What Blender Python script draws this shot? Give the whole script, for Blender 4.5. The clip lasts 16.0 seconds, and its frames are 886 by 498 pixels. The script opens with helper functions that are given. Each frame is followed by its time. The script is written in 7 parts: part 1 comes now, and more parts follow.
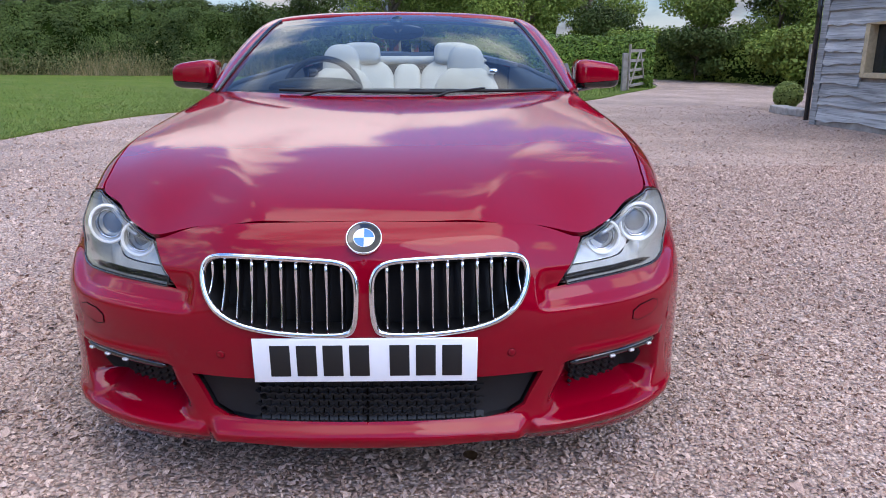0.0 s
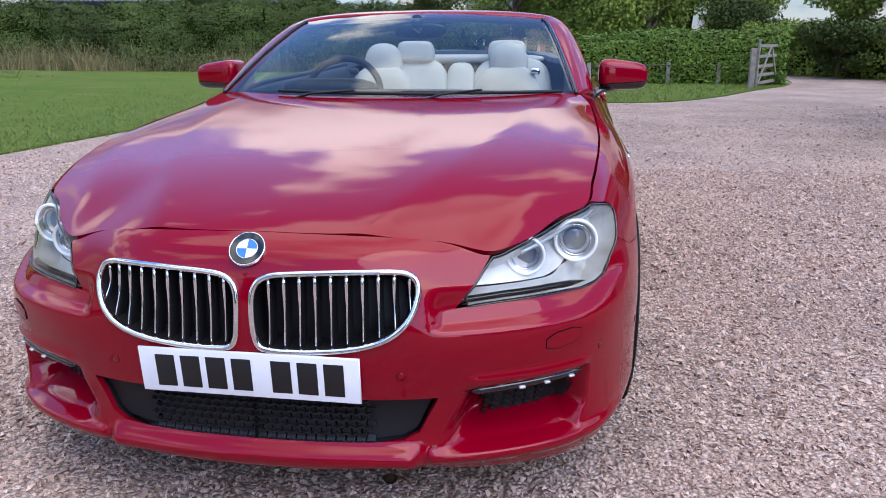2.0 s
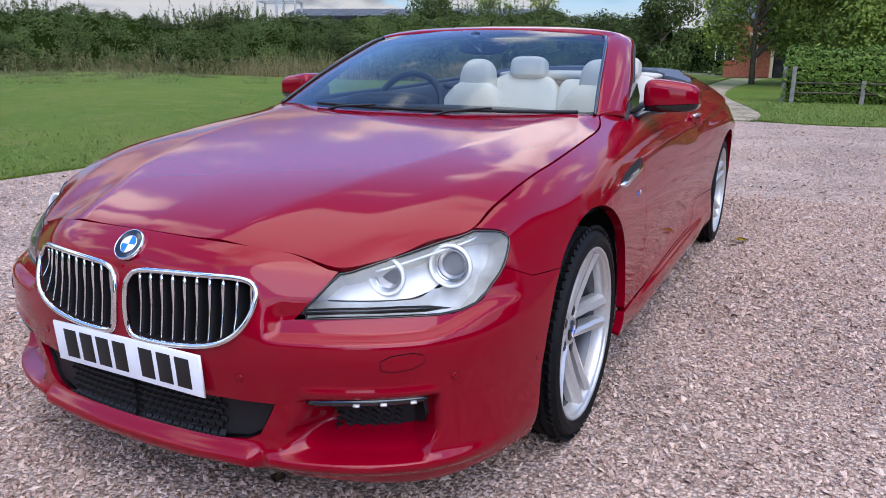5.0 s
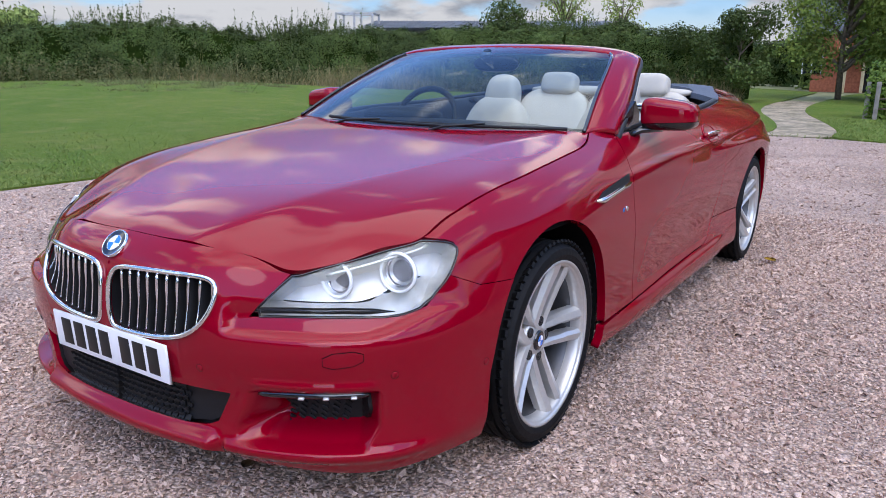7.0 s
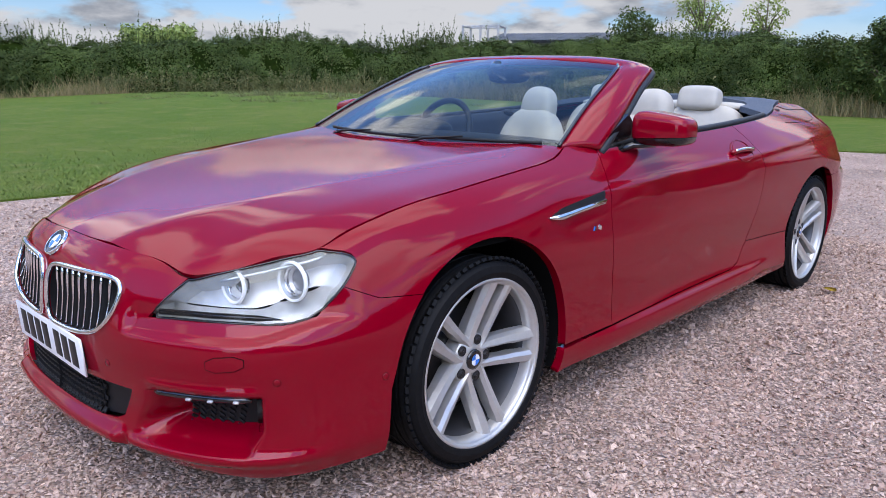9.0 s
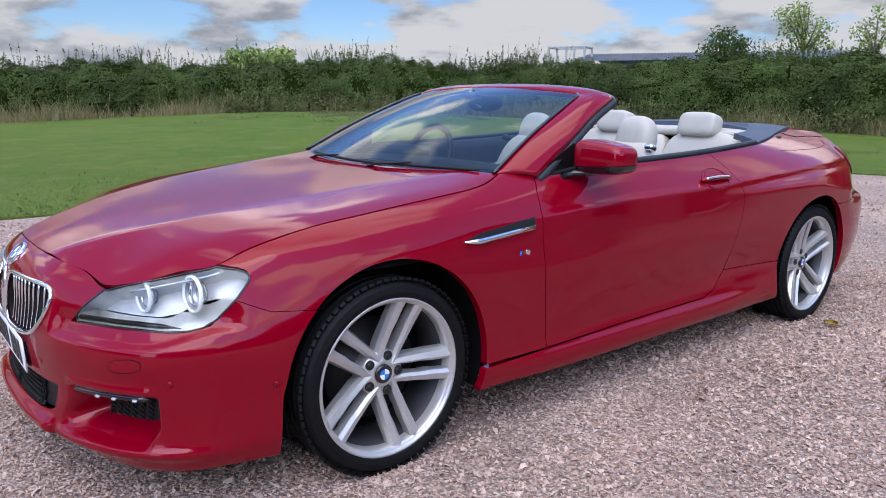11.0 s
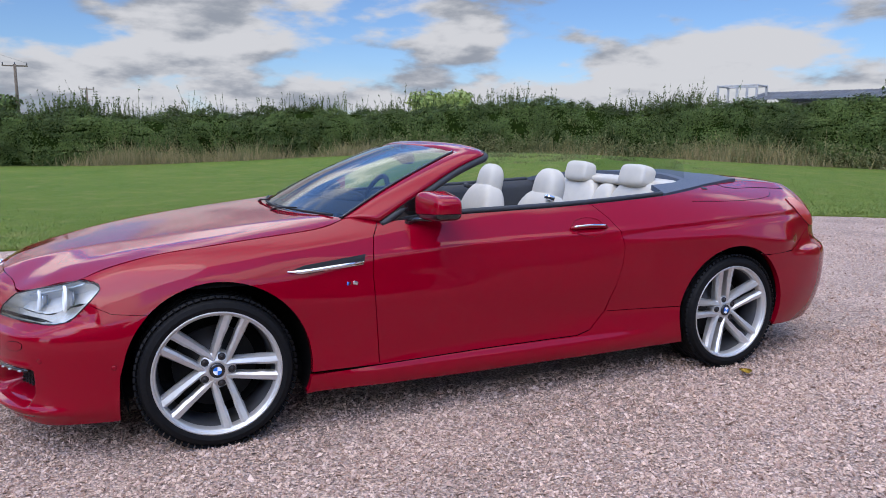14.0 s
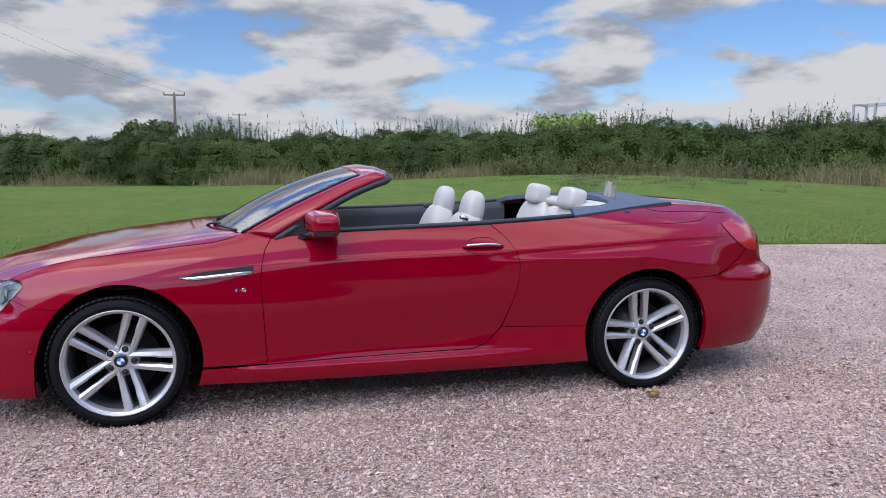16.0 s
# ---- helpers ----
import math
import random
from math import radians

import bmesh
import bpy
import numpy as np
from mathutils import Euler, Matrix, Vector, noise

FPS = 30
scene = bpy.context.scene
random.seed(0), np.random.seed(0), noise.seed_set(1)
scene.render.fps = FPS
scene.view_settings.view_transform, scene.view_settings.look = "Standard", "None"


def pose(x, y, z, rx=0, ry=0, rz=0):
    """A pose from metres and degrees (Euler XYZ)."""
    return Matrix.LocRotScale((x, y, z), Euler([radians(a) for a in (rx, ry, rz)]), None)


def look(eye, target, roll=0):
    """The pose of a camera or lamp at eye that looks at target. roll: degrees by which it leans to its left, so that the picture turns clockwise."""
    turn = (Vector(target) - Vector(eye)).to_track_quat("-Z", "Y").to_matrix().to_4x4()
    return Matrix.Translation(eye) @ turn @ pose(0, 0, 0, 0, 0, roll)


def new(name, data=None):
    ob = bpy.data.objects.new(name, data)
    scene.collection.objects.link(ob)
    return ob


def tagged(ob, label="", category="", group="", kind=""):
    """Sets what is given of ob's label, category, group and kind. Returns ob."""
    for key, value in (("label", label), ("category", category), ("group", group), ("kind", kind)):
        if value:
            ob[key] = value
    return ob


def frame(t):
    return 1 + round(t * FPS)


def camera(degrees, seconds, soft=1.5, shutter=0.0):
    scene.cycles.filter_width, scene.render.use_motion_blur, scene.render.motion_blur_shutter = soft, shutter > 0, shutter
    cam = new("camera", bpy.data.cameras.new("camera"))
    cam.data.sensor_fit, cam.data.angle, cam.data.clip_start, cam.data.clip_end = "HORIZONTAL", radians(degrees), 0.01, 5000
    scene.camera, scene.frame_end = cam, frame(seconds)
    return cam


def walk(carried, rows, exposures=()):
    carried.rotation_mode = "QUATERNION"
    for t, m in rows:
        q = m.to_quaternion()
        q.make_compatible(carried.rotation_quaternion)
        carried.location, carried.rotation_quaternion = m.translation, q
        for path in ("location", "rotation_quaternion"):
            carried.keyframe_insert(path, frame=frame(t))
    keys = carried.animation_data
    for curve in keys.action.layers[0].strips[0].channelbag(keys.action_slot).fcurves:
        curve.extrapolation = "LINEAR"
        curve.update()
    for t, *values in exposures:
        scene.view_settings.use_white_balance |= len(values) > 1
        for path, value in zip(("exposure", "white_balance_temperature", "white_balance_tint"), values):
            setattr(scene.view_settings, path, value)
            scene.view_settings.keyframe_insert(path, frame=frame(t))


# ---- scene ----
cam = camera(62.2, 16.0, soft=0.9)
PATH = [
    (0, (0.152, -2.521, 1.123), (0.186, -0.592, 0.593), -0.0),
    (0.5, (0.27, -2.54, 1.142), (0.265, -0.615, 0.6), -0.2),
    (1, (0.397, -2.511, 1.149), (0.302, -0.588, 0.607), -0.4),
    (1.5, (0.548, -2.425, 1.141), (0.345, -0.51, 0.601), -0.4),
    (2, (0.676, -2.368, 1.137), (0.369, -0.467, 0.598), -0.4),
    (2.5, (0.831, -2.353, 1.149), (0.395, -0.476, 0.614), -0.4),
    (3, (1.009, -2.345, 1.155), (0.473, -0.494, 0.621), -0.4),
    (3.5, (1.142, -2.289, 1.159), (0.498, -0.471, 0.632), -0.4),
    (4, (1.285, -2.205, 1.153), (0.537, -0.424, 0.633), -0.3),
    (6.5, (1.718, -2.059, 1.162), (0.707, -0.404, 0.672), 0.7),
    (7, (1.821, -2.034, 1.18), (0.757, -0.41, 0.698), 0.6),
    (7.5, (1.932, -1.891, 1.179), (0.787, -0.322, 0.706), 0.5),
    (8, (2.065, -1.769, 1.174), (0.854, -0.248, 0.706), 0.4),
    (8.5, (2.177, -1.701, 1.177), (0.894, -0.238, 0.715), 0.5),
    (11, (2.766, -1.294, 1.228), (1.243, -0.062, 0.821), 0.6),
    (11.5, (2.956, -1.217, 1.243), (1.385, -0.043, 0.852), 0.5),
    (12, (3.181, -1.131, 1.273), (1.576, -0.001, 0.891), 0.5),
    (12.5, (3.395, -0.964, 1.288), (1.746, 0.109, 0.926), 0.4),
    (13, (3.618, -0.791, 1.298), (1.913, 0.198, 0.963), 0.3),
    (13.5, (3.858, -0.586, 1.318), (2.098, 0.308, 0.998), 0.3),
    (14, (4.015, -0.361, 1.332), (2.212, 0.449, 1.023), 0.3),
    (14.5, (4.203, -0.108, 1.346), (2.349, 0.586, 1.055), 0.2),
    (15, (4.424, 0.176, 1.359), (2.531, 0.758, 1.084), 0.2),
    (15.5, (4.541, 0.515, 1.368), (2.625, 1.022, 1.099), 0.1),
    (16, (4.703, 0.734, 1.352), (2.773, 1.195, 1.099), 0.2),
]
walk(cam, [(t, look(eye, target, roll)) for t, eye, target, roll in PATH], exposures=((0.0, 0.80, 6450, 13), (16.0, 0.74, 6450, 13)))

from mathutils import geometry

# ---- world, sun, exposure ----
CLOUD_Z = 1.7
world = bpy.data.worlds.new("sky")
scene.world = world
world.use_nodes = True
WN, WL = world.node_tree.nodes, world.node_tree.links
WN.clear()


def wnode(kind):
    return WN.new(kind)


def wmath(op, a, b=None, c=None, clamp=False):
    n = WN.new("ShaderNodeMath")
    n.operation, n.use_clamp = op, clamp
    for i, v in enumerate((a, b, c)):
        if v is None:
            continue
        if isinstance(v, (int, float)):
            n.inputs[i].default_value = v
        else:
            WL.new(v, n.inputs[i])
    return n.outputs[0]


SUN_AZ, SUN_EL = 138.0, 48.0
sky = wnode("ShaderNodeTexSky")
sky.sky_type, sky.sun_disc = "NISHITA", False
sky.sun_elevation, sky.sun_rotation = radians(SUN_EL), radians(SUN_AZ)
sky.air_density, sky.dust_density, sky.ozone_density = 1.0, 0.1, 4.0
coord = wnode("ShaderNodeTexCoord")
sep = wnode("ShaderNodeSeparateXYZ")
WL.new(coord.outputs["Generated"], sep.inputs[0])
up = wmath("MAXIMUM", sep.outputs["Z"], 0.0)
lift = wmath("ADD", up, 0.45)
cx = wmath("DIVIDE", sep.outputs["X"], lift)
cy = wmath("DIVIDE", sep.outputs["Y"], lift)


def cloud_noise(zoff, scale, detail, rough):
    comb = wnode("ShaderNodeCombineXYZ")
    WL.new(cx, comb.inputs[0])
    WL.new(cy, comb.inputs[1])
    WL.new(wmath("ADD", wmath("ADD", wmath("MULTIPLY", wmath("MINIMUM", up, 0.3), 3.5), wmath("MULTIPLY", up, 0.5)), zoff), comb.inputs[2])
    n = wnode("ShaderNodeTexNoise")
    n.inputs["Scale"].default_value, n.inputs["Detail"].default_value, n.inputs["Roughness"].default_value = scale, detail, rough
    WL.new(comb.outputs[0], n.inputs["Vector"])
    return n.outputs[0]


cover = cloud_noise(CLOUD_Z, 2.9, 9.0, 0.48)
above = cloud_noise(CLOUD_Z + 0.11, 2.9, 7.0, 0.47)
fine = cloud_noise(7.3, 9.0, 8.0, 0.6)
mask = wnode("ShaderNodeMapRange")
mask.interpolation_type = "SMOOTHSTEP"
gap_up = wnode("ShaderNodeMapRange")
gap_up.interpolation_type = "SMOOTHSTEP"
WL.new(up, gap_up.inputs["Value"])
gap_up.inputs["From Min"].default_value, gap_up.inputs["From Max"].default_value = 0.26, 0.5
gap_up.inputs["To Max"].default_value = 0.13
veil = wnode("ShaderNodeMapRange")
veil.interpolation_type = "SMOOTHSTEP"
WL.new(up, veil.inputs["Value"])
veil.inputs["From Min"].default_value, veil.inputs["From Max"].default_value = 0.78, 0.93
veil.inputs["To Max"].default_value = 0.28
WL.new(wmath("ADD", wmath("ADD", wmath("SUBTRACT", cover, gap_up.outputs[0]), veil.outputs[0]), wmath("MULTIPLY", wmath("SUBTRACT", fine, 0.5), 0.15)), mask.inputs["Value"])
mask.inputs["From Min"].default_value, mask.inputs["From Max"].default_value = 0.42, 0.52
thick = wnode("ShaderNodeMapRange")
thick.interpolation_type = "SMOOTHSTEP"
WL.new(wmath("ADD", wmath("ADD", wmath("MULTIPLY", wmath("SUBTRACT", above, cover), 5.0), wmath("MULTIPLY", cover, 1.5)), wmath("MULTIPLY", wmath("SUBTRACT", fine, 0.5), 1.3)), thick.inputs["Value"])
thick.inputs["From Min"].default_value, thick.inputs["From Max"].default_value = 0.48, 1.30
ccol = wnode("ShaderNodeMix")
ccol.data_type = "RGBA"
WL.new(thick.outputs[0], ccol.inputs["Factor"])
ccol.inputs["A"].default_value = (5.2, 5.36, 5.58, 1)
ccol.inputs["B"].default_value = (2.45, 2.74, 3.18, 1)
# the hazy sky and the clouds brighten smoothly towards the veiled sun
az = radians(SUN_AZ)
sun_way = Vector((math.sin(az) * math.cos(radians(SUN_EL)), math.cos(az) * math.cos(radians(SUN_EL)), math.sin(radians(SUN_EL))))
toward = wnode("ShaderNodeVectorMath")
toward.operation = "DOT_PRODUCT"
WL.new(coord.outputs["Generated"], toward.inputs[0])
toward.inputs[1].default_value = sun_way
zenith = wnode("ShaderNodeMapRange")
zenith.interpolation_type = "SMOOTHSTEP"
WL.new(toward.outputs["Value"], zenith.inputs["Value"])
zenith.inputs["From Min"].default_value, zenith.inputs["From Max"].default_value = 0.0, 0.95
zenith.inputs["To Min"].default_value, zenith.inputs["To Max"].default_value = 0.76, 3.6
# brightness added to the unseen upper sky, for stronger reflections on the car
overhead = wnode("ShaderNodeMapRange")
overhead.interpolation_type = "SMOOTHSTEP"
WL.new(up, overhead.inputs["Value"])
overhead.inputs["From Min"].default_value, overhead.inputs["From Max"].default_value = 0.21, 0.40
overhead.inputs["To Min"].default_value, overhead.inputs["To Max"].default_value = 0.76, 2.9
cbright = wnode("ShaderNodeVectorMath")
cbright.operation = "SCALE"
WL.new(wmath("MAXIMUM", zenith.outputs[0], overhead.outputs[0]), cbright.inputs["Scale"])
deep = wnode("ShaderNodeVectorMath")
deep.operation = "MULTIPLY"
WL.new(sky.outputs[0], deep.inputs[0])
deep.inputs[1].default_value = (0.66, 0.78, 0.96)
smix = wnode("ShaderNodeMix")
smix.data_type = "RGBA"
low = wnode("ShaderNodeMapRange")
low.interpolation_type = "SMOOTHSTEP"
WL.new(up, low.inputs["Value"])
low.inputs["From Min"].default_value, low.inputs["From Max"].default_value = 0.0, 0.10
low.inputs["To Min"].default_value, low.inputs["To Max"].default_value = 0.75, 0.0
WL.new(wmath("MAXIMUM", mask.outputs[0], low.outputs[0]), smix.inputs["Factor"])
WL.new(deep.outputs[0], smix.inputs["A"])
WL.new(ccol.outputs["Result"], smix.inputs["B"])
WL.new(smix.outputs["Result"], cbright.inputs[0])
bg = wnode("ShaderNodeBackground")
bg.inputs["Strength"].default_value = 0.096
WL.new(cbright.outputs[0], bg.inputs["Color"])
wout = wnode("ShaderNodeOutputWorld")
WL.new(bg.outputs[0], wout.inputs["Surface"])

sun = new("sun", bpy.data.lights.new("sun", "SUN"))
sun.data.energy, sun.data.angle, sun.data.color = 1.15, radians(50), (1.0, 0.95, 0.88)
sun.matrix_world = look(sun_way * 60, (0, 0, 0))


# ---- materials ----
def material(name, color, rough=0.5, metal=0.0, coat=0.0, vary=0.0, scale=40.0, bump=0.0, bump_scale=None, island=0.0, object_random=0.0,
             second=None, second_scale=1.5, second_amount=0.5, alpha=1.0, transmission=0.0, ior=1.45, spec=0.5, sheen=0.0, emit=None, subsurface=0.0, hue_to=None, coords="Object"):
    m = bpy.data.materials.new(name)
    m.use_nodes = True
    N, L = m.node_tree.nodes, m.node_tree.links
    b = N["Principled BSDF"]
    b.inputs["Base Color"].default_value = (*color, 1)
    b.inputs["Roughness"].default_value = rough
    b.inputs["Metallic"].default_value = metal
    b.inputs["Coat Weight"].default_value = coat
    b.inputs["Coat Roughness"].default_value = 0.07
    b.inputs["IOR"].default_value = ior
    b.inputs["Specular IOR Level"].default_value = spec
    b.inputs["Transmission Weight"].default_value = transmission
    b.inputs["Alpha"].default_value = alpha
    if sheen:
        b.inputs["Sheen Weight"].default_value = sheen
    if emit:
        b.inputs["Emission Color"].default_value = (*emit[:3], 1)
        b.inputs["Emission Strength"].default_value = emit[3]
    tc = N.new("ShaderNodeTexCoord")
    out = None
    if second is not None or vary or island or object_random:
        base = N.new("ShaderNodeMix")
        base.data_type = "RGBA"
        base.inputs["A"].default_value = (*color, 1)
        base.inputs["B"].default_value = (*(second or color), 1)
        base.inputs["Factor"].default_value = 0.0
        out = base.outputs["Result"]
        if second is not None:
            if island or object_random:
                src = N.new("ShaderNodeNewGeometry").outputs["Random Per Island"] if island else N.new("ShaderNodeObjectInfo").outputs["Random"]
                L.new(src, base.inputs["Factor"])
            else:
                n2 = N.new("ShaderNodeTexNoise")
                n2.inputs["Scale"].default_value, n2.inputs["Detail"].default_value = second_scale, 6
                L.new(tc.outputs[coords], n2.inputs["Vector"])
                r = N.new("ShaderNodeMapRange")
                r.inputs["From Min"].default_value, r.inputs["From Max"].default_value = 0.35, 0.68
                r.inputs["To Max"].default_value = second_amount
                L.new(n2.outputs[0], r.inputs["Value"])
                L.new(r.outputs[0], base.inputs["Factor"])
        if vary:
            n1 = N.new("ShaderNodeTexNoise")
            n1.inputs["Scale"].default_value, n1.inputs["Detail"].default_value = scale, 5
            L.new(tc.outputs[coords], n1.inputs["Vector"])
            r = N.new("ShaderNodeMapRange")
            r.inputs["From Min"].default_value, r.inputs["From Max"].default_value = 0.3, 0.7
            r.inputs["To Min"].default_value, r.inputs["To Max"].default_value = 1 - vary, 1 + vary
            L.new(n1.outputs[0], r.inputs["Value"])
            mul = N.new("ShaderNodeVectorMath")
            mul.operation = "SCALE"
            L.new(out, mul.inputs[0])
            L.new(r.outputs[0], mul.inputs["Scale"])
            out = mul.outputs[0]
        L.new(out, b.inputs["Base Color"])
    if bump:
        nb = N.new("ShaderNodeTexNoise")
        nb.inputs["Scale"].default_value, nb.inputs["Detail"].default_value = bump_scale or scale, 6
        L.new(tc.outputs[coords], nb.inputs["Vector"])
        bn = N.new("ShaderNodeBump")
        bn.inputs["Strength"].default_value, bn.inputs["Distance"].default_value = min(1.0, bump), 0.01
        L.new(nb.outputs[0], bn.inputs["Height"])
        L.new(bn.outputs[0], b.inputs["Normal"])
    return m


PAINT = material("red_paint", (0.222, 0.0002, 0.0100), 0.42, 0.12, 1.0, spec=0.0)
PAINT.node_tree.nodes["Principled BSDF"].inputs["Coat IOR"].default_value = 1.39
PAINT.node_tree.nodes["Principled BSDF"].inputs["Coat Roughness"].default_value = 0.045
BLACK = material("black_plastic", (0.009, 0.009, 0.010), 0.5, spec=0.35, vary=0.2, scale=300, bump=0.05)
GLOSSBLACK = material("gloss_black", (0.008, 0.008, 0.009), 0.12, coat=0.6)
# near-black for hollows and panel gaps, with their deep shade put into the colour
DARK = material("shade_black", (0.004, 0.004, 0.004), 0.95, spec=0.1)
CHROME = material("chrome", (0.78, 0.78, 0.8), 0.07, 1.0)
ALLOY = material("silver_alloy", (0.53, 0.515, 0.49), 0.34, 0.55, 0.15, vary=0.04, scale=60)
# darker than the rim it continues; shade behind the spokes is in this colour
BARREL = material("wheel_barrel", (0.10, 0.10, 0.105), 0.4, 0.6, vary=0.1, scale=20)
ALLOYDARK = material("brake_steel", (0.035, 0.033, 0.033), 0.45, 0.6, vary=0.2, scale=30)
RUBBER = material("tyre_rubber", (0.006, 0.006, 0.0065), 0.6, spec=0.16, vary=0.25, scale=60, bump=0.1)
LEATHER = material("ivory_leather", (0.465, 0.43, 0.37), 0.5, vary=0.05, scale=14, bump=0.10, bump_scale=260)
DARKTRIM = material("dark_trim", (0.022, 0.024, 0.028), 0.55, vary=0.15, scale=90, bump=0.12, bump_scale=420)
CLOTH = material("soft_top_cover", (0.062, 0.078, 0.108), 0.7, vary=0.18, scale=120, bump=0.15, bump_scale=600, second=(0.075, 0.088, 0.11), second_scale=5)
WHITE = material("white_plate", (0.8, 0.8, 0.82), 0.35, vary=0.02, scale=20)
INK = material("plate_ink", (0.01, 0.01, 0.01), 0.5)
BLUE = material("roundel_blue", (0.01, 0.16, 0.6), 0.2, coat=0.8)
ROUNDWHITE = material("roundel_white", (0.82, 0.83, 0.85), 0.2, coat=0.8)
LAMPGREY = material("lamp_housing", (0.64, 0.64, 0.62), 0.35, 0.2, vary=0.12, scale=30)
LAMPSILVER = material("lamp_reflector", (0.56, 0.57, 0.58), 0.3, 0.6)
LAMPLENS = material("projector_lens", (0.16, 0.165, 0.18), 0.08, 0.2, 0.8)
RING = material("lit_ring", (0.72, 0.75, 0.8), 0.3, emit=(0.95, 0.97, 1.0, 0.14))
REDLENS = material("red_lens", (0.36, 0.006, 0.012), 0.3, coat=0.5, spec=0.2)


def glass_material(name, tint, rough=0.0, gloss_ior=1.5, gain=1.0):
    """Clear thin glass: see-through with a mirror-like film over it, stronger at a slant."""
    m = bpy.data.materials.new(name)
    m.use_nodes = True
    N, L = m.node_tree.nodes, m.node_tree.links
    N.clear()
    tr, gl, mix = N.new("ShaderNodeBsdfTransparent"), N.new("ShaderNodeBsdfGlossy"), N.new("ShaderNodeMixShader")
    fr, out = N.new("ShaderNodeFresnel"), N.new("ShaderNodeOutputMaterial")
    tr.inputs["Color"].default_value = (*tint, 1)
    gl.inputs["Roughness"].default_value = rough
    fr.inputs["IOR"].default_value = gloss_ior
    g = N.new("ShaderNodeMath")
    g.operation, g.use_clamp = "MULTIPLY", True
    g.inputs[1].default_value = gain
    L.new(fr.outputs[0], g.inputs[0])
    L.new(g.outputs[0], mix.inputs[0])
    L.new(tr.outputs[0], mix.inputs[1])
    L.new(gl.outputs[0], mix.inputs[2])
    L.new(mix.outputs[0], out.inputs["Surface"])
    return m


GLASS = glass_material("windscreen_glass", (0.66, 0.76, 0.76), 0.0, 1.52, 1.1)
LENS = glass_material("lamp_glass", (0.93, 0.94, 0.94), 0.01, 1.42)
MESHNET = glass_material("net", (0.74, 0.78, 0.77), 0.05, 1.06)


# ---- mesh helpers ----
def mesh_np(name, verts, faces, mat, smooth=False):
    """One mesh from arrays: verts (n, 3), faces (m, k)."""
    verts, faces = np.asarray(verts, np.float32), np.asarray(faces, np.int32)
    me = bpy.data.meshes.new(name)
    k = faces.shape[1]
    me.vertices.add(len(verts))
    me.vertices.foreach_set("co", verts.ravel())
    me.loops.add(faces.size)
    me.loops.foreach_set("vertex_index", faces.ravel())
    me.polygons.add(len(faces))
    me.polygons.foreach_set("loop_start", np.arange(0, faces.size, k, dtype=np.int32))
    me.polygons.foreach_set("loop_total", np.full(len(faces), k, np.int32))
    me.polygons.foreach_set("use_smooth", np.full(len(faces), smooth, bool))
    me.materials.append(mat)
    me.update(calc_edges=True)
    me.validate()
    return me


def thing(name, label, category, at=None, group="", kind=""):
    return tagged(place(new(name), at), label, category, group, kind)


def place(ob, m):
    if m is not None:
        ob.matrix_world = m
    return ob


def part(name, bm, mat, parent=None, label="", smooth=True):
    """Links a bmesh, or a mesh, as one object under a thing or a part."""
    if isinstance(bm, bpy.types.Mesh):
        me = bm
    else:
        me = bpy.data.meshes.new(name)
        bm.to_mesh(me)
        bm.free()
        for p in me.polygons:
            p.use_smooth = smooth
    if mat and not me.materials:
        me.materials.append(mat)
    ob = new(name, me)
    ob.parent = parent
    if label:
        tagged(ob, label)
    return ob


def set_normals(me, normals=None):
    """Gives a panel the exact normals of its surface, kept in the attribute 'way', so that reflections run smoothly."""
    if normals is not None:
        me.attributes.new("way", "FLOAT_VECTOR", "POINT").data.foreach_set("vector", np.asarray(normals, np.float32).ravel())
    if "way" in me.attributes:
        n = np.zeros(3 * len(me.vertices), np.float32)
        me.attributes["way"].data.foreach_get("vector", n)
        me.normals_split_custom_set_from_vertices(n.reshape(-1, 3).tolist())
    return me


def mirror_mesh(me, name=None):
    """A copy of a mesh mirrored over the plane x = 0."""
    c = me.copy()
    c.transform(Matrix.Diagonal((-1, 1, 1, 1)))
    c.flip_normals()
    if "way" in c.attributes:
        n = np.zeros(3 * len(c.vertices), np.float32)
        c.attributes["way"].data.foreach_get("vector", n)
        n[0::3] *= -1
        c.attributes["way"].data.foreach_set("vector", n)
        set_normals(c)
    return c


def join_meshes(name, meshes, mat):
    bm = bmesh.new()
    for me in meshes:
        bm.from_mesh(me)
    bmesh.ops.delete(bm, geom=[f for f in bm.faces if all(abs(v.co.x) < 1e-4 for v in f.verts)], context="FACES")
    bmesh.ops.delete(bm, geom=[v for v in bm.verts if not v.link_faces], context="VERTS")
    bmesh.ops.remove_doubles(bm, verts=[v for v in bm.verts if abs(v.co.x) < 1e-4], dist=2e-4)
    out = bpy.data.meshes.new(name)
    bm.to_mesh(out)
    bm.free()
    for p in out.polygons:
        p.use_smooth = True
    out.materials.append(mat)
    if "custom_normal" in out.attributes:
        out.attributes.remove(out.attributes["custom_normal"])
    return set_normals(out)


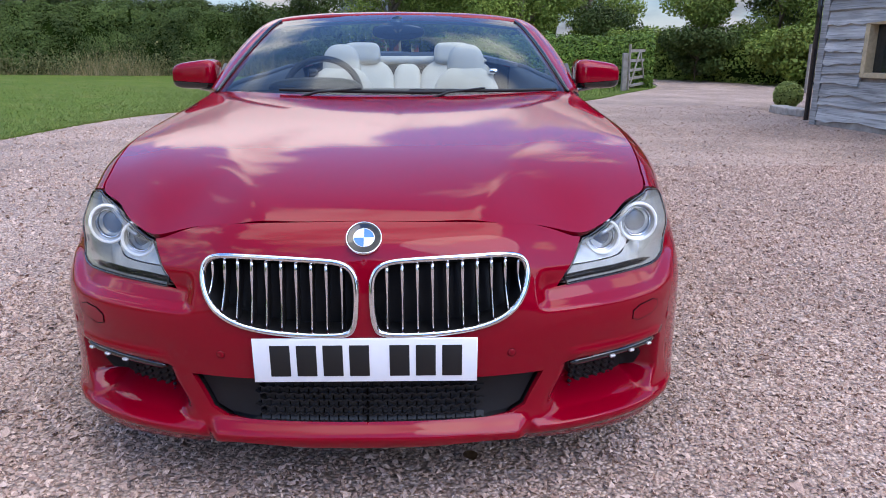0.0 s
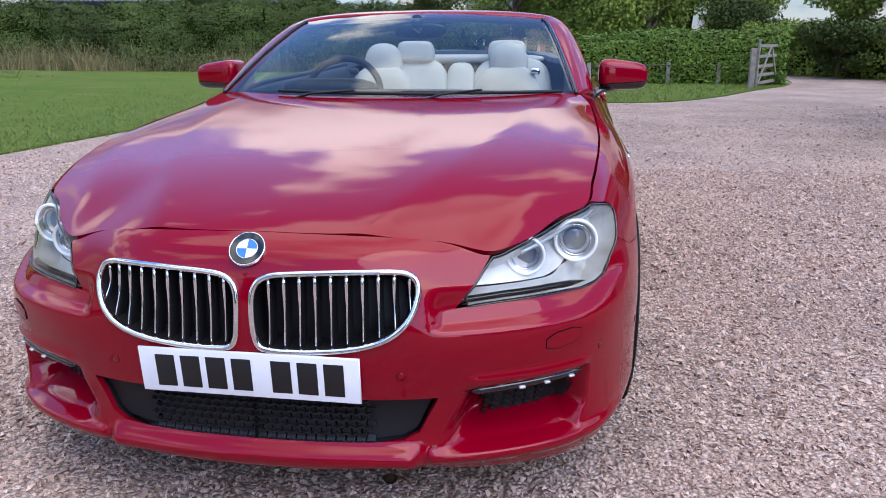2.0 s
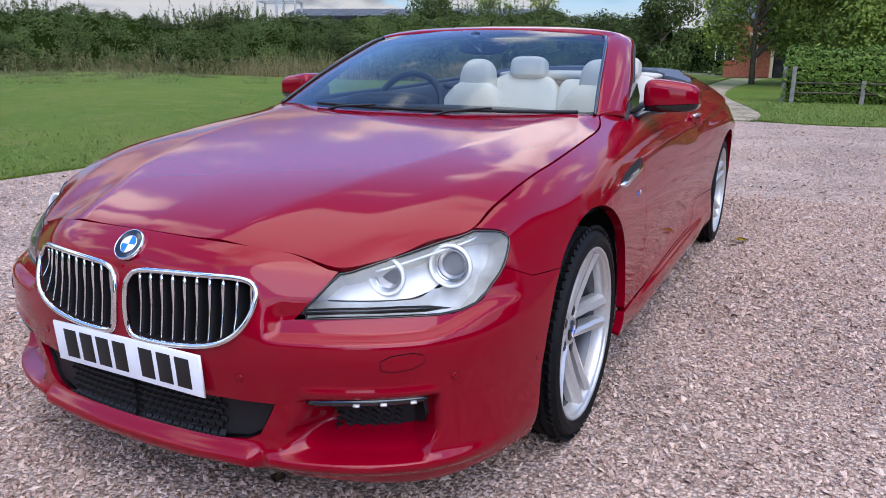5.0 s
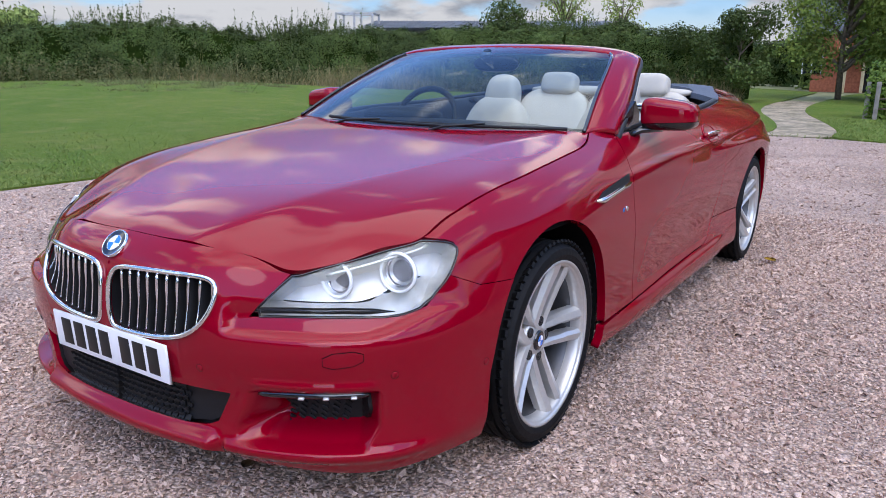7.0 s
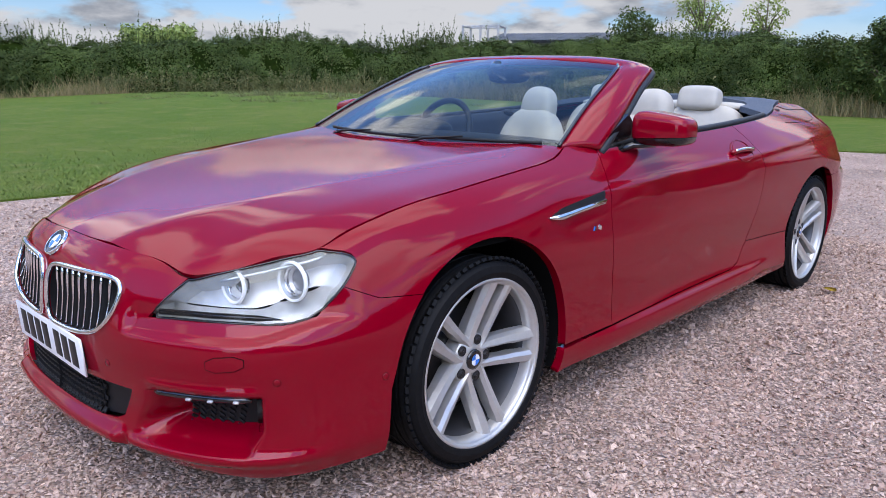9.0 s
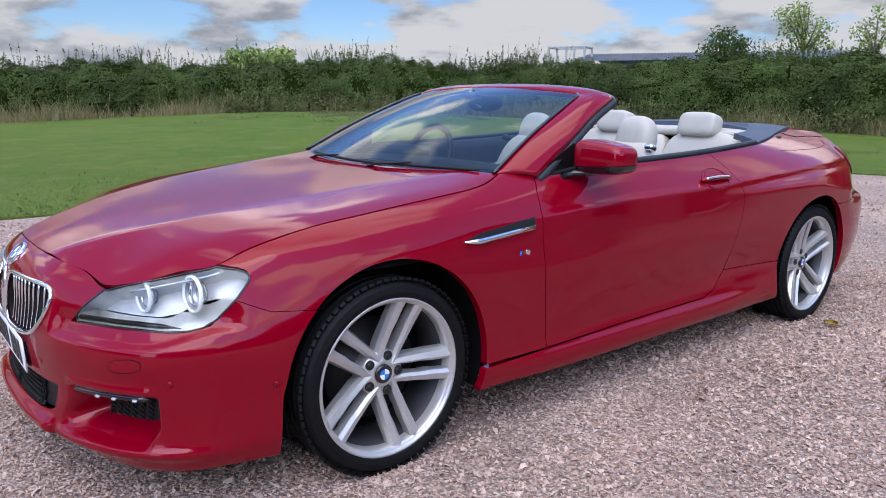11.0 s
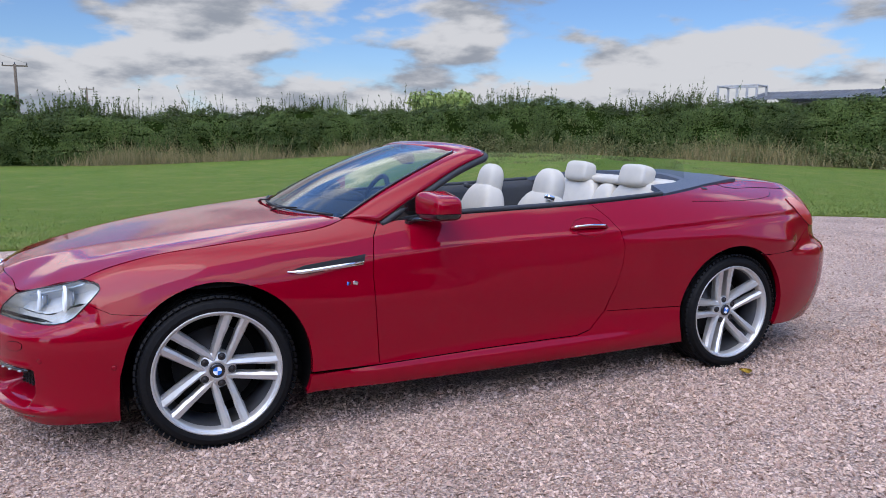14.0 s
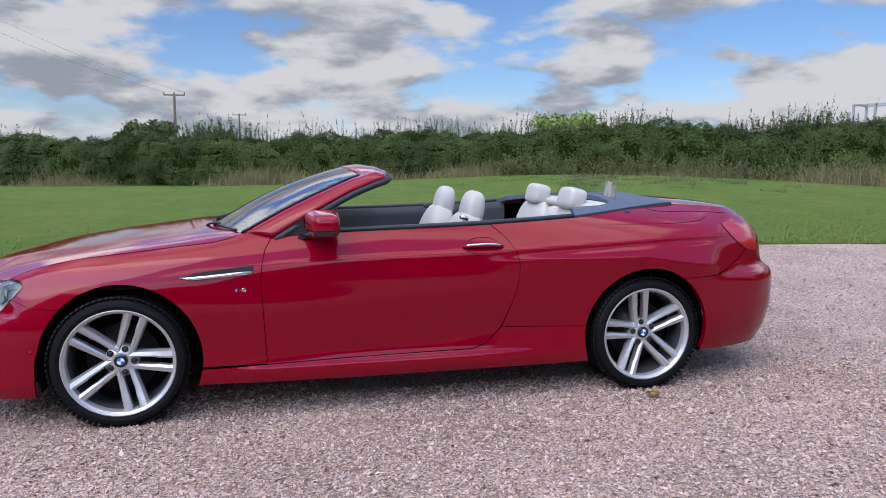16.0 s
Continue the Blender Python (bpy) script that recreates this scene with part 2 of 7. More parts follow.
def box_bm(sx, sy, sz, at=(0, 0, 0), bevel=0.0, seg=2, bm=None, m=None):
    """A box with rounded edges, added to bm or to a new bmesh."""
    own = bmesh.new()
    bmesh.ops.create_cube(own, size=1, matrix=Matrix.Diagonal((sx, sy, sz, 1)))
    if bevel:
        bmesh.ops.bevel(own, geom=own.edges[:], offset=bevel, segments=seg, profile=0.5, affect="EDGES")
    own.transform((m or Matrix()) if m else Matrix.Translation(at))
    if bm is None:
        return own
    tmp = bpy.data.meshes.new("tmp")
    own.to_mesh(tmp)
    own.free()
    bm.from_mesh(tmp)
    bpy.data.meshes.remove(tmp)
    return bm


def tube(points, radius, sides=8, closed=False, flat=1.0, up=None):
    """A bmesh tube along points; radius a number or one a point."""
    bm = bmesh.new()
    pts = [Vector(p) for p in points]
    n = len(pts)
    rings, prev = [], None
    for i, p in enumerate(pts):
        a, b = pts[(i - 1) % n if closed else max(i - 1, 0)], pts[(i + 1) % n if closed else min(i + 1, n - 1)]
        t = (b - a).normalized()
        if up is not None:
            u = Vector(up)
        elif prev is None:
            u = Vector((0, 0, 1)) if abs(t.z) < 0.9 else Vector((1, 0, 0))
        else:
            u = prev
        u = (u - t * u.dot(t)).normalized()
        prev = u
        w = t.cross(u)
        r = radius[i] if isinstance(radius, (list, tuple)) else radius
        rings.append([bm.verts.new(p + u * (r * math.cos(k * math.tau / sides)) * flat + w * (r * math.sin(k * math.tau / sides))) for k in range(sides)])
    for i in range(n if closed else n - 1):
        r0, r1 = rings[i], rings[(i + 1) % n]
        for k in range(sides):
            bm.faces.new((r0[k], r0[(k + 1) % sides], r1[(k + 1) % sides], r1[k]))
    if not closed:
        bm.faces.new(rings[0][::-1])
        bm.faces.new(rings[-1])
    bmesh.ops.recalc_face_normals(bm, faces=bm.faces[:])
    return bm


def lathe(profile, steps=48, axis="x"):
    """A bmesh turned from (radius, along) pairs about the x axis."""
    bm = bmesh.new()
    rings = []
    for r, a in profile:
        rings.append([bm.verts.new((a, r * math.cos(k * math.tau / steps), r * math.sin(k * math.tau / steps))) for k in range(steps)])
    for r0, r1 in zip(rings, rings[1:]):
        for k in range(steps):
            bm.faces.new((r0[k], r0[(k + 1) % steps], r1[(k + 1) % steps], r1[k]))
    bmesh.ops.recalc_face_normals(bm, faces=bm.faces[:])
    return bm


def prism(poly, depth, m=None, bevel=0.0, seg=2):
    """A bmesh plate from a flat outline (x, y), raised by depth along z."""
    bm = bmesh.new()
    f = bm.faces.new([bm.verts.new((x, y, 0)) for x, y in poly])
    r = bmesh.ops.extrude_face_region(bm, geom=[f])
    bmesh.ops.translate(bm, verts=[v for v in r["geom"] if isinstance(v, bmesh.types.BMVert)], vec=(0, 0, depth))
    bmesh.ops.recalc_face_normals(bm, faces=bm.faces[:])
    if bevel:
        top = [e for e in bm.edges if all(abs(v.co.z - depth) < 1e-6 for v in e.verts)]
        bmesh.ops.bevel(bm, geom=top, offset=bevel, segments=seg, profile=0.5, affect="EDGES")
    if m:
        bm.transform(m)
    return bm


def curve1(pairs):
    """A smooth monotone curve through (x, y) pairs, as a function of arrays."""
    X, Y = np.array([p[0] for p in pairs], float), np.array([p[1] for p in pairs], float)
    h = np.diff(X)
    dl = np.diff(Y) / h
    m = np.zeros(len(X))
    m[0], m[-1] = dl[0], dl[-1]
    for i in range(1, len(X) - 1):
        if dl[i - 1] * dl[i] > 0:
            w1, w2 = 2 * h[i] + h[i - 1], h[i] + 2 * h[i - 1]
            m[i] = (w1 + w2) / (w1 / dl[i - 1] + w2 / dl[i])

    def f(x):
        x = np.clip(np.asarray(x, float), X[0], X[-1])
        i = np.clip(np.searchsorted(X, x) - 1, 0, len(X) - 2)
        t = (x - X[i]) / h[i]
        return ((2 * t**3 - 3 * t**2 + 1) * Y[i] + (t**3 - 2 * t**2 + t) * h[i] * m[i] + (-2 * t**3 + 3 * t**2) * Y[i + 1] + (t**3 - t**2) * h[i] * m[i + 1])

    return f


def step(a, b, x):
    t = np.clip((np.asarray(x, float) - a) / (b - a), 0, 1)
    return t * t * (3 - 2 * t)


def resample(poly, spacing, closed=True):
    out = []
    n = len(poly)
    for i in range(n if closed else n - 1):
        a, b = np.array(poly[i], float), np.array(poly[(i + 1) % n], float)
        k = max(1, int(round(np.linalg.norm(b - a) / spacing)))
        out += [a + (b - a) * j / k for j in range(k)]
    if not closed:
        out.append(np.array(poly[-1], float))
    return np.array(out)


def rounded(poly, rounds=2):
    """Corner-cutting of a closed outline."""
    p = np.array(poly, float)
    for _ in range(rounds):
        q = np.roll(p, -1, 0)
        p = np.stack([p * 0.75 + q * 0.25, p * 0.25 + q * 0.75], 1).reshape(-1, 2)
    return p


def inside(poly, pts):
    x, y = pts[:, 0], pts[:, 1]
    r = np.zeros(len(pts), bool)
    a, b = poly, np.roll(poly, -1, 0)
    for (x0, y0), (x1, y1) in zip(a, b):
        if y0 == y1:
            continue
        c = ((y0 > y) != (y1 > y)) & (x < (x1 - x0) * (y - y0) / (y1 - y0) + x0)
        r ^= c
    return r


def shrink(poly, d):
    """Moves an outline inwards by d (outwards when negative)."""
    p = np.array(poly, float)
    area = np.sum(p[:, 0] * np.roll(p[:, 1], -1) - np.roll(p[:, 0], -1) * p[:, 1])
    t = np.roll(p, -1, 0) - np.roll(p, 1, 0)
    t /= np.maximum(np.linalg.norm(t, axis=1, keepdims=True), 1e-9)
    n = np.stack([-t[:, 1], t[:, 0]], 1) * (1 if area > 0 else -1)
    return p + n * d


def sheet(name, outline, fmap, mat, spacing=0.03, holes=(), gap=0.002, flange=0.012, flange_holes=None, offset=0.0, sharp=False):
    """A curved panel: a flat outline with holes, filled with small triangles, laid on the surface fmap(u, v); its rims turn inwards by flange."""
    loops = [shrink(resample(outline, spacing), gap)] + [resample(h, spacing * 0.7) for h in holes]
    pts = np.concatenate(loops)
    edges, at = [], 0
    for lp in loops:
        edges += [(at + i, at + (i + 1) % len(lp)) for i in range(len(lp))]
        at += len(lp)
    lo, hi = loops[0].min(0), loops[0].max(0)
    gu, gv = np.meshgrid(np.arange(lo[0], hi[0], spacing), np.arange(lo[1], hi[1], spacing * 0.87))
    gu[1::2] += spacing / 2
    g = np.stack([gu.ravel(), gv.ravel()], 1)
    ok = inside(loops[0], g)
    for h in loops[1:]:
        ok &= ~inside(h, g)
    g = g[ok]
    if len(g):
        dmin = np.min(np.linalg.norm(g[:, None] - pts[None], axis=2), axis=1) if len(g) * len(pts) < 4e7 else np.ones(len(g))
        g = g[dmin > spacing * 0.45]
    allp = np.concatenate([pts, g])
    vs, _, fs, *_ = geometry.delaunay_2d_cdt([Vector(p) for p in allp], edges, [], 0, 1e-7)
    uv = np.array([tuple(v) for v in vs])
    tri = np.array([tuple(f) for f in fs if len(f) == 3])
    cen = uv[tri].mean(1)
    ok = inside(loops[0], cen)
    for h in loops[1:]:
        ok &= ~inside(h, cen)
    tri = tri[ok]
    e = 0.004

    def mapped(q):
        p = fmap(q[:, 0], q[:, 1])
        n = np.cross(fmap(q[:, 0] + e, q[:, 1]) - fmap(q[:, 0] - e, q[:, 1]), fmap(q[:, 0], q[:, 1] + e) - fmap(q[:, 0], q[:, 1] - e))
        return p, n / np.maximum(np.linalg.norm(n, axis=1, keepdims=True), 1e-9)

    P, Nn = mapped(uv)
    P = P + Nn * offset
    verts, faces, ways = [P], [tri], [Nn]
    count = len(P)
    for k, lp in enumerate(loops):
        fl = flange if k == 0 or flange_holes is None else flange_holes
        if not fl:
            continue
        p, n = mapped(lp)
        p = p + n * offset
        c = len(lp)
        a = np.arange(c)
        b = (a + 1) % c
        area = np.sum(lp[:, 0] * np.roll(lp[:, 1], -1) - np.roll(lp[:, 0], -1) * lp[:, 1])
        verts += [p, p - n * fl]
        along = np.roll(p, -1, 0) - np.roll(p, 1, 0)
        side = np.cross(along, n) * ((1 if (area > 0) == (k == 0) else -1) * (1 if fl > 0 else -1))
        side /= np.maximum(np.linalg.norm(side, axis=1, keepdims=True), 1e-9)
        ways += [side, side]
        A, B = count + a, count + b
        q = np.concatenate([np.stack([A, A + c, B], 1), np.stack([B, A + c, B + c], 1)])
        if (area > 0) != (k == 0):
            q = q[:, ::-1]
        faces.append(q)
        count += 2 * c
    return set_normals(mesh_np(name, np.concatenate(verts), np.concatenate(faces), mat, True), np.concatenate(ways))


# ---- the car's skin: a plan outline with an inset that grows with height ----
PLAN = [(0, -0.945), (0.2, -0.938), (0.4, -0.905), (0.55, -0.852), (0.69, -0.775), (0.79, -0.675), (0.855, -0.55), (0.9, -0.38), (0.924, -0.15), (0.934, 0.1),
        (0.93, 0.6), (0.922, 1.2), (0.924, 1.8), (0.936, 2.4), (0.944, 2.8), (0.938, 3.12), (0.908, 3.44), (0.848, 3.655), (0.72, 3.83), (0.46, 3.94), (0, 3.985)]


def plan_table():
    """The plan outline as a dense smooth line: arc length, place, inward normal."""
    p = np.array(PLAN, float)
    p = np.concatenate([[(-p[1, 0], p[1, 1])], p, [(-p[-2, 0], p[-2, 1])]])
    out = []
    for i in range(1, len(p) - 2):
        t = np.linspace(0, 1, 60, endpoint=False)[:, None]
        a, b, c, d = p[i - 1], p[i], p[i + 1], p[i + 2]
        ta, tb = (c - a) * 0.5, (d - b) * 0.5
        la, lb = np.linalg.norm(c - b) / max(np.linalg.norm(b - a), 1e-6), np.linalg.norm(c - b) / max(np.linalg.norm(d - c), 1e-6)
        ta = ((c - b) + (b - a) * la) * 0.5
        tb = ((c - b) + (d - c) * lb) * 0.5
        out.append((2 * t**3 - 3 * t**2 + 1) * b + (t**3 - 2 * t**2 + t) * ta + (-2 * t**3 + 3 * t**2) * c + (t**3 - t**2) * tb)
    q = np.concatenate(out + [p[-2:-1]])
    s = np.concatenate([[0], np.cumsum(np.linalg.norm(np.diff(q, axis=0), axis=1))])
    S = np.arange(0, s[-1], 0.005)
    q = np.stack([np.interp(S, s, q[:, 0]), np.interp(S, s, q[:, 1])], 1)
    for _ in range(120):
        r = q.copy()
        r[1:-1] = q[1:-1] * 0.5 + (q[:-2] + q[2:]) * 0.25
        q = r
    t = np.gradient(q, axis=0)
    t[0], t[-1] = (1, 0), (-1, 0)
    t /= np.linalg.norm(t, axis=1, keepdims=True)
    return S, q, np.stack([-t[:, 1], t[:, 0]], 1)


PS, PQ, PN = plan_table()
S_END = PS[-1]


def s_x(x):
    """Arc length at which the front of the plan reaches x."""
    k = int(np.argmax(PQ[:, 1] > 0.05))
    return np.interp(x, PQ[:k, 0], PS[:k])


def s_y(y):
    """Arc length at which the flank reaches y."""
    return np.interp(y, PQ[:, 1], PS)


STATIONS = [
    (s_x(0), [(.12, .09), (.17, .055), (.2, .02), (.24, .012), (.3, .02), (.38, .012), (.46, .006), (.52, .006), (.6, .014), (.66, .03), (.7, .052), (.73, .09), (.75, .13), (.78, .2), (1.1, .6)]),
    (s_x(.3), [(.12, .09), (.17, .06), (.2, .02), (.24, .012), (.3, .02), (.38, .012), (.46, .006), (.52, .006), (.6, .016), (.66, .034), (.7, .062), (.73, .105), (.75, .15), (.78, .22), (1.1, .6)]),
    (s_x(.52), [(.12, .08), (.15, .05), (.18, .02), (.22, .0), (.26, .016), (.34, .016), (.42, .006), (.48, .0), (.525, .003), (.56, .028), (.6, .052), (.65, .083), (.68, .105), (.7, .125), (.73, .165), (.77, .23), (1.1, .6)]),
    (s_x(.79), [(.12, .06), (.15, .03), (.18, .008), (.22, .0), (.3, .008), (.42, .003), (.48, .0), (.525, .004), (.56, .030), (.6, .055), (.665, .097), (.7, .128), (.74, .178), (.78, .25), (1.1, .6)]),
    (s_y(-.53), [(.12, .05), (.17, .022), (.22, .0), (.45, .0), (.52, .003), (.56, .014), (.6, .028), (.65, .046), (.7, .066), (.735, .087), (.757, .110), (.775, .15), (.8, .22), (1.1, .6)]),
    (s_y(-.4), [(.12, .04), (.17, .02), (.25, .0), (.45, .0), (.52, .005), (.58, .018), (.63, .034), (.68, .052), (.73, .073), (.765, .092), (.791, .115), (.805, .145), (.83, .21), (1.1, .6)]),
    (s_y(-.2), [(.12, .035), (.2, .01), (.25, .0), (.55, .002), (.62, .010), (.68, .024), (.73, .042), (.77, .062), (.80, .083), (.822, .102), (.838, .122), (.855, .165), (.88, .24), (1.1, .6)]),
    (s_y(0), [(.12, .03), (.25, .0), (.6, .0), (.68, .004), (.73, .014), (.77, .032), (.8, .053), (.83, .084), (.858, .122), (.875, .165), (.9, .24), (1.1, .6)]),
    (s_y(.4), [(.12, .03), (.18, .015), (.25, .0), (.45, .006), (.58, .004), (.68, .014), (.76, .03), (.82, .052), (.86, .082), (.898, .136), (.915, .175), (.95, .25), (1.1, .5)]),
    (s_y(.75), [(.12, .04), (.18, .016), (.22, .0), (.28, .004), (.31, .012), (.45, .012), (.58, .012), (.68, .026), (.76, .036), (.84, .062), (.89, .092), (.93, .128), (.97, .18), (1.1, .4)]),
    (s_y(1.4), [(.12, .04), (.18, .016), (.22, -.004), (.28, .002), (.32, .022), (.45, .018), (.58, .01), (.7, .014), (.78, .03), (.85, .05), (.9, .074), (.95, .106), (.99, .14), (1.1, .25)]),
    (s_y(2.1), [(.12, .04), (.18, .016), (.23, -.002), (.32, .012), (.4, .028), (.5, .016), (.6, .006), (.7, .01), (.78, .026), (.85, .048), (.9, .072), (.95, .105), (1., .15), (1.1, .27)]),
    (s_y(2.85), [(.12, .05), (.2, .01), (.3, .0), (.7, .0), (.76, .01), (.82, .028), (.86, .05), (.9, .08), (.94, .12), (.98, .175), (1.02, .25), (1.05, .33), (1.1, .5)]),
    (s_y(3.3), [(.12, .08), (.2, .04), (.3, .014), (.45, .0), (.62, .0), (.7, .012), (.78, .034), (.84, .062), (.88, .088), (.92, .125), (.96, .18), (1., .26), (1.1, .5)]),
    (s_y(3.64), [(.12, .12), (.2, .075), (.3, .03), (.45, .004), (.6, .0), (.645, .01), (.68, .034), (.76, .062), (.85, .1), (.92, .15), (.96, .19), (1., .25), (1.1, .45)]),
    (S_END, [(.12, .15), (.2, .1), (.3, .05), (.45, .005), (.6, .0), (.645, .015), (.68, .05), (.8, .085), (.92, .12), (.97, .15), (1., .2), (1.1, .4)]),
]
ZK = np.arange(0.12, 1.1, 0.005)


def inset_table():
    cols = np.array([curve1(p)(ZK) for _, p in STATIONS])
    ss = np.array([s for s, _ in STATIONS])
    T = np.stack([curve1(list(zip(ss, cols[:, k])))(PS) for k in range(len(ZK))], 1)
    for _ in range(14):
        T[:, 1:-1] = T[:, 1:-1] * 0.5 + (T[:, :-2] + T[:, 2:]) * 0.25
    for _ in range(260):
        T[1:-1] = T[1:-1] * 0.5 + (T[:-2] + T[2:]) * 0.25
    # the flank between the axles runs in long even lines
    long_way = T.copy()
    for _ in range(2400):
        long_way[1:-1] = long_way[1:-1] * 0.5 + (long_way[:-2] + long_way[2:]) * 0.25
    for _ in range(14):
        long_way[:, 1:-1] = long_way[:, 1:-1] * 0.5 + (long_way[:, :-2] + long_way[:, 2:]) * 0.25
    w = (step(s_y(-0.42), s_y(0.05), PS) * step(s_y(3.45), s_y(3.0), PS))[:, None]
    return T * (1 - w) + long_way * w


INSET = inset_table()

def table_at(T, s, z):
    i = np.clip(np.asarray(s, float) / 0.005, 0, len(PS) - 1.001)
    j = np.clip((np.asarray(z, float) - 0.12) / 0.005, 0, len(ZK) - 1.001)
    a, b = i.astype(int), j.astype(int)
    u, v = i - a, j - b
    return (T[a, b] * (1 - u) + T[a + 1, b] * u) * (1 - v) + (T[a, b + 1] * (1 - u) + T[a + 1, b + 1] * u) * v


def pocket(s, z):
    """Depth of the air scoop at each end of the front bumper: a wide cheek, a floor rising to the grille, and a round outer end."""
    x = np.interp(s, PS, PQ[:, 0])
    front = s < s_y(-0.45)
    top = 0.376 + 0.010 * step(0.45, 0.75, x)
    inner = 0.418 + 0.050 * step(0.24, 0.37, z)
    outer = 0.757 - 0.020 * step(0.30, 0.235, z)
    m = step(inner, inner + 0.105, x) * step(outer + 0.012, outer - 0.012, x) * step(top + 0.004, top - 0.005, z)
    floor = step(0.229, 0.238, z) * 0.30 + step(0.234, 0.290, z) * 0.70
    return np.where(front, m * 0.10 * floor, 0.0)


def blade(s, z):
    """The proud lower lip of the scoop, and the small brow over its grille."""
    x = np.interp(s, PS, PQ[:, 0])
    w = step(0.392, 0.412, x) * step(s_y(-0.50), s_y(-0.70), s)
    brow = step(0.47, 0.52, x) * step(0.775, 0.745, x) * (s < s_y(-0.45))
    return -0.012 * w * np.exp(-(np.abs(z - 0.216) / 0.019) ** 3) - 0.007 * brow * np.exp(-((z - 0.402) / 0.013) ** 2)


def chin(s, z):
    """The lip below the mouth, its upper side sloping forward."""
    x = np.interp(s, PS, PQ[:, 0])
    return -0.030 * (s < s_y(-0.45)) * step(0.405, 0.355, x) * step(0.264, 0.222, z) * step(0.160, 0.200, z)


def ledge(s, z):
    """The shelf pressed into the bumper below each headlamp, rising round its outer end."""
    w = step(s_x(0.40), s_x(0.445), s) * step(s_y(-0.44), s_y(-0.58), s)
    z = z - 0.045 * step(s_x(0.73), s_y(-0.52), s)
    return 0.020 * w * step(0.521, 0.540, z) * step(0.62, 0.56, z)


CREASE_Z = curve1([(.4, .792), (.7, .801), (1.2, .823), (1.8, .837), (2.1, .848), (2.5, .865), (2.93, .884), (3.4, .894), (3.6, .895)])
soften = lambda d, w: w * np.logaddexp(0, d / w)


def crease(s, z):
    """The pressed lines of the flank: the shoulder line, the edge of the rear flare, and the sill's shelf."""
    y = np.interp(s, PS, PQ[:, 1])
    z1 = CREASE_Z(y)
    w = step(0.35, 1.1, y) * step(3.58, 3.3, y)
    rear = step(1.8, 2.5, y)
    d = w * ((0.0075 - 0.0040 * rear) * np.tanh((z - z1) / 0.007) + 0.0110 * rear * np.exp(-((z - z1 + 0.029) / 0.020) ** 2))
    d += w * (0.34 + 0.24 * step(0.9, 2.2, y)) * (soften(z - z1, 0.004) - soften(z - z1, 0.06))
    z2 = 0.768 + 0.004 * y - 0.055 * step(2.75, 3.25, y)
    d += 0.78 * step(1.7, 2.5, y) * step(3.42, 3.2, y) * (soften(z - z2, 0.006) - soften(z - z2, 0.055))
    z3 = 0.272 + 0.006 * y
    d += -0.011 * step(0.45, 0.75, y) * step(2.35, 1.95, y) * step(z3 + 0.012, z3 - 0.016, z)
    return d


def tail_ridge(s, z):
    """The ridge along the top of the rear bumper."""
    y = np.interp(s, PS, PQ[:, 1])
    return 0.011 * step(3.22, 3.5, y) * (1 + np.tanh((z - 0.648 - 0.03 * step(3.3, 3.9, y)) / 0.007)) * step(0.86, 0.70, z)


def skin(s, z):
    """A place on the right-hand skin of the car."""
    s, z = np.asarray(s, float), np.asarray(z, float)
    sc = np.clip(s, 0, S_END - 0.006)
    d = table_at(INSET, sc, z) + pocket(sc, z) + blade(sc, z) + chin(sc, z) + ledge(sc, z) + crease(sc, z) + tail_ridge(sc, z)
    px, py = np.interp(sc, PS, PQ[:, 0]), np.interp(sc, PS, PQ[:, 1])
    nx, ny = np.interp(sc, PS, PN[:, 0]), np.interp(sc, PS, PN[:, 1])
    return np.stack([px + nx * d + np.minimum(s, 0), py + ny * d, z + 0 * d], -1)


# hood and rear deck, as heights over the plan
HOOD_C = curve1([(-1.0, .60), (-.92, .68), (-.86, .729), (-.80, .753), (-.76, .766), (-.7, .783), (-.5, .826), (-.2, .871), (.1, .908), (.4, .941), (.7, .966)])
HOOD_S = curve1([(-1.0, .2), (-.84, .44), (-.73, .57), (-.6, .675), (-.42, .752), (-.22, .782), (0, .826), (.13, .853), (.44, .90), (.6, .93), (.75, .94)])
HOOD_W = curve1([(-1.0, .74), (-.73, .745), (-.55, .70), (-.42, .672), (0, .71), (.13, .725), (.44, .745), (.7, .78)])
HOOD_R = curve1([(-1.0, .17), (-.8, .26), (-.4, .42), (0, .53), (.4, .60), (.7, .65)])


def hood_z(x, y):
    x = np.abs(x)
    zc, zs, w = HOOD_C(y), HOOD_S(y), HOOD_W(y)
    return zc - (zc - zs) * np.clip(x / w, 0, 1.15) ** 2.6


DECK_C = curve1([(2.2, 1.06), (2.9, 1.078), (3.2, 1.078), (3.4, 1.070), (3.6, 1.052), (3.70, 1.035), (3.78, 1.005), (3.9, .95)])


def deck_z(x, y):
    return DECK_C(y) - 0.08 * np.clip(np.abs(x) / 0.8, 0, 1.2) ** 3


def deck_map(x, y):
    return np.stack([x, y, deck_z(x, y)], -1)


def meet(fz, s):
    """Height at which the skin at s meets the surface fz."""
    zz = np.arange(0.6, 1.09, 0.002)
    p = skin(np.full(len(zz), s), zz)
    g = zz - fz(p[:, 0], p[:, 1])
    k = np.argmax(g > 0)
    return zz[k] if g.max() > 0 else 1.0


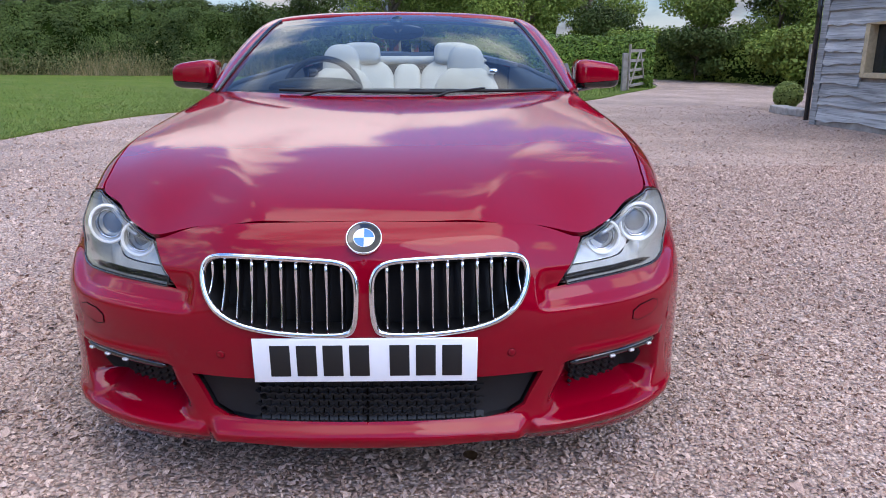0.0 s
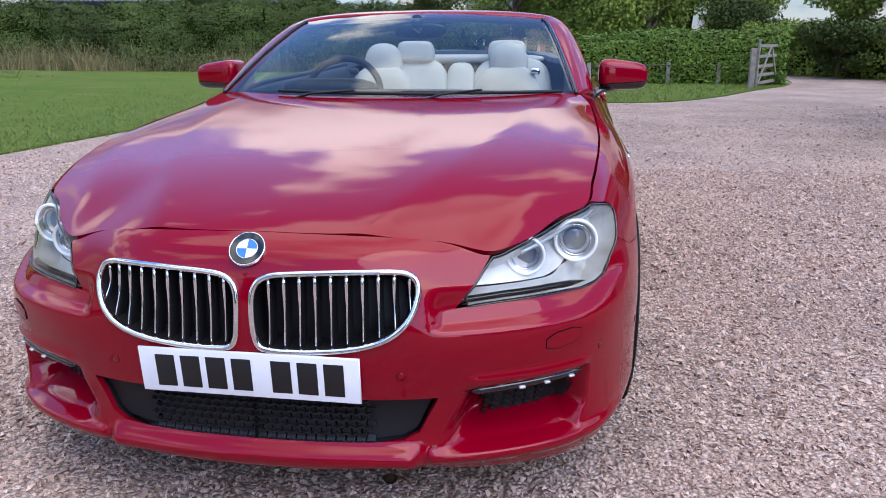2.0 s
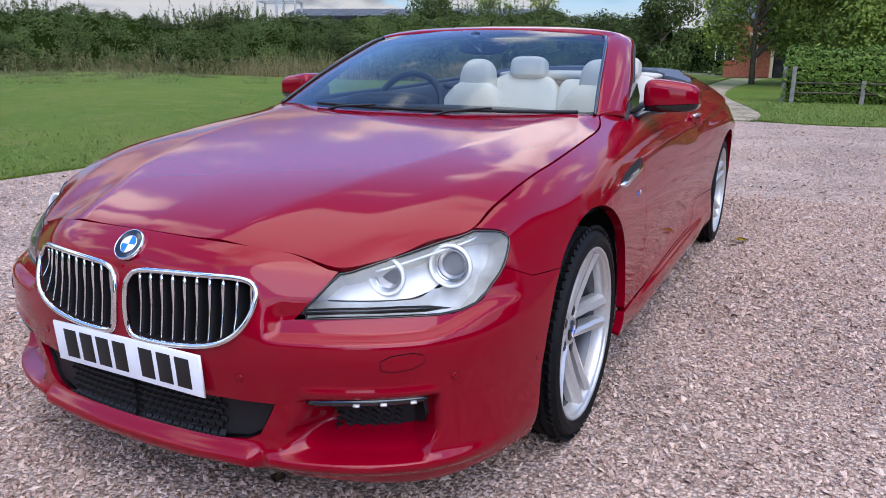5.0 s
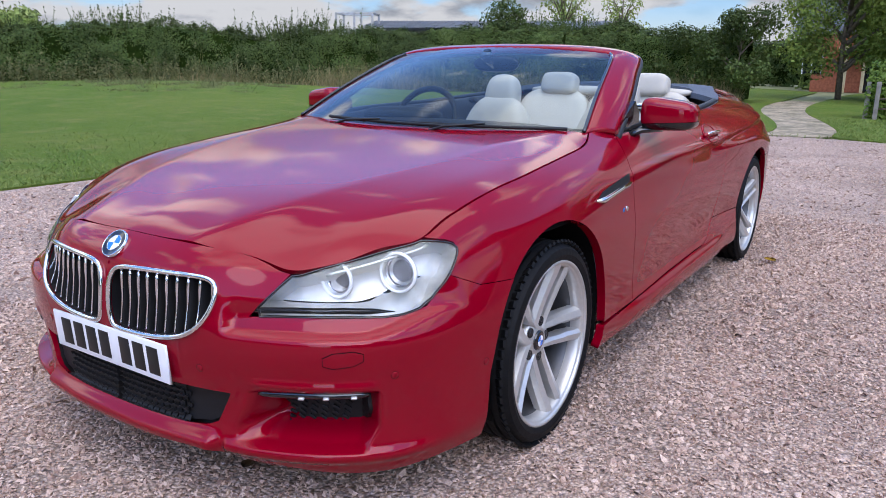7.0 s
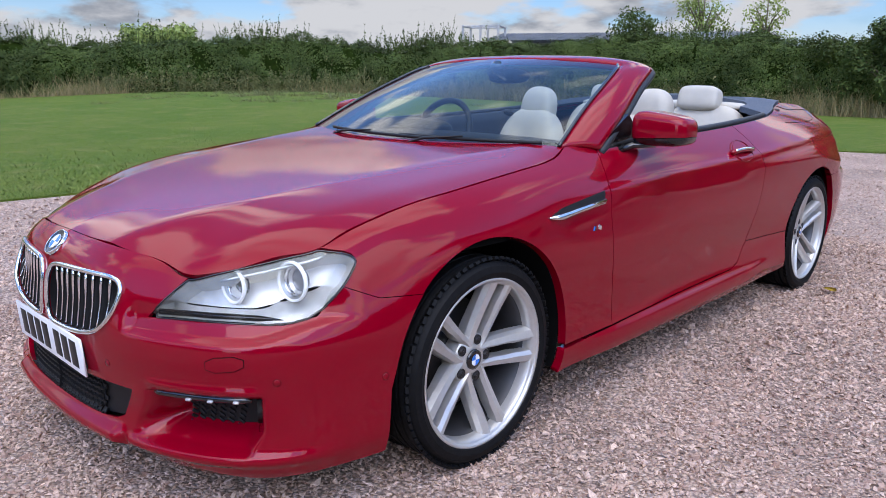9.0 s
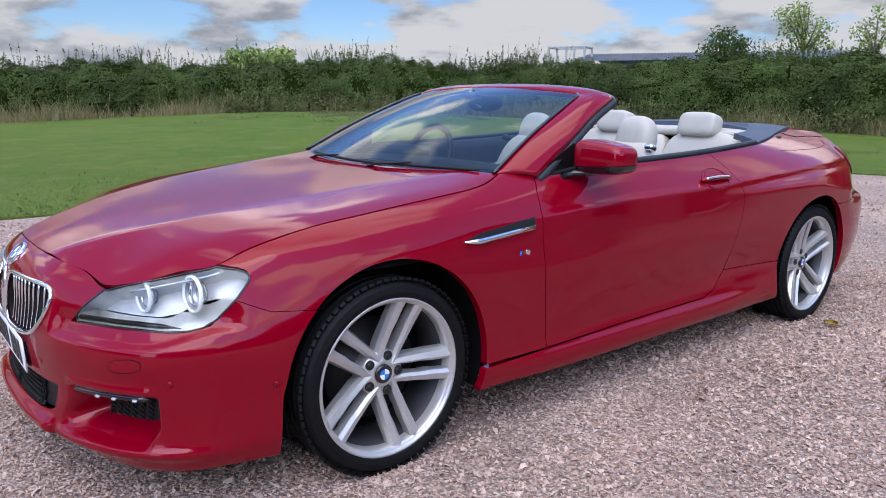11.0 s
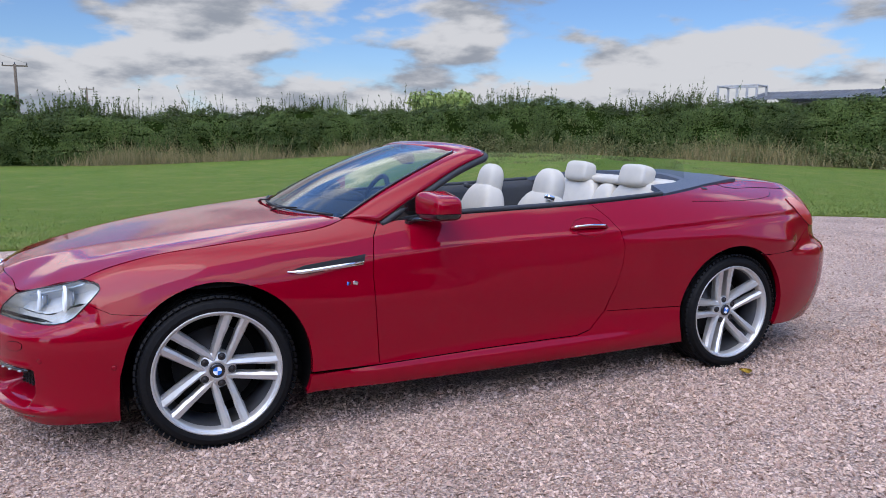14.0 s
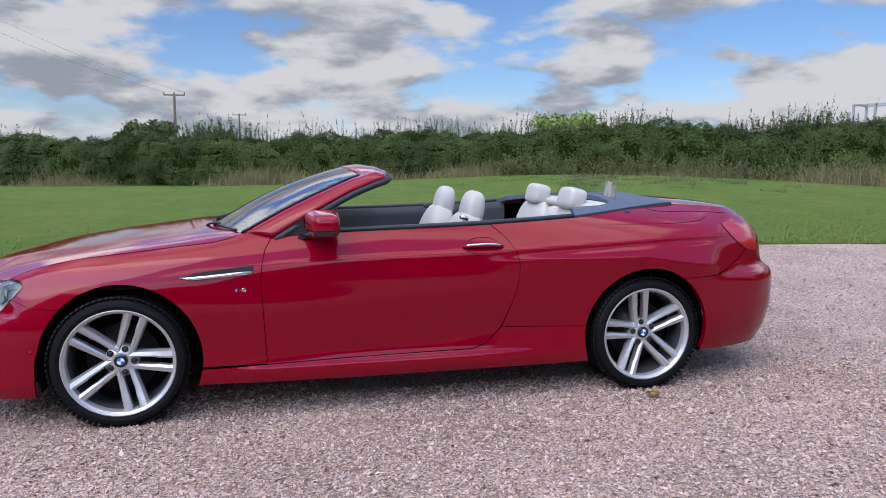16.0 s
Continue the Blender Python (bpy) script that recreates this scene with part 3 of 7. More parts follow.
HS = np.linspace(0, s_y(0.605), 150)
HZ = np.array([meet(hood_z, s) for s in HS])
DS = np.linspace(s_y(2.45), S_END - 0.006, 80)
DZ = np.array([meet(deck_z, s) for s in DS])
SEAM = curve1([(0.0, .732), (0.26, .725), (0.42, .711), (0.474, .700), (0.52, .686), (0.578, .664), (0.652, .683), (0.758, .701), (0.87, .7175), (0.96, .733), (1.0, .740), (1.04, .755), (1.08, .769),
               (float(s_y(-.43)), .786), (float(s_y(-.34)), .808), (float(s_y(-.2)), .836), (float(s_y(-.05)), .853), (float(s_y(.086)), .868), (float(s_y(.3)), .889), (float(s_y(.44)), .903), (float(s_y(.52)), .916), (float(s_y(.605)), .944)])
HZ = SEAM(HS)
for _ in range(6):
    HZ[1:-1] = HZ[1:-1] * 0.5 + (HZ[:-2] + HZ[2:]) * 0.25
    DZ[1:-1] = DZ[1:-1] * 0.5 + (DZ[:-2] + DZ[2:]) * 0.25
BELT = curve1([(.6, .955), (.75, .93), (1.18, .948), (1.78, .965), (2.2, .985), (2.45, 1.0)])


def ztop(s):
    """Height of the skin's upper rim."""
    y = np.interp(s, PS, PQ[:, 1])
    b = BELT(y)
    b = np.where(y > 2.2, np.interp(s, [s_y(2.2), s_y(2.45)], [BELT(2.2), DZ[0]]), b)
    return np.where(s <= HS[-1], np.interp(s, HS, HZ), np.where(s >= DS[0], np.interp(s, DS, DZ), b))


def sz(pairs, by="y"):
    f = s_y if by == "y" else s_x
    return [(float(f(a)), z) for a, z in pairs]


def arc(cy, cz, r, a0, a1, n=24):
    return [(cy + r * math.cos(radians(a)), cz + r * math.sin(radians(a))) for a in np.linspace(a0, a1, n)]


def along_top(s0, s1, n=40):
    return [(s, float(ztop(s))) for s in np.linspace(s0, s1, n)]


ARCH_F, ARCH_R = (0.012, 0.335, 0.385), (2.85, 0.33, 0.385)
S_LAMP_IN = 0.580

# outlines on the skin
LAMP_LOW = [(0.478, .566), (0.60, .571), (0.74, .572), (0.89, .565), (0.985, .582), (1.062, .652), (1.103, .697), (1.112, .713)]
LAMP_TIP = [(1.102, .729), (1.08, .737), (1.05, .741)]
LAMP = LAMP_TIP + along_top(float(s_y(-.545)), S_LAMP_IN, 22)
LAMP = [(s, z - 0.004) for s, z in LAMP] + LAMP_LOW
LAMP_EDGE = rounded(LAMP, 1)
KIDNEY_XZ = [(.016, .58), (.02, .625), (.045, .65), (.12, .656), (.27, .66), (.355, .657), (.385, .64), (.388, .602), (.365, .551), (.32, .514), (.26, .494), (.17, .484), (.05, .482), (.022, .498)]
KIDNEY = rounded(sz(KIDNEY_XZ, "x"), 2)

BUMPER_LOW = curve1([(0, .185), (.32, .208), (.372, .204), (.40, .178), (.6, .163), (.78, .153), (.9, .17)])
s_arch_lo = float(s_y(-.392))
bumper_outline = [(0.0, float(HZ[0]))] + along_top(0.02, S_LAMP_IN, 24) + [LAMP_LOW[0]] + [LAMP_LOW[k] for k in range(1, 6)]
bumper_outline += sz([(-0.40, .612)]) + sz(arc(*ARCH_F, 136, 168, 12)) + sz([(-.381, .36), (-.387, .27), (-.392, .172)])
bumper_outline += [(s, float(BUMPER_LOW(np.interp(s, PS, PQ[:, 0])))) for s in np.linspace(s_arch_lo - 0.01, 0.02, 70)] + [(0.0, .185), (0.0, .258)] + sz([(.28, .259), (.35, .264), (.385, .280), (.422, .352), (.428, .366)], 'x') + [(0.0, .365)]
fender_outline = [(float(s_y(-0.40)), .612), LAMP_LOW[5], LAMP_LOW[6], LAMP_LOW[7]] + LAMP_TIP + along_top(float(s_y(-.54)), float(s_y(0.605)), 46) + sz([(.66, .949), (.70, .943), (.755, .932), (.715, .87), (.698, .80), (.69, .72), (.695, .6), (.712, .285)])
fender_outline += sz(arc(*ARCH_F, -7, 136, 40))
door_outline = sz([(.755, .932), (.715, .87), (.698, .80), (.69, .72), (.695, .6), (.712, .285), (1.2, .295), (1.80, .302), (1.88, .325), (1.97, .41), (2.03, .55), (2.064, .66), (2.072, .75), (2.055, .83), (2.01, .90), (1.93, .975)])
door_outline += along_top(float(s_y(1.93)), float(s_y(0.78)), 20)
quarter_outline = along_top(float(s_y(1.935)), float(S_END - 0.4), 60) + [(float(s_y(3.60)), .80), (float(s_y(3.56)), .765)] + sz([(3.42, .70), (3.3, .664), (3.17, .652)])
quarter_outline += sz(arc(*ARCH_R, 57, 170, 36)) + sz([(1.975, .412), (2.03, .55), (2.064, .66), (2.072, .75), (2.055, .83), (2.01, .90)])
skirt_outline = sz(arc(*ARCH_F, -9, -22, 4)) + sz([(.41, .195), (1.2, .186), (2.0, .19), (2.42, .19)]) + sz(arc(*ARCH_R, 201, 170.3, 8)) + sz([(1.975, .4108), (1.88, .322), (1.80, .2998), (1.2, .2928), (.712, .2828)])
rear_outline = sz(arc(*ARCH_R, -18, 56, 14)) + sz([(3.3, .66), (3.42, .697), (3.56, .762), (3.60, .798)]) + along_top(float(S_END - 0.4), float(S_END - 0.006), 12) + [(S_END - 0.006, .22), (S_END - 0.45, .205), (S_END - 0.8, .20), (float(s_y(3.30)), .205)]


def both(name, me_right, mat, parent, label=""):
    """A part on the right and its mirror image on the left."""
    a = part(name, me_right, mat, parent, label)
    b = part(name, mirror_mesh(me_right), mat, parent, label)
    return a, b


car = thing("convertible_car", "glossy red two-door convertible car with ivory seats and roof down", "car")
half = sheet("front_bumper", bumper_outline, skin, PAINT, 0.008, [KIDNEY], gap=0.0, flange=0.014, flange_holes=0.03)
part("front_bumper", join_meshes("front_bumper", [half, mirror_mesh(half)], PAINT), PAINT, car, "red painted front bumper with air scoops")
edge = skin(HS, HZ)
RIM = edge.copy()
RIM_OFF = RIM[:, 2] - hood_z(RIM[:, 0], RIM[:, 1])


HOOD_R2 = curve1([(-1.0, .50), (-.66, .575), (-.4, .655), (0, .722), (.3, .748), (.7, .76)])


def even(v, n):
    for _ in range(n):
        v = np.concatenate([v[:1], v[1:-1] * 0.5 + (v[:-2] + v[2:]) * 0.25, v[-1:]])
    return v


# the hood's guide lines, evened out along the car
GY = np.arange(-1.1, 0.9, 0.005)
NOSE_FALL = curve1([(-.5, .45), (-.25, .572), (-.19, .602), (-.14, .632), (-.06, .690), (0, .714)])
ahead = np.minimum(GY + 0.6, 0)
G_XR = even(np.where(ahead < 0, 0.646 + 0.18 * ahead, np.interp(GY, RIM[:, 1], RIM[:, 0])), 420)
G_ZR = even(np.where(ahead < 0, NOSE_FALL(ahead), np.interp(GY, RIM[:, 1], RIM[:, 2])), 260)
G_C, G_R1, G_R2 = even(HOOD_C(np.clip(GY, -1, .7)), 200), even(HOOD_R(np.clip(GY, -1, .7)), 300), even(HOOD_R2(np.clip(GY, -1, .7)), 300)


def hood_facets(x, y):
    """Three long facets on each side of the hood, parted by two creases that run back to the screen."""
    ax = np.abs(x)
    zc, xr, zr, r1, r2 = (np.interp(y, GY, g) for g in (G_C, G_XR, G_ZR, G_R1, G_R2))
    r1, r2 = np.minimum(r1, xr * 0.85), np.minimum(r2, xr - 0.035)
    soft = lambda d, w: w * np.logaddexp(0, d / w)
    fall = lambda q: 0.09 * q * q + 0.75 * soft(q - r1, 0.011) + 1.2 * soft(q - r2, 0.022)
    f0 = fall(0 * xr)
    return zc - (zc - zr) * (fall(ax) - f0) / (fall(xr) - f0)


RIM_OFF = even(RIM[:, 2] - hood_facets(RIM[:, 0], RIM[:, 1]), 14)


def hood_map(x, y):
    """The hood, drawn to meet the skin at its rim."""
    x, y = np.asarray(x, float), np.asarray(y, float)
    ax, fy = np.abs(x).ravel()[:, None], y.ravel()[:, None]
    d2 = (ax - RIM[None, :, 0]) ** 2 + (fy - RIM[None, :, 1]) ** 2
    k = np.exp(-d2 / 0.10**2) + 1e-9
    near = np.exp(-d2.min(1) / 0.19**2)
    off = ((k * RIM_OFF).sum(1) / k.sum(1) * near).reshape(x.shape)
    return np.stack([x, y, hood_facets(x, y) + off], -1)


edge = edge[::-1][np.concatenate([[True], np.diff(edge[::-1, 0]) < 5])]
rear_x = np.linspace(-0.74, 0.74, 40)
hood_rim = [(x, y) for x, y in edge[::-1, :2]][1:]
hood_rim = [(-x, y) for x, y in hood_rim[::-1]] + [(0.0, float(edge[-1, 1]))] + hood_rim
HOOD_BACK = lambda x: 0.415 + 0.195 * (abs(x) / 0.74) ** 2
hood_rim += [(x, float(HOOD_BACK(x))) for x in rear_x[::-1] if abs(x) < 0.73]
part("hood", sheet("hood", hood_rim, hood_map, PAINT, 0.016, gap=0.003, flange=0.016), PAINT, car, "red hood with two long creases")
# black sheet added under the hood, so that its gaps stay in shade
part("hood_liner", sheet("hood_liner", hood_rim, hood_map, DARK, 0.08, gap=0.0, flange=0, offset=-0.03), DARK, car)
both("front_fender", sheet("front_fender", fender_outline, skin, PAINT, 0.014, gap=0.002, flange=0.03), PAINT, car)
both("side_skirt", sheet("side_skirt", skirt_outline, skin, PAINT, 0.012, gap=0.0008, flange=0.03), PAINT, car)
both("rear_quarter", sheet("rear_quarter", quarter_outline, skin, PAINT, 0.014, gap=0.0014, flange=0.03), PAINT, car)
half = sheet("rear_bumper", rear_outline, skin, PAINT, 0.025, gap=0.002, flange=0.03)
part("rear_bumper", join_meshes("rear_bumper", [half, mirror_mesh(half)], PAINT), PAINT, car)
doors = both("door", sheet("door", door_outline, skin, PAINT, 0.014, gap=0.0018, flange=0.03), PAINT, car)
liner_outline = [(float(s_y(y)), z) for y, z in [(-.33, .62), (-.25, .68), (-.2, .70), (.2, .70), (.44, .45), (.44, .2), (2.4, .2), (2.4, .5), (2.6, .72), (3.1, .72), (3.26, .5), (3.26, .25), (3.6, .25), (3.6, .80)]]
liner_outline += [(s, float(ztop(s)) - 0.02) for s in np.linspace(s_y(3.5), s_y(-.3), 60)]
# black inner sheet, painted as the shade seen through the panel gaps
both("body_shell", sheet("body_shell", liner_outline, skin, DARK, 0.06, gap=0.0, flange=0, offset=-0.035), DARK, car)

# rear deck and folded roof cover
dk = skin(DS, DZ)
deck_edge = [(x, y) for x, y in dk[:, :2]]
k_lid = int(np.argmax(dk[:, 1] > 3.2))
lid = [(x, y) for x, y in deck_edge[k_lid:] if x > 0.02]
lid_rim = lid + [(-x, y) for x, y in lid[::-1]] + [(-0.5, 3.17), (-0.3, 3.21), (0, 3.225), (0.3, 3.21), (0.5, 3.17)]
part("deck_lid", sheet("deck_lid", lid_rim, deck_map, PAINT, 0.025, gap=0.003, flange=0.02), PAINT, car)
cov = [(x, y) for x, y in deck_edge[:k_lid]]
cover_rim = cov + [(0.5, 3.165), (0.3, 3.205), (0, 3.22), (-0.3, 3.205), (-0.5, 3.165)] + [(-x, y) for x, y in cov[::-1]]
cover_rim += [(-0.60, 2.5), (-0.56, 2.7), (-0.50, 2.80), (-0.3, 2.83), (0.3, 2.83), (0.50, 2.80), (0.56, 2.7), (0.60, 2.5)]


def cover_map(x, y):
    p = deck_map(x, y)
    p[..., 2] += 0.012 + 0.006 * np.sin(9 * x) * np.cos(7 * y)
    return p


part("roof_cover", sheet("roof_cover", cover_rim, cover_map, CLOTH, 0.025, gap=0.002, flange=0.03), CLOTH, car, "dark blue-grey folded roof cover")

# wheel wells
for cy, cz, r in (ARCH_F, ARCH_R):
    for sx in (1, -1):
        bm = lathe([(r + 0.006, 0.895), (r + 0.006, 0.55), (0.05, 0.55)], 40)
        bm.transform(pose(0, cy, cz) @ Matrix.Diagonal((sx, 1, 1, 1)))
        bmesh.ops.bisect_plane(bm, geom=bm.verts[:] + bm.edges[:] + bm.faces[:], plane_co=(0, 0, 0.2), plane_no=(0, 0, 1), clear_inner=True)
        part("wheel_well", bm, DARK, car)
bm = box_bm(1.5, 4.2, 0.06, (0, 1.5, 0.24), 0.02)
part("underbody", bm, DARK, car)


# ---- wheels ----
def wheel_tyre():
    w, ro = 0.118, 0.337
    prof = [(0.27, -w + 0.012), (0.294, -w - 0.002), (0.315, -w + 0.003), (ro - 0.008, -w + 0.018), (ro, -w + 0.045)]
    for g in (-0.055, -0.015, 0.025, 0.062):
        prof += [(ro + 0.001, g - 0.006), (ro - 0.007, g - 0.004), (ro - 0.007, g + 0.004), (ro + 0.001, g + 0.006)]
    prof += [(ro, w - 0.045), (ro - 0.008, w - 0.018), (0.317, w - 0.003), (0.297, w + 0.002), (0.281, w - 0.003), (0.272, w - 0.014)]
    return lathe(prof, 72)


def tread_blocks():
    w, ro = 0.118, 0.337
    bm = bmesh.new()
    for k in range(72):
        a = k * math.tau / 72
        for sx in (-1, 1):
            m = Matrix.Rotation(a, 4, "X") @ pose(sx * (w - 0.026), 0, ro - 0.004, 0, -sx * 32, 8)
            box_bm(0.034, 0.021, 0.01, bevel=0.0, bm=bm, m=m)
    return bm


def spoke_bm(side):
    """One bar of a double spoke, from hub to rim, pointing along +z."""
    bm = bmesh.new()
    rows = []
    for r, c, w, x0, x1 in ((0.036, 0.031, 0.026, 0.058, 0.005), (0.066, 0.034, 0.028, 0.061, 0.006), (0.10, 0.035, 0.034, 0.066, 0.01), (0.15, 0.038, 0.036, 0.076, 0.025), (0.168, 0.0385, 0.038, 0.080, 0.03), (0.186, 0.0385, 0.042, 0.084, 0.035), (0.235, 0.041, 0.043, 0.097, 0.05), (0.265, 0.043, 0.050, 0.104, 0.055)):
        y0, y1 = side * (c - w / 2), side * (c + w / 2)
        b = 0.006
        rows.append([bm.verts.new(p) for p in ((x1, y0, r), (x0 - 0.010, y0, r), (x0, y0 + side * w * 0.28, r), (x0 - 0.006, y1 - side * w * 0.2, r), (x0 - 0.024, y1, r), (x1, y1, r))])
    for a, b in zip(rows, rows[1:]):
        for k in range(6):
            bm.faces.new((a[k], a[(k + 1) % 6], b[(k + 1) % 6], b[k]))
    bm.faces.new(rows[0])
    bm.faces.new(rows[-1])
    bmesh.ops.recalc_face_normals(bm, faces=bm.faces[:])
    return bm


def mesh_of(name, bm, mat, smooth=True):
    me = bpy.data.meshes.new(name)
    bm.to_mesh(me)
    bm.free()
    for p in me.polygons:
        p.use_smooth = smooth
    me.materials.append(mat)
    return me


def wheel_meshes():
    out = {"tyre": mesh_of("tyre", wheel_tyre(), RUBBER, False), "tread": mesh_of("tread", tread_blocks(), RUBBER, False)}
    out["rim"] = mesh_of("rim", lathe([(0.274, 0.098), (0.279, 0.107), (0.2775, 0.113), (0.271, 0.1135), (0.2665, 0.107), (0.2655, 0.1035), (0.262, 0.1035), (0.2575, 0.096), (0.2545, 0.080), (0.2535, 0.062)], 96), ALLOY)
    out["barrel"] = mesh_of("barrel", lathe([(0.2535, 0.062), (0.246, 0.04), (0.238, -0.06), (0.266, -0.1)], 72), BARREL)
    out["spokes"] = [mesh_of("spoke", spoke_bm(s), ALLOY, False) for s in (-1, 1)]
    out["hub"] = mesh_of("hub", lathe([(0.001, 0.058), (0.036, 0.058), (0.043, 0.062), (0.049, 0.055), (0.078, 0.052), (0.084, 0.046), (0.086, 0.0)], 40), ALLOY)
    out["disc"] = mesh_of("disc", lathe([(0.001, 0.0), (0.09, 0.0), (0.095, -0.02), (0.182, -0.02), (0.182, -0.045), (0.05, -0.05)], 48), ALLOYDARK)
    # black disc added behind the spokes for the shade inside the wheel
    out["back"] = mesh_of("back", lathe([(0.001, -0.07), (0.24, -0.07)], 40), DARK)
    out["cap"] = mesh_of("cap", lathe([(0.001, 0.066), (0.026, 0.066), (0.033, 0.064), (0.034, 0.056)], 32), GLOSSBLACK)
    bm = lathe([(0.0005, 0.0675), (0.019, 0.0675)], 32)
    blue, white = bm.copy(), bm
    for b, keep in ((blue, 1), (white, -1)):
        bmesh.ops.delete(b, geom=[f for f in b.faces if f.calc_center_median().y * f.calc_center_median().z * keep < 0], context="FACES")
    out["blue"], out["white"] = mesh_of("blue_field", blue, BLUE), mesh_of("white_field", white, ROUNDWHITE)
    # bolt and pit both in dark steel, which includes the pit's shade
    out["nut"] = mesh_of("wheel_bolt", lathe([(0.001, 0.0585), (0.0075, 0.0585), (0.0085, 0.0575), (0.0085, 0.0555), (0.0150, 0.0555), (0.0165, 0.0575), (0.0175, 0.052)], 16), ALLOYDARK)
    return out


WM = wheel_meshes()


def add_wheel(x, y, turn, side):
    w = part("wheel", bmesh.new(), ALLOY, car, "silver alloy wheel with five double spokes")
    w.matrix_world = pose(x, y, 0.327, turn, 0, 0 if side > 0 else 180) @ Matrix.Diagonal((1, 0.97, 0.97, 1))
    part("tyre", WM["tyre"], None, w, "low-profile black tyre")
    tagged(part("tread", WM["tread"], None, w, "small rubber tread blocks"), kind="stuff")
    part("rim", WM["rim"], None, w)
    part("barrel", WM["barrel"], None, w)
    for k in range(5):
        for me in WM["spokes"]:
            part("spoke", me, None, w).matrix_local = Matrix.Rotation(k * math.tau / 5, 4, "X")
        part("wheel_bolt", WM["nut"], None, w).matrix_local = Matrix.Rotation(k * math.tau / 5, 4, "X") @ pose(0.0, 0, 0.064)
    part("hub", WM["hub"], None, w)
    part("brake_disc", WM["disc"], None, w)
    part("wheel_back", WM["back"], None, w)
    part("hub_cap", WM["cap"], None, w, "round hub cap in blue and white quarters")
    part("blue_field", WM["blue"], None, w)
    part("white_field", WM["white"], None, w)
    return w


for sx in (1, -1):
    add_wheel(sx * 0.800, 0.0, -90 - 2, sx)
    add_wheel(sx * 0.818, 2.855, -90 + 28, sx)


# ---- front details ----
def on_skin(s, z, off=0.0):
    """A place on the skin, moved outwards by off, and the outward way."""
    e = 0.004
    p = skin(np.array([s]), np.array([z]))[0]
    n = np.cross(skin(np.array([s + e]), np.array([z]))[0] - skin(np.array([s - e]), np.array([z]))[0], skin(np.array([s]), np.array([z + e]))[0] - skin(np.array([s]), np.array([z - e]))[0])
    n /= np.linalg.norm(n)
    return Vector(p + n * off), Vector(n)


def hang(ob_mesh, sx):
    return ob_mesh if sx > 0 else mirror_mesh(ob_mesh)


# the gap between boot lid and rear wing, its shade drawn as a black tube
lid_gap_shade = [(2.98, -.004), (3.02, -.020), (3.10, -.032), (3.25, -.037), (3.45, -.036), (3.62, -.034)]
for sx in (1, -1):
    line = [on_skin(float(s_y(y)), float(ztop(s_y(y))) + d, 0.0002)[0] for y, d in resample(lid_gap_shade, 0.03, False)]
    part("lid_gap_shade", hang(mesh_of("lid_gap_shade", tube(line, 0.0022, 5), DARK), sx), None, car)

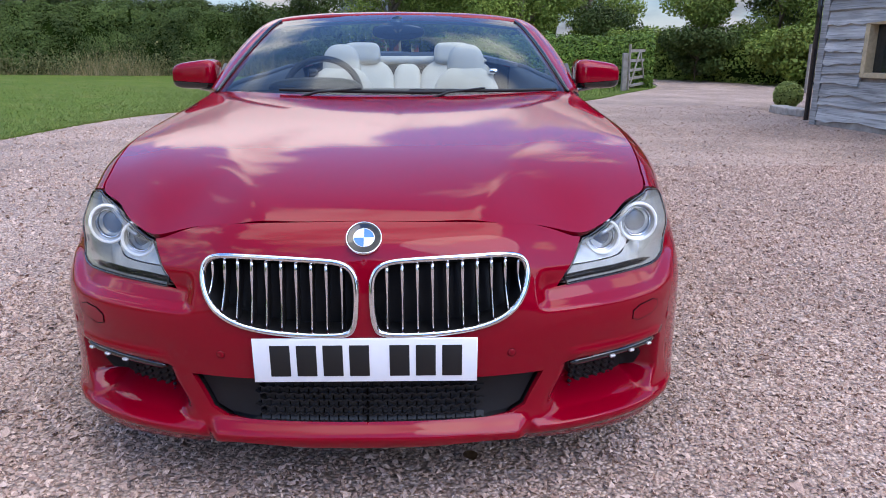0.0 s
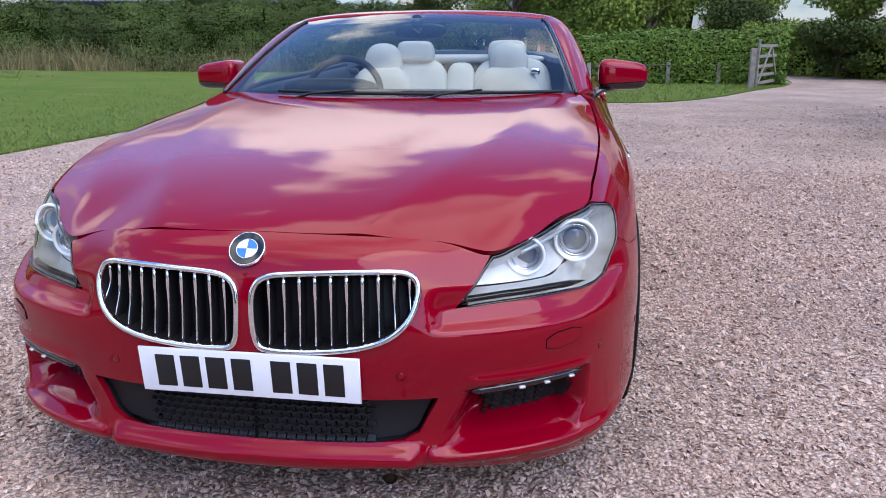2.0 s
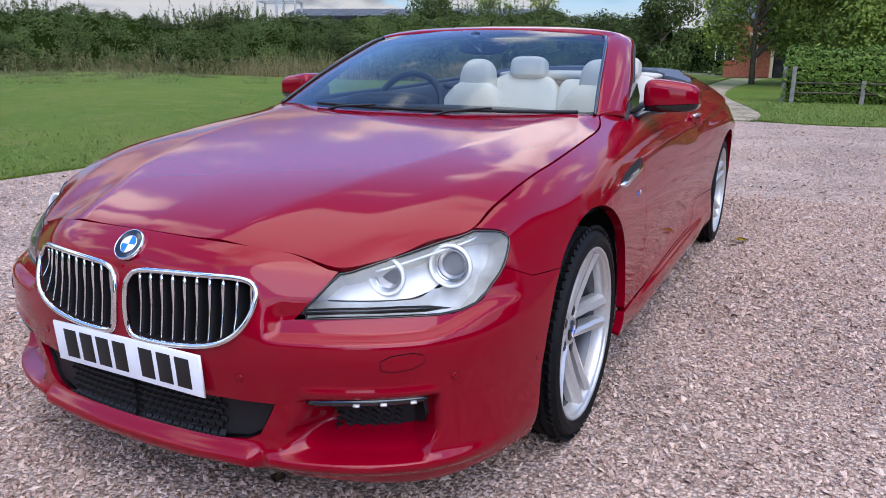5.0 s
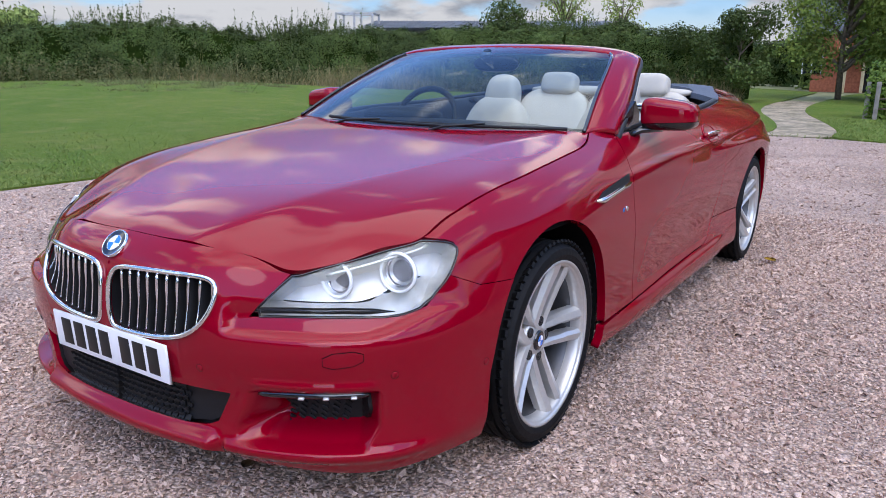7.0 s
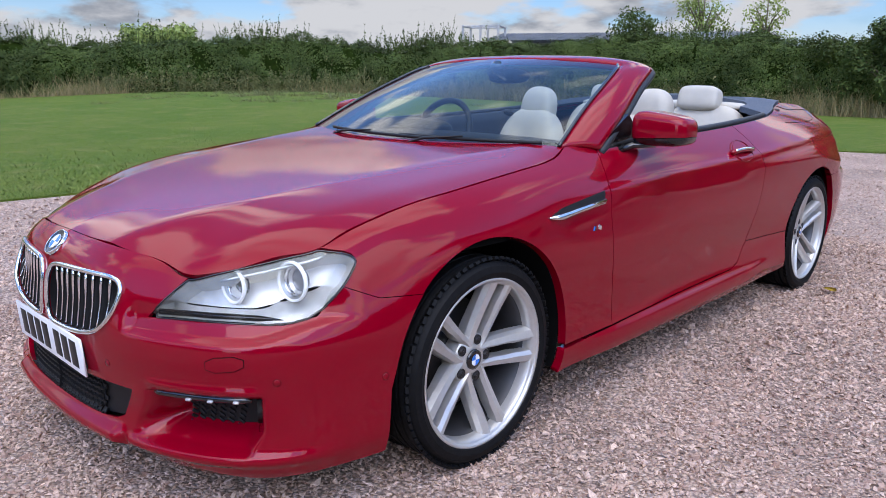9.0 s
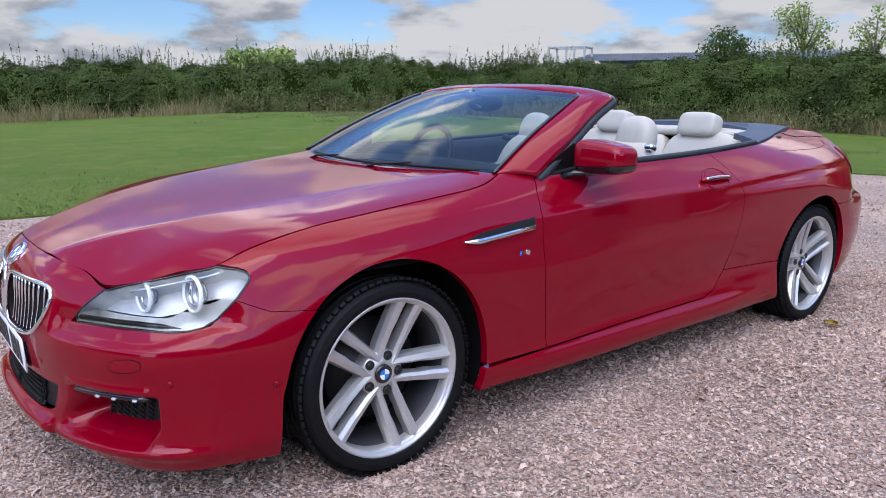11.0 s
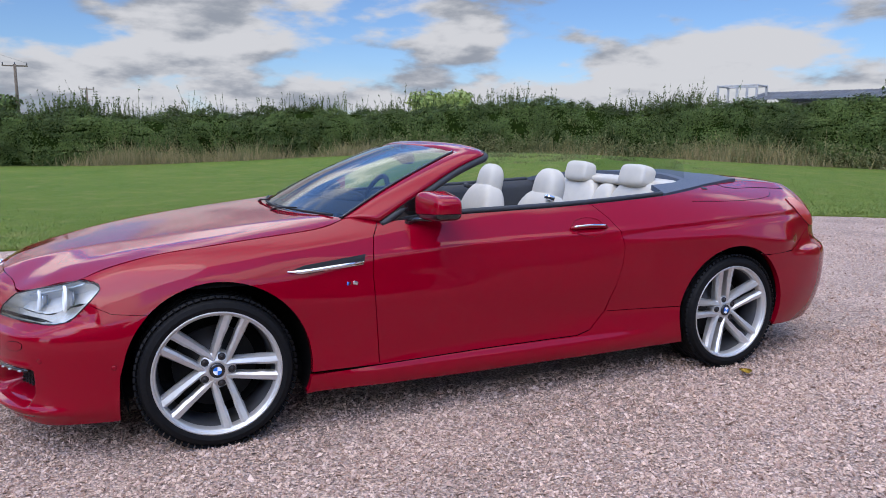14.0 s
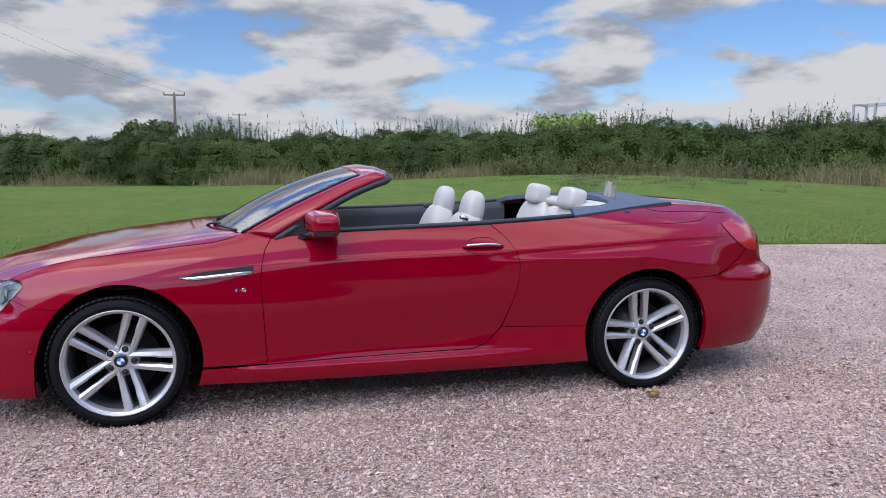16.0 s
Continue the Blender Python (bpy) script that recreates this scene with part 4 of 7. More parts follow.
for sx in (1, -1):
    g = part("kidney_grille", hang(sheet("grille_back", KIDNEY, skin, BLACK, 0.02, gap=0.003, flange=-0.07, offset=-0.075), sx), DARK, car, "black kidney grille with chrome surround and bars")
    ring = resample(KIDNEY, 0.012)
    pts = [on_skin(s, z, 0.003)[0] for s, z in ring]
    part("surround", hang(mesh_of("surround", tube(pts, 0.0072, 8, True), CHROME), sx), None, g, "chrome surround")
    x = 0.052
    while x < 0.372:
        s = float(s_x(x))
        zz = np.linspace(0.44, 0.68, 200)
        ok = inside(np.array(KIDNEY), np.stack([np.full(200, s), zz], 1))
        if ok.any():
            z0, z1 = zz[ok].min(), zz[ok].max()
            bm = bmesh.new()
            rows = []
            for k in range(9):
                z = z0 + (z1 - z0) * k / 8
                dip = -0.008 - 0.016 * math.sin(math.pi * min(1, k / 8)) * 0.6
                f, n = on_skin(s, z, dip)
                b = f + Vector((0, 0.035, 0))
                rows.append([bm.verts.new(q) for q in (b + Vector((-.003, 0, 0)), f + Vector((-.0028, 0.004, 0)), f, f + Vector((.0028, 0.004, 0)), b + Vector((.003, 0, 0)))])
            for a, b in zip(rows, rows[1:]):
                for k in range(4):
                    bm.faces.new((a[k], a[k + 1], b[k + 1], b[k]))
            bmesh.ops.recalc_face_normals(bm, faces=bm.faces[:])
            fin = part("bar", hang(mesh_of("bar", bm, BLACK), sx), None, g)
            strip = [on_skin(s, z0 + (z1 - z0) * k / 8, -0.006 - 0.010 * math.sin(math.pi * k / 8))[0] for k in range(9)]
            part("chrome_strip", hang(mesh_of("chrome_strip", tube(strip, [0.0024] * 4 + [0.0026, 0.0036, 0.0048, 0.005, 0.005], 6), CHROME), sx), None, fin)
        x += 0.0355

    # headlamp
    h = part("headlamp", hang(sheet("lamp_housing", LAMP_EDGE, skin, LAMPGREY, 0.02, gap=0.004, flange=-0.068, offset=-0.070), sx), LAMPGREY, car, "clear headlamp with two bright rings")
    part("lens", hang(sheet("lens", LAMP_EDGE, skin, LENS, 0.02, gap=0.0025, flange=0.006), sx), None, h, "clear curved lens").visible_shadow = False
    for (px, py, pz), r in (((0.722, -0.570, 0.662), 0.055), ((0.603, -0.672, 0.646), 0.048)):
        aim = look((px, py, pz), (px + 0.12, py - 1, pz + 0.05)) @ pose(0, 0, 0, 0, 90, 0)
        for nm, prof, mat in (("ring", [(r - 0.008, 0.002), (r - 0.006, -0.003), (r - 0.003, -0.004), (r - 0.001, -0.001), (r - 0.001, 0.008), (r - 0.008, 0.008)], RING),
                              ("bowl", [(r + 0.001, 0.006), (r - 0.010, 0.004), (r - 0.014, 0.018), (r * 0.56, 0.022), (r * 0.52, 0.036), (0.001, 0.036)], LAMPSILVER),
                              ("bezel", [(r * 0.76, 0.016), (r * 0.74, 0.008), (r * 0.70, 0.007), (r * 0.66, 0.012), (r * 0.64, 0.02)], CHROME),
                              ("projector", [(r * 0.56, 0.034), (r * 0.54, 0.027), (r * 0.40, 0.024), (r * 0.18, 0.022), (0.001, 0.0215)], LAMPLENS)):
            bm = lathe([(q, -d) for q, d in prof], 36)
            bm.transform(aim)
            part(nm, hang(mesh_of(nm, bm, mat), sx), None, h)
    part("lamp_edge", hang(mesh_of("lamp_edge", tube([on_skin(s, z, 0.0005)[0] for s, z in resample(LAMP_EDGE, 0.015)], 0.0022, 6, True), GLOSSBLACK), sx), None, h)
    brow = [on_skin(s, z, -0.016)[0] for s, z in [(a, b - 0.015) for a, b in along_top(1.03, S_LAMP_IN + 0.10, 14)]]
    part("light_bar", hang(mesh_of("light_bar", tube(brow, 0.005, 6), LAMPSILVER), sx), None, h)
    low = resample(LAMP_LOW[:4], 0.02, False)
    part("lower_strip", hang(mesh_of("lower_strip", tube([on_skin(s, z + 0.014, -0.010)[0] for s, z in low], [0.0085] * (len(low) - 4) + [0.007, 0.005, 0.003, 0.001], 8), GLOSSBLACK), sx), None, h)

    # air scoop grille in the bumper
    fg = rounded(sz([(.505, .382), (.754, .388), (.760, .300), (.744, .272), (.60, .266), (.552, .300)], "x"), 1)
    f = part("scoop_grille", hang(sheet("scoop_grille", fg, lambda s, z: np.concatenate([skin(s, 0 * z + 0.335)[..., :2], np.asarray(z)[..., None]], -1), BLACK, 0.012, gap=0, flange=0.02, offset=0.010), sx), None, car, "black slatted scoop grille")
    for x in np.arange(0.555, 0.735, 0.030):
        bm = bmesh.new()
        for z in np.arange(0.262, 0.350, 0.014):
            p, n = on_skin(float(s_x(x + (z - 0.3) * 0.2)), 0.335, 0.012)
            p.z = z + 0.03 * (x - 0.5)
            box_bm(0.02, 0.008, 0.008, bevel=0.002, bm=bm, m=Matrix.Translation(p) @ n.to_track_quat("-Y", "Z").to_matrix().to_4x4() @ pose(0, 0, 0, 0, 35, 0))
        part("rib", hang(mesh_of("rib", bm, BLACK, False), sx), None, f)
    lip = lambda x, off, drop: on_skin(float(s_x(x)), 0.388 + 0.010 * float(step(0.45, 0.75, x)), off)[0] - Vector((0, 0, drop))
    trim = [lip(x, -0.012, 0.020) for x in np.linspace(0.500, 0.748, 18)]
    part("scoop_trim", hang(mesh_of("scoop_trim", tube(trim, [0.004] + [0.009] * 16 + [0.005], 8), GLOSSBLACK), sx), None, f)
    for x in (0.61, 0.665, 0.72):
        p, n = lip(x, 0.0, 0.018), on_skin(float(s_x(x)), 0.40)[1]
        bm = box_bm(0.016, 0.010, 0.007, bevel=0.003, m=Matrix.Translation(p) @ n.to_track_quat("-Y", "Z").to_matrix().to_4x4())
        part("small_lamp", hang(mesh_of("small_lamp", bm, LAMPSILVER), sx), None, f)
    # parking sensors and washer cover
    for s, z in ((float(s_x(0.345)), 0.425), (float(s_x(0.79)), 0.43), (float(s_y(-0.40)), 0.40)):
        p, n = on_skin(s, z, 0.0)
        bm = lathe([(0.001, 0.0015), (0.0085, 0.0015), (0.0095, 0.0005), (0.0105, -0.004)], 20)
        bm.transform(Matrix.Translation(p) @ n.to_track_quat("X", "Z").to_matrix().to_4x4())
        ps = part("parking_sensor", hang(mesh_of("parking_sensor", bm, PAINT), sx), None, car)
        bm = lathe([(0.0100, 0.0004), (0.0104, 0.0008), (0.0108, 0.0004)], 20)
        bm.transform(Matrix.Translation(p) @ n.to_track_quat("X", "Z").to_matrix().to_4x4())
        part("ring", hang(mesh_of("ring", bm, DARK), sx), None, ps)
    wc = rounded([(float(s_x(0.66)) + u, 0.455 + v) for u, v in ((0, 0), (.10, .012), (.10, .048), (0, .04))], 1)
    # dark tube round the washer cover, in place of the shade in its gap
    part("washer_gap_shade", hang(mesh_of("washer_gap_shade", tube([on_skin(a, b, 0.0012)[0] for a, b in resample(wc, 0.012)], 0.0013, 5, True), DARK), sx), None, car)
    part("washer_cover", hang(sheet("washer_cover", wc, skin, PAINT, 0.012, gap=0, flange=0.004, offset=0.0022), sx), None, car)

# lower mouth with a honeycomb net
mo = [(s, z) for s, z in sz([(.28, .259), (.35, .264), (.385, .280), (.422, .352), (.428, .366)], "x")]
half = sheet("mouth_back", [(0.0, .258)] + mo + [(0.0, .365)], skin, BLACK, 0.03, gap=-0.003, flange=-0.05, offset=-0.055)
lg = part("lower_grille", join_meshes("lower_grille", [half, mirror_mesh(half)], BLACK), BLACK, car, "black honeycomb lower grille")
bm = bmesh.new()
cell = 0.0235
for row in range(7):
    for col in range(-12, 13):
        cx0, cz0 = (col + (row % 2) * 0.5) * cell, 0.262 + row * 0.0172
        if abs(cx0) > 0.27 or cz0 > 0.37:
            continue
        hexa = [(cx0 + cell * 0.56 * math.cos(radians(a)), cz0 + 0.0108 * math.sin(radians(a))) for a in (-150, -90, -30, 30, 90, 150)]
        for (xa, za), (xb, zb) in list(zip(hexa, hexa[1:] + hexa[:1]))[:3]:
            ya, yb = float(on_skin(float(s_x(abs(xa))), za, -0.018)[0].y), float(on_skin(float(s_x(abs(xb))), zb, -0.018)[0].y)
            a, b = Vector((xa, ya, za)), Vector((xb, yb, zb))
            q = (b - a).to_track_quat("X", "Z").to_matrix().to_4x4()
            box_bm((b - a).length + 0.002, 0.02, 0.0036, bm=bm, m=Matrix.Translation((a + b) / 2) @ q)
part("honeycomb", bm, BLACK, lg, smooth=False)
for sx in (1, -1):
    bl = sheet("blank", sz([(.268, .262), (.345, .268), (.38, .284), (.415, .35), (.42, .362), (.268, .362)], "x"), skin, BLACK, 0.02, gap=0.0, flange=0.01, offset=-0.022)
    part("blank", hang(bl, sx), None, lg)

# number plate: white with plain bars
pl = part("number_plate", prism([(-.26, -.0555), (.26, -.0555), (.26, .0555), (-.26, .0555)], 0.006, pose(0, -0.938, 0.4225, 94, 0, 0), 0.002), WHITE, car, "white number plate with plain black bars")
for x in (-.197, -.136, -.075, -.014, .079, .140, .201):
    part("bar", box_bm(0.046, 0.079, 0.002, bevel=0.0006, m=pose(0, -0.938, 0.4225, 94, 0, 0) @ pose(x, 0, 0.0065)), INK, pl)
part("plate_holder", box_bm(0.47, 0.05, 0.09, (0, -0.905, 0.42), 0.01), BLACK, car)

# round badge on the nose and deck
p, n = on_skin(0.0, 0.70, 0.002)
bm = lathe([(0.001, 0.004), (0.036, 0.004), (0.0395, 0.0055), (0.041, 0.003), (0.041, -0.006)], 40)
turn_badge = Matrix.Translation(p) @ n.to_track_quat("X", "Z").to_matrix().to_4x4()
bm.transform(turn_badge)
bd = part("badge", bm, GLOSSBLACK, car, "round badge with blue and white quarters")
bm = lathe([(0.0385, 0.004), (0.0395, 0.0065), (0.0415, 0.005), (0.0415, -0.004)], 40)
bm.transform(turn_badge)
part("rim", bm, CHROME, bd)
bm = lathe([(0.0225, 0.0045), (0.0235, 0.0058), (0.0245, 0.0045)], 40)
bm.transform(turn_badge)
part("inner_rim", bm, CHROME, bd)
for keep, mat, nm in ((1, BLUE, "blue_field"), (-1, ROUNDWHITE, "white_field")):
    bm = lathe([(0.0005, 0.005), (0.0225, 0.005)], 40)
    bmesh.ops.delete(bm, geom=[f for f in bm.faces if f.calc_center_median().y * f.calc_center_median().z * keep < 0], context="FACES")
    bm.transform(turn_badge)
    part(nm, bm, mat, bd)

# ---- windscreen, frame and mirrors ----
IN_R = [(.725, .60, .945), (.672, .83, 1.068), (.622, 1.06, 1.172), (.592, 1.18, 1.222), (.565, 1.238, 1.243), (.50, 1.235, 1.254), (.3, 1.20, 1.268), (0, 1.185, 1.273)]
OUT_R = [(.805, .755, .932), (.77, .97, 1.055), (.715, 1.19, 1.168), (.685, 1.31, 1.214), (.655, 1.375, 1.236), (.52, 1.39, 1.262), (.3, 1.385, 1.276), (0, 1.38, 1.282)]
TT = [0, .25, .5, .63, .70, .77, .88, 1.0]


def line3(pts, tt):
    f = [curve1(list(zip(tt, [p[k] for p in pts]))) for k in range(3)]
    return lambda t: np.array([float(g(t)) for g in f])


fin, fout = line3(IN_R, TT), line3(OUT_R, TT)
bm = bmesh.new()
cols = []
for t in np.linspace(0, 1, 40):
    a, b = fin(t), fout(t)
    n = np.array([0.55 * (1 - step(0.6, 0.85, t)), -0.15 + 0.1 * t, 0.75])
    n /= np.linalg.norm(n)
    cols.append([bm.verts.new(a + (b - a) * w + n * 0.016 * 4 * w * (1 - w)) for w in np.linspace(0, 1, 8)])
for a, b in zip(cols, cols[1:]):
    for k in range(7):
        bm.faces.new((a[k], a[k + 1], b[k + 1], b[k]))
bmesh.ops.recalc_face_normals(bm, faces=bm.faces[:])
bm.faces.ensure_lookup_table()
if bm.faces[140].normal.z < 0:
    bmesh.ops.reverse_faces(bm, faces=bm.faces[:])
bmesh.ops.solidify(bm, geom=bm.faces[:], thickness=0.028)
half = mesh_of("screen_frame", bm, PAINT)
fr = part("screen_frame", join_meshes("screen_frame", [half, mirror_mesh(half)], PAINT), PAINT, car, "red windscreen frame")
for sx in (1, -1):
    pts = [Vector(fout(t)) + Vector((-0.012, 0.012, -0.02)) for t in np.linspace(0.0, 0.74, 24)]
    part("seal", hang(mesh_of("seal", tube(pts, 0.019, 8), DARKTRIM), sx), None, fr)
    pts = [Vector(fin(t)) + Vector((0.004, -0.004, 0.002)) for t in np.linspace(0.0, 0.70, 24)]
    part("glass_seal", hang(mesh_of("glass_seal", tube(pts, 0.007, 6), GLOSSBLACK), sx), None, fr)
pts = [Vector((x, 1.385, 1.262 - 0.035 * (x / 0.6) ** 2)) for x in np.linspace(-0.62, 0.62, 20)]
part("header_seal", tube(pts, 0.022, 8), DARKTRIM, fr)
bm = bmesh.new()
rows = []
for t in np.linspace(0.0, 0.70, 16):
    e = fin(t)
    u = t / 0.7
    row = []
    for w in np.linspace(-1, 1, 29):
        c = 1 - w * w
        row.append(bm.verts.new((e[0] * w, e[1] - c * (0.185 * (1 - u) + 0.056 * u), e[2] + c * (-0.004 * (1 - u) + 0.03 * u + 0.02 * math.sin(math.pi * u)))))
    rows.append(row)
for a, b in zip(rows, rows[1:]):
    for k in range(28):
        bm.faces.new((a[k], a[k + 1], b[k + 1], b[k]))
ws = part("windscreen", bm, GLASS, car, "tinted curved windscreen reflecting the sky")
ws.visible_shadow = False
# cowl and wipers
bm = bmesh.new()
rows = []
for x in np.linspace(-0.74, 0.74, 40):
    y0, y1 = HOOD_BACK(x) + 0.004, 0.60 - 0.185 * (1 - (x / 0.74) ** 2) + 0.08
    rows.append([bm.verts.new((x, y0 + (y1 - y0) * k / 5, float(hood_z(x, y0)) - 0.012 - 0.02 * math.sin(math.pi * k / 5) + 0.028 * k / 5)) for k in range(6)])
for a, b in zip(rows, rows[1:]):
    for k in range(5):
        bm.faces.new((a[k], b[k], b[k + 1], a[k + 1]))
part("cowl", bm, BLACK, car)


def glass_at(w, u):
    e = fin(u * 0.7)
    c = 1 - w * w
    return Vector((e[0] * w, e[1] - c * (0.185 * (1 - u) + 0.056 * u), e[2] + c * (-0.004 * (1 - u) + 0.03 * u + 0.02 * math.sin(math.pi * u))))


for w0, w1 in ((-0.62, 0.30), (0.10, 0.93)):
    wp = part("wiper", tube([glass_at(w, 0.006 + 0.014 * (1 - (w - w0) / (w1 - w0))) + Vector((0, -0.010, 0.009)) for w in np.linspace(w0, w1, 20)], 0.0065, 6), BLACK, car, "black wiper blade")
    a, b = glass_at(w0 + 0.12, 0.0) + Vector((0, -0.05, -0.01)), glass_at((w0 + w1) / 2, 0.026) + Vector((0, -0.014, 0.014))
    part("arm", tube([a, a.lerp(b, 0.3) + Vector((0, 0, 0.012)), b], [0.010, 0.009, 0.006], 6, flat=0.6), BLACK, wp)


def superball(a, b, c, p=2.6, q=2.6, nu=36, nv=20):
    """A rounded block about the origin, with half sizes a, b, c."""
    bm = bmesh.new()
    rows = []
    for j in range(nv + 1):
        v = -math.pi / 2 + math.pi * j / nv
        row = []
        for i in range(nu):
            u = math.tau * i / nu
            cu, su, cv, sv = math.cos(u), math.sin(u), math.cos(v), math.sin(v)
            f = lambda t, e: math.copysign(abs(t) ** (2 / e), t)
            row.append(bm.verts.new((a * f(cv, q) * f(cu, p), b * f(cv, q) * f(su, p), c * f(sv, q))))
        rows.append(row)
    for r0, r1 in zip(rows, rows[1:]):
        for i in range(nu):
            bm.faces.new((r0[i], r0[(i + 1) % nu], r1[(i + 1) % nu], r1[i]))
    bmesh.ops.remove_doubles(bm, verts=bm.verts[:], dist=1e-6)
    bmesh.ops.recalc_face_normals(bm, faces=bm.faces[:])
    return bm


for sx in (1, -1):
    ball = superball(0.106, 0.080, 0.063, 4.8, 4.0, 44, 28)
    for v in ball.verts:
        x, y, z = v.co
        f = 1 - 0.18 * (x / 0.106)
        v.co = (x, y * f + 0.16 * x * 0.5, z * (1 - 0.13 * (x / 0.106)) - 0.06 * x)
    m = pose(0.930, 1.010, 1.000)
    ball.transform(m)
    lower = ball.copy()
    bmesh.ops.bisect_plane(ball, geom=ball.verts[:] + ball.edges[:] + ball.faces[:], plane_co=(0.9, 1, 0.969), plane_no=(-0.06, 0, 1), clear_inner=True)
    bmesh.ops.bisect_plane(lower, geom=lower.verts[:] + lower.edges[:] + lower.faces[:], plane_co=(0.9, 1, 0.967), plane_no=(-0.06, 0, 1), clear_outer=True)
    mi = part("door_mirror", hang(mesh_of("mirror_cap", ball, PAINT), sx), None, car, "red door mirror over a black base")
    part("mirror_base", hang(mesh_of("mirror_base", lower, GLOSSBLACK), sx), None, mi, "gloss black lower shell")
    part("arm", hang(mesh_of("arm", tube([(0.79, 0.90, 0.915), (0.83, 0.94, 0.938), (0.90, 0.99, 0.948)], [0.03, 0.024, 0.03], 10, flat=0.6), GLOSSBLACK), sx), None, mi)
    bm = prism([(0.775, 0.930), (1.03, 0.942), (1.03, 1.0), (0.97, 1.052), (0.87, 0.998)], 0.016, Matrix(((0, 0, 1, 0.775), (1, 0, 0, 0), (0, 1, 0, 0), (0, 0, 0, 1))))
    part("corner_panel", hang(mesh_of("corner_panel", bm, GLOSSBLACK, False), sx), None, mi)
    # belt trim, handle, side vent
    bl = [on_skin(s, float(ztop(s)) + 0.004, 0.002)[0] for s in np.linspace(s_y(0.77), s_y(2.45), 40)]
    bl = [p + Vector((-0.016, 0, 0.004)) for p in bl]
    part("belt_trim", hang(mesh_of("belt_trim", tube(bl, 0.014, 8), DARKTRIM), sx), None, car)
    door = doors[0] if sx > 0 else doors[1]
    hp = [on_skin(float(s_y(y)), 0.857 + 0.002 * math.sin(math.pi * (y - 1.76) / 0.22), 0.016 * math.sin(math.pi * min(1, max(0, (y - 1.755) / 0.23))) ** 0.5)[0] for y in np.linspace(1.757, 1.983, 14)]
    part("handle", hang(mesh_of("handle", tube(hp, [0.006] + [0.0125] * 12 + [0.006], 10, flat=1.0), PAINT), sx), None, door)
    st = [p + Vector((0.010, 0, 0.006)) for p in hp[1:-1]]
    part("handle_strip", hang(mesh_of("handle_strip", tube(st, 0.006, 6), CHROME), sx), None, door, "chrome strip on the handle")
    cup = rounded(sz([(1.775, .85), (1.83, .905), (1.92, .905), (1.965, .85), (1.92, .818), (1.83, .818)]), 2)

    def cup_map(s, z):
        p = skin(s, z)
        y = p[..., 1]
        r2 = ((y - 1.87) / 0.10) ** 2 + ((z - 0.861) / 0.045) ** 2
        p[..., 0] += 0.0025
        return p

    part("handle_cup", hang(sheet("handle_cup", cup, cup_map, PAINT, 0.012, gap=0, flange=0.003), sx), None, door)
    rim_pts = [on_skin(float(s_y(1.87 + 0.098 * math.cos(a))), 0.861 + 0.046 * math.sin(a), 0.0015)[0] for a in np.linspace(0, math.tau, 30, endpoint=False)]
    part("cup_edge", hang(mesh_of("cup_edge", tube(rim_pts, 0.0022, 5, True), PAINT), sx), None, door)
    vent = sz([(.30, .742), (.38, .765), (.66, .796), (.648, .757), (.40, .728)])
    sv = part("side_vent", hang(sheet("side_vent", vent, skin, BLACK, 0.015, gap=0, flange=0.004, offset=0.002), sx), None, car, "chrome side vent blade")
    vp = [on_skin(float(s_y(y)), z, 0.006)[0] for y, z in ((.305, .742), (.36, .738), (.42, .742), (.55, .753), (.648, .763))]
    part("blade", hang(mesh_of("blade", tube(vp, [0.004, 0.011, 0.010, 0.009, 0.006], 8), CHROME), sx), None, sv)
    vp = [on_skin(float(s_y(y)), z, 0.003)[0] for y, z in ((.302, .743), (.37, .732), (.50, .742), (.645, .754))]
    part("lower_edge", hang(mesh_of("lower_edge", tube(vp, 0.004, 6), CHROME), sx), None, sv)
    for k, (c, y) in enumerate(((BLUE, 0.568), (INK, 0.577), (REDLENS, 0.586), (CHROME, 0.605))):
        p, n = on_skin(float(s_y(y)), 0.672, 0.001)
        part("badge_stripe", hang(mesh_of("badge_stripe", box_bm(0.003, 0.007 if k < 3 else 0.022, 0.016, bevel=0.001, m=Matrix.Translation(p) @ pose(0, 0, 0, -18)), c), sx), None, car)
    # tail lamp and low seam on the bumper, the seam's shade a dark tube
    tl = rounded(sz([(3.44, .945), (3.53, .953), (3.63, .93), (3.725, .84), (3.74, .79), (3.69, .775), (3.60, .79), (3.49, .855)]), 1)
    part("tail_lamp", hang(sheet("tail_lamp", tl, skin, REDLENS, 0.015, gap=0, flange=0.01, offset=0.006), sx), None, car, "red tail lamp")
    part("tail_lamp_edge", hang(mesh_of("tail_lamp_edge", tube([on_skin(a, b, 0.003)[0] for a, b in resample(tl, 0.02)], 0.0018, 6, True), DARKTRIM), sx), None, car)
    ls = [on_skin(float(s_y(y)), z, -0.0005)[0] for y, z in ((2.62, .962), (2.8, .957), (3.03, .955), (3.2, .959), (3.31, .968), (3.38, .985))]
    part("lid_seam_shade", hang(mesh_of("lid_seam_shade", tube(ls, 0.0022, 5), DARK), sx), None, car)

# ---- cabin ----
def bent_block(w, d, h, p=3.5, q=3.5, taper=0.0, lean=0.0, at=(0, 0, 0)):
    bm = superball(w / 2, d / 2, h / 2, p, q, 32, 16)
    for v in bm.verts:
        f = 1 - taper * (v.co.z / h + 0.5)
        v.co.x *= f
    bm.transform(Matrix.Translation(at) @ Matrix.Rotation(radians(lean), 4, "X"))
    return bm


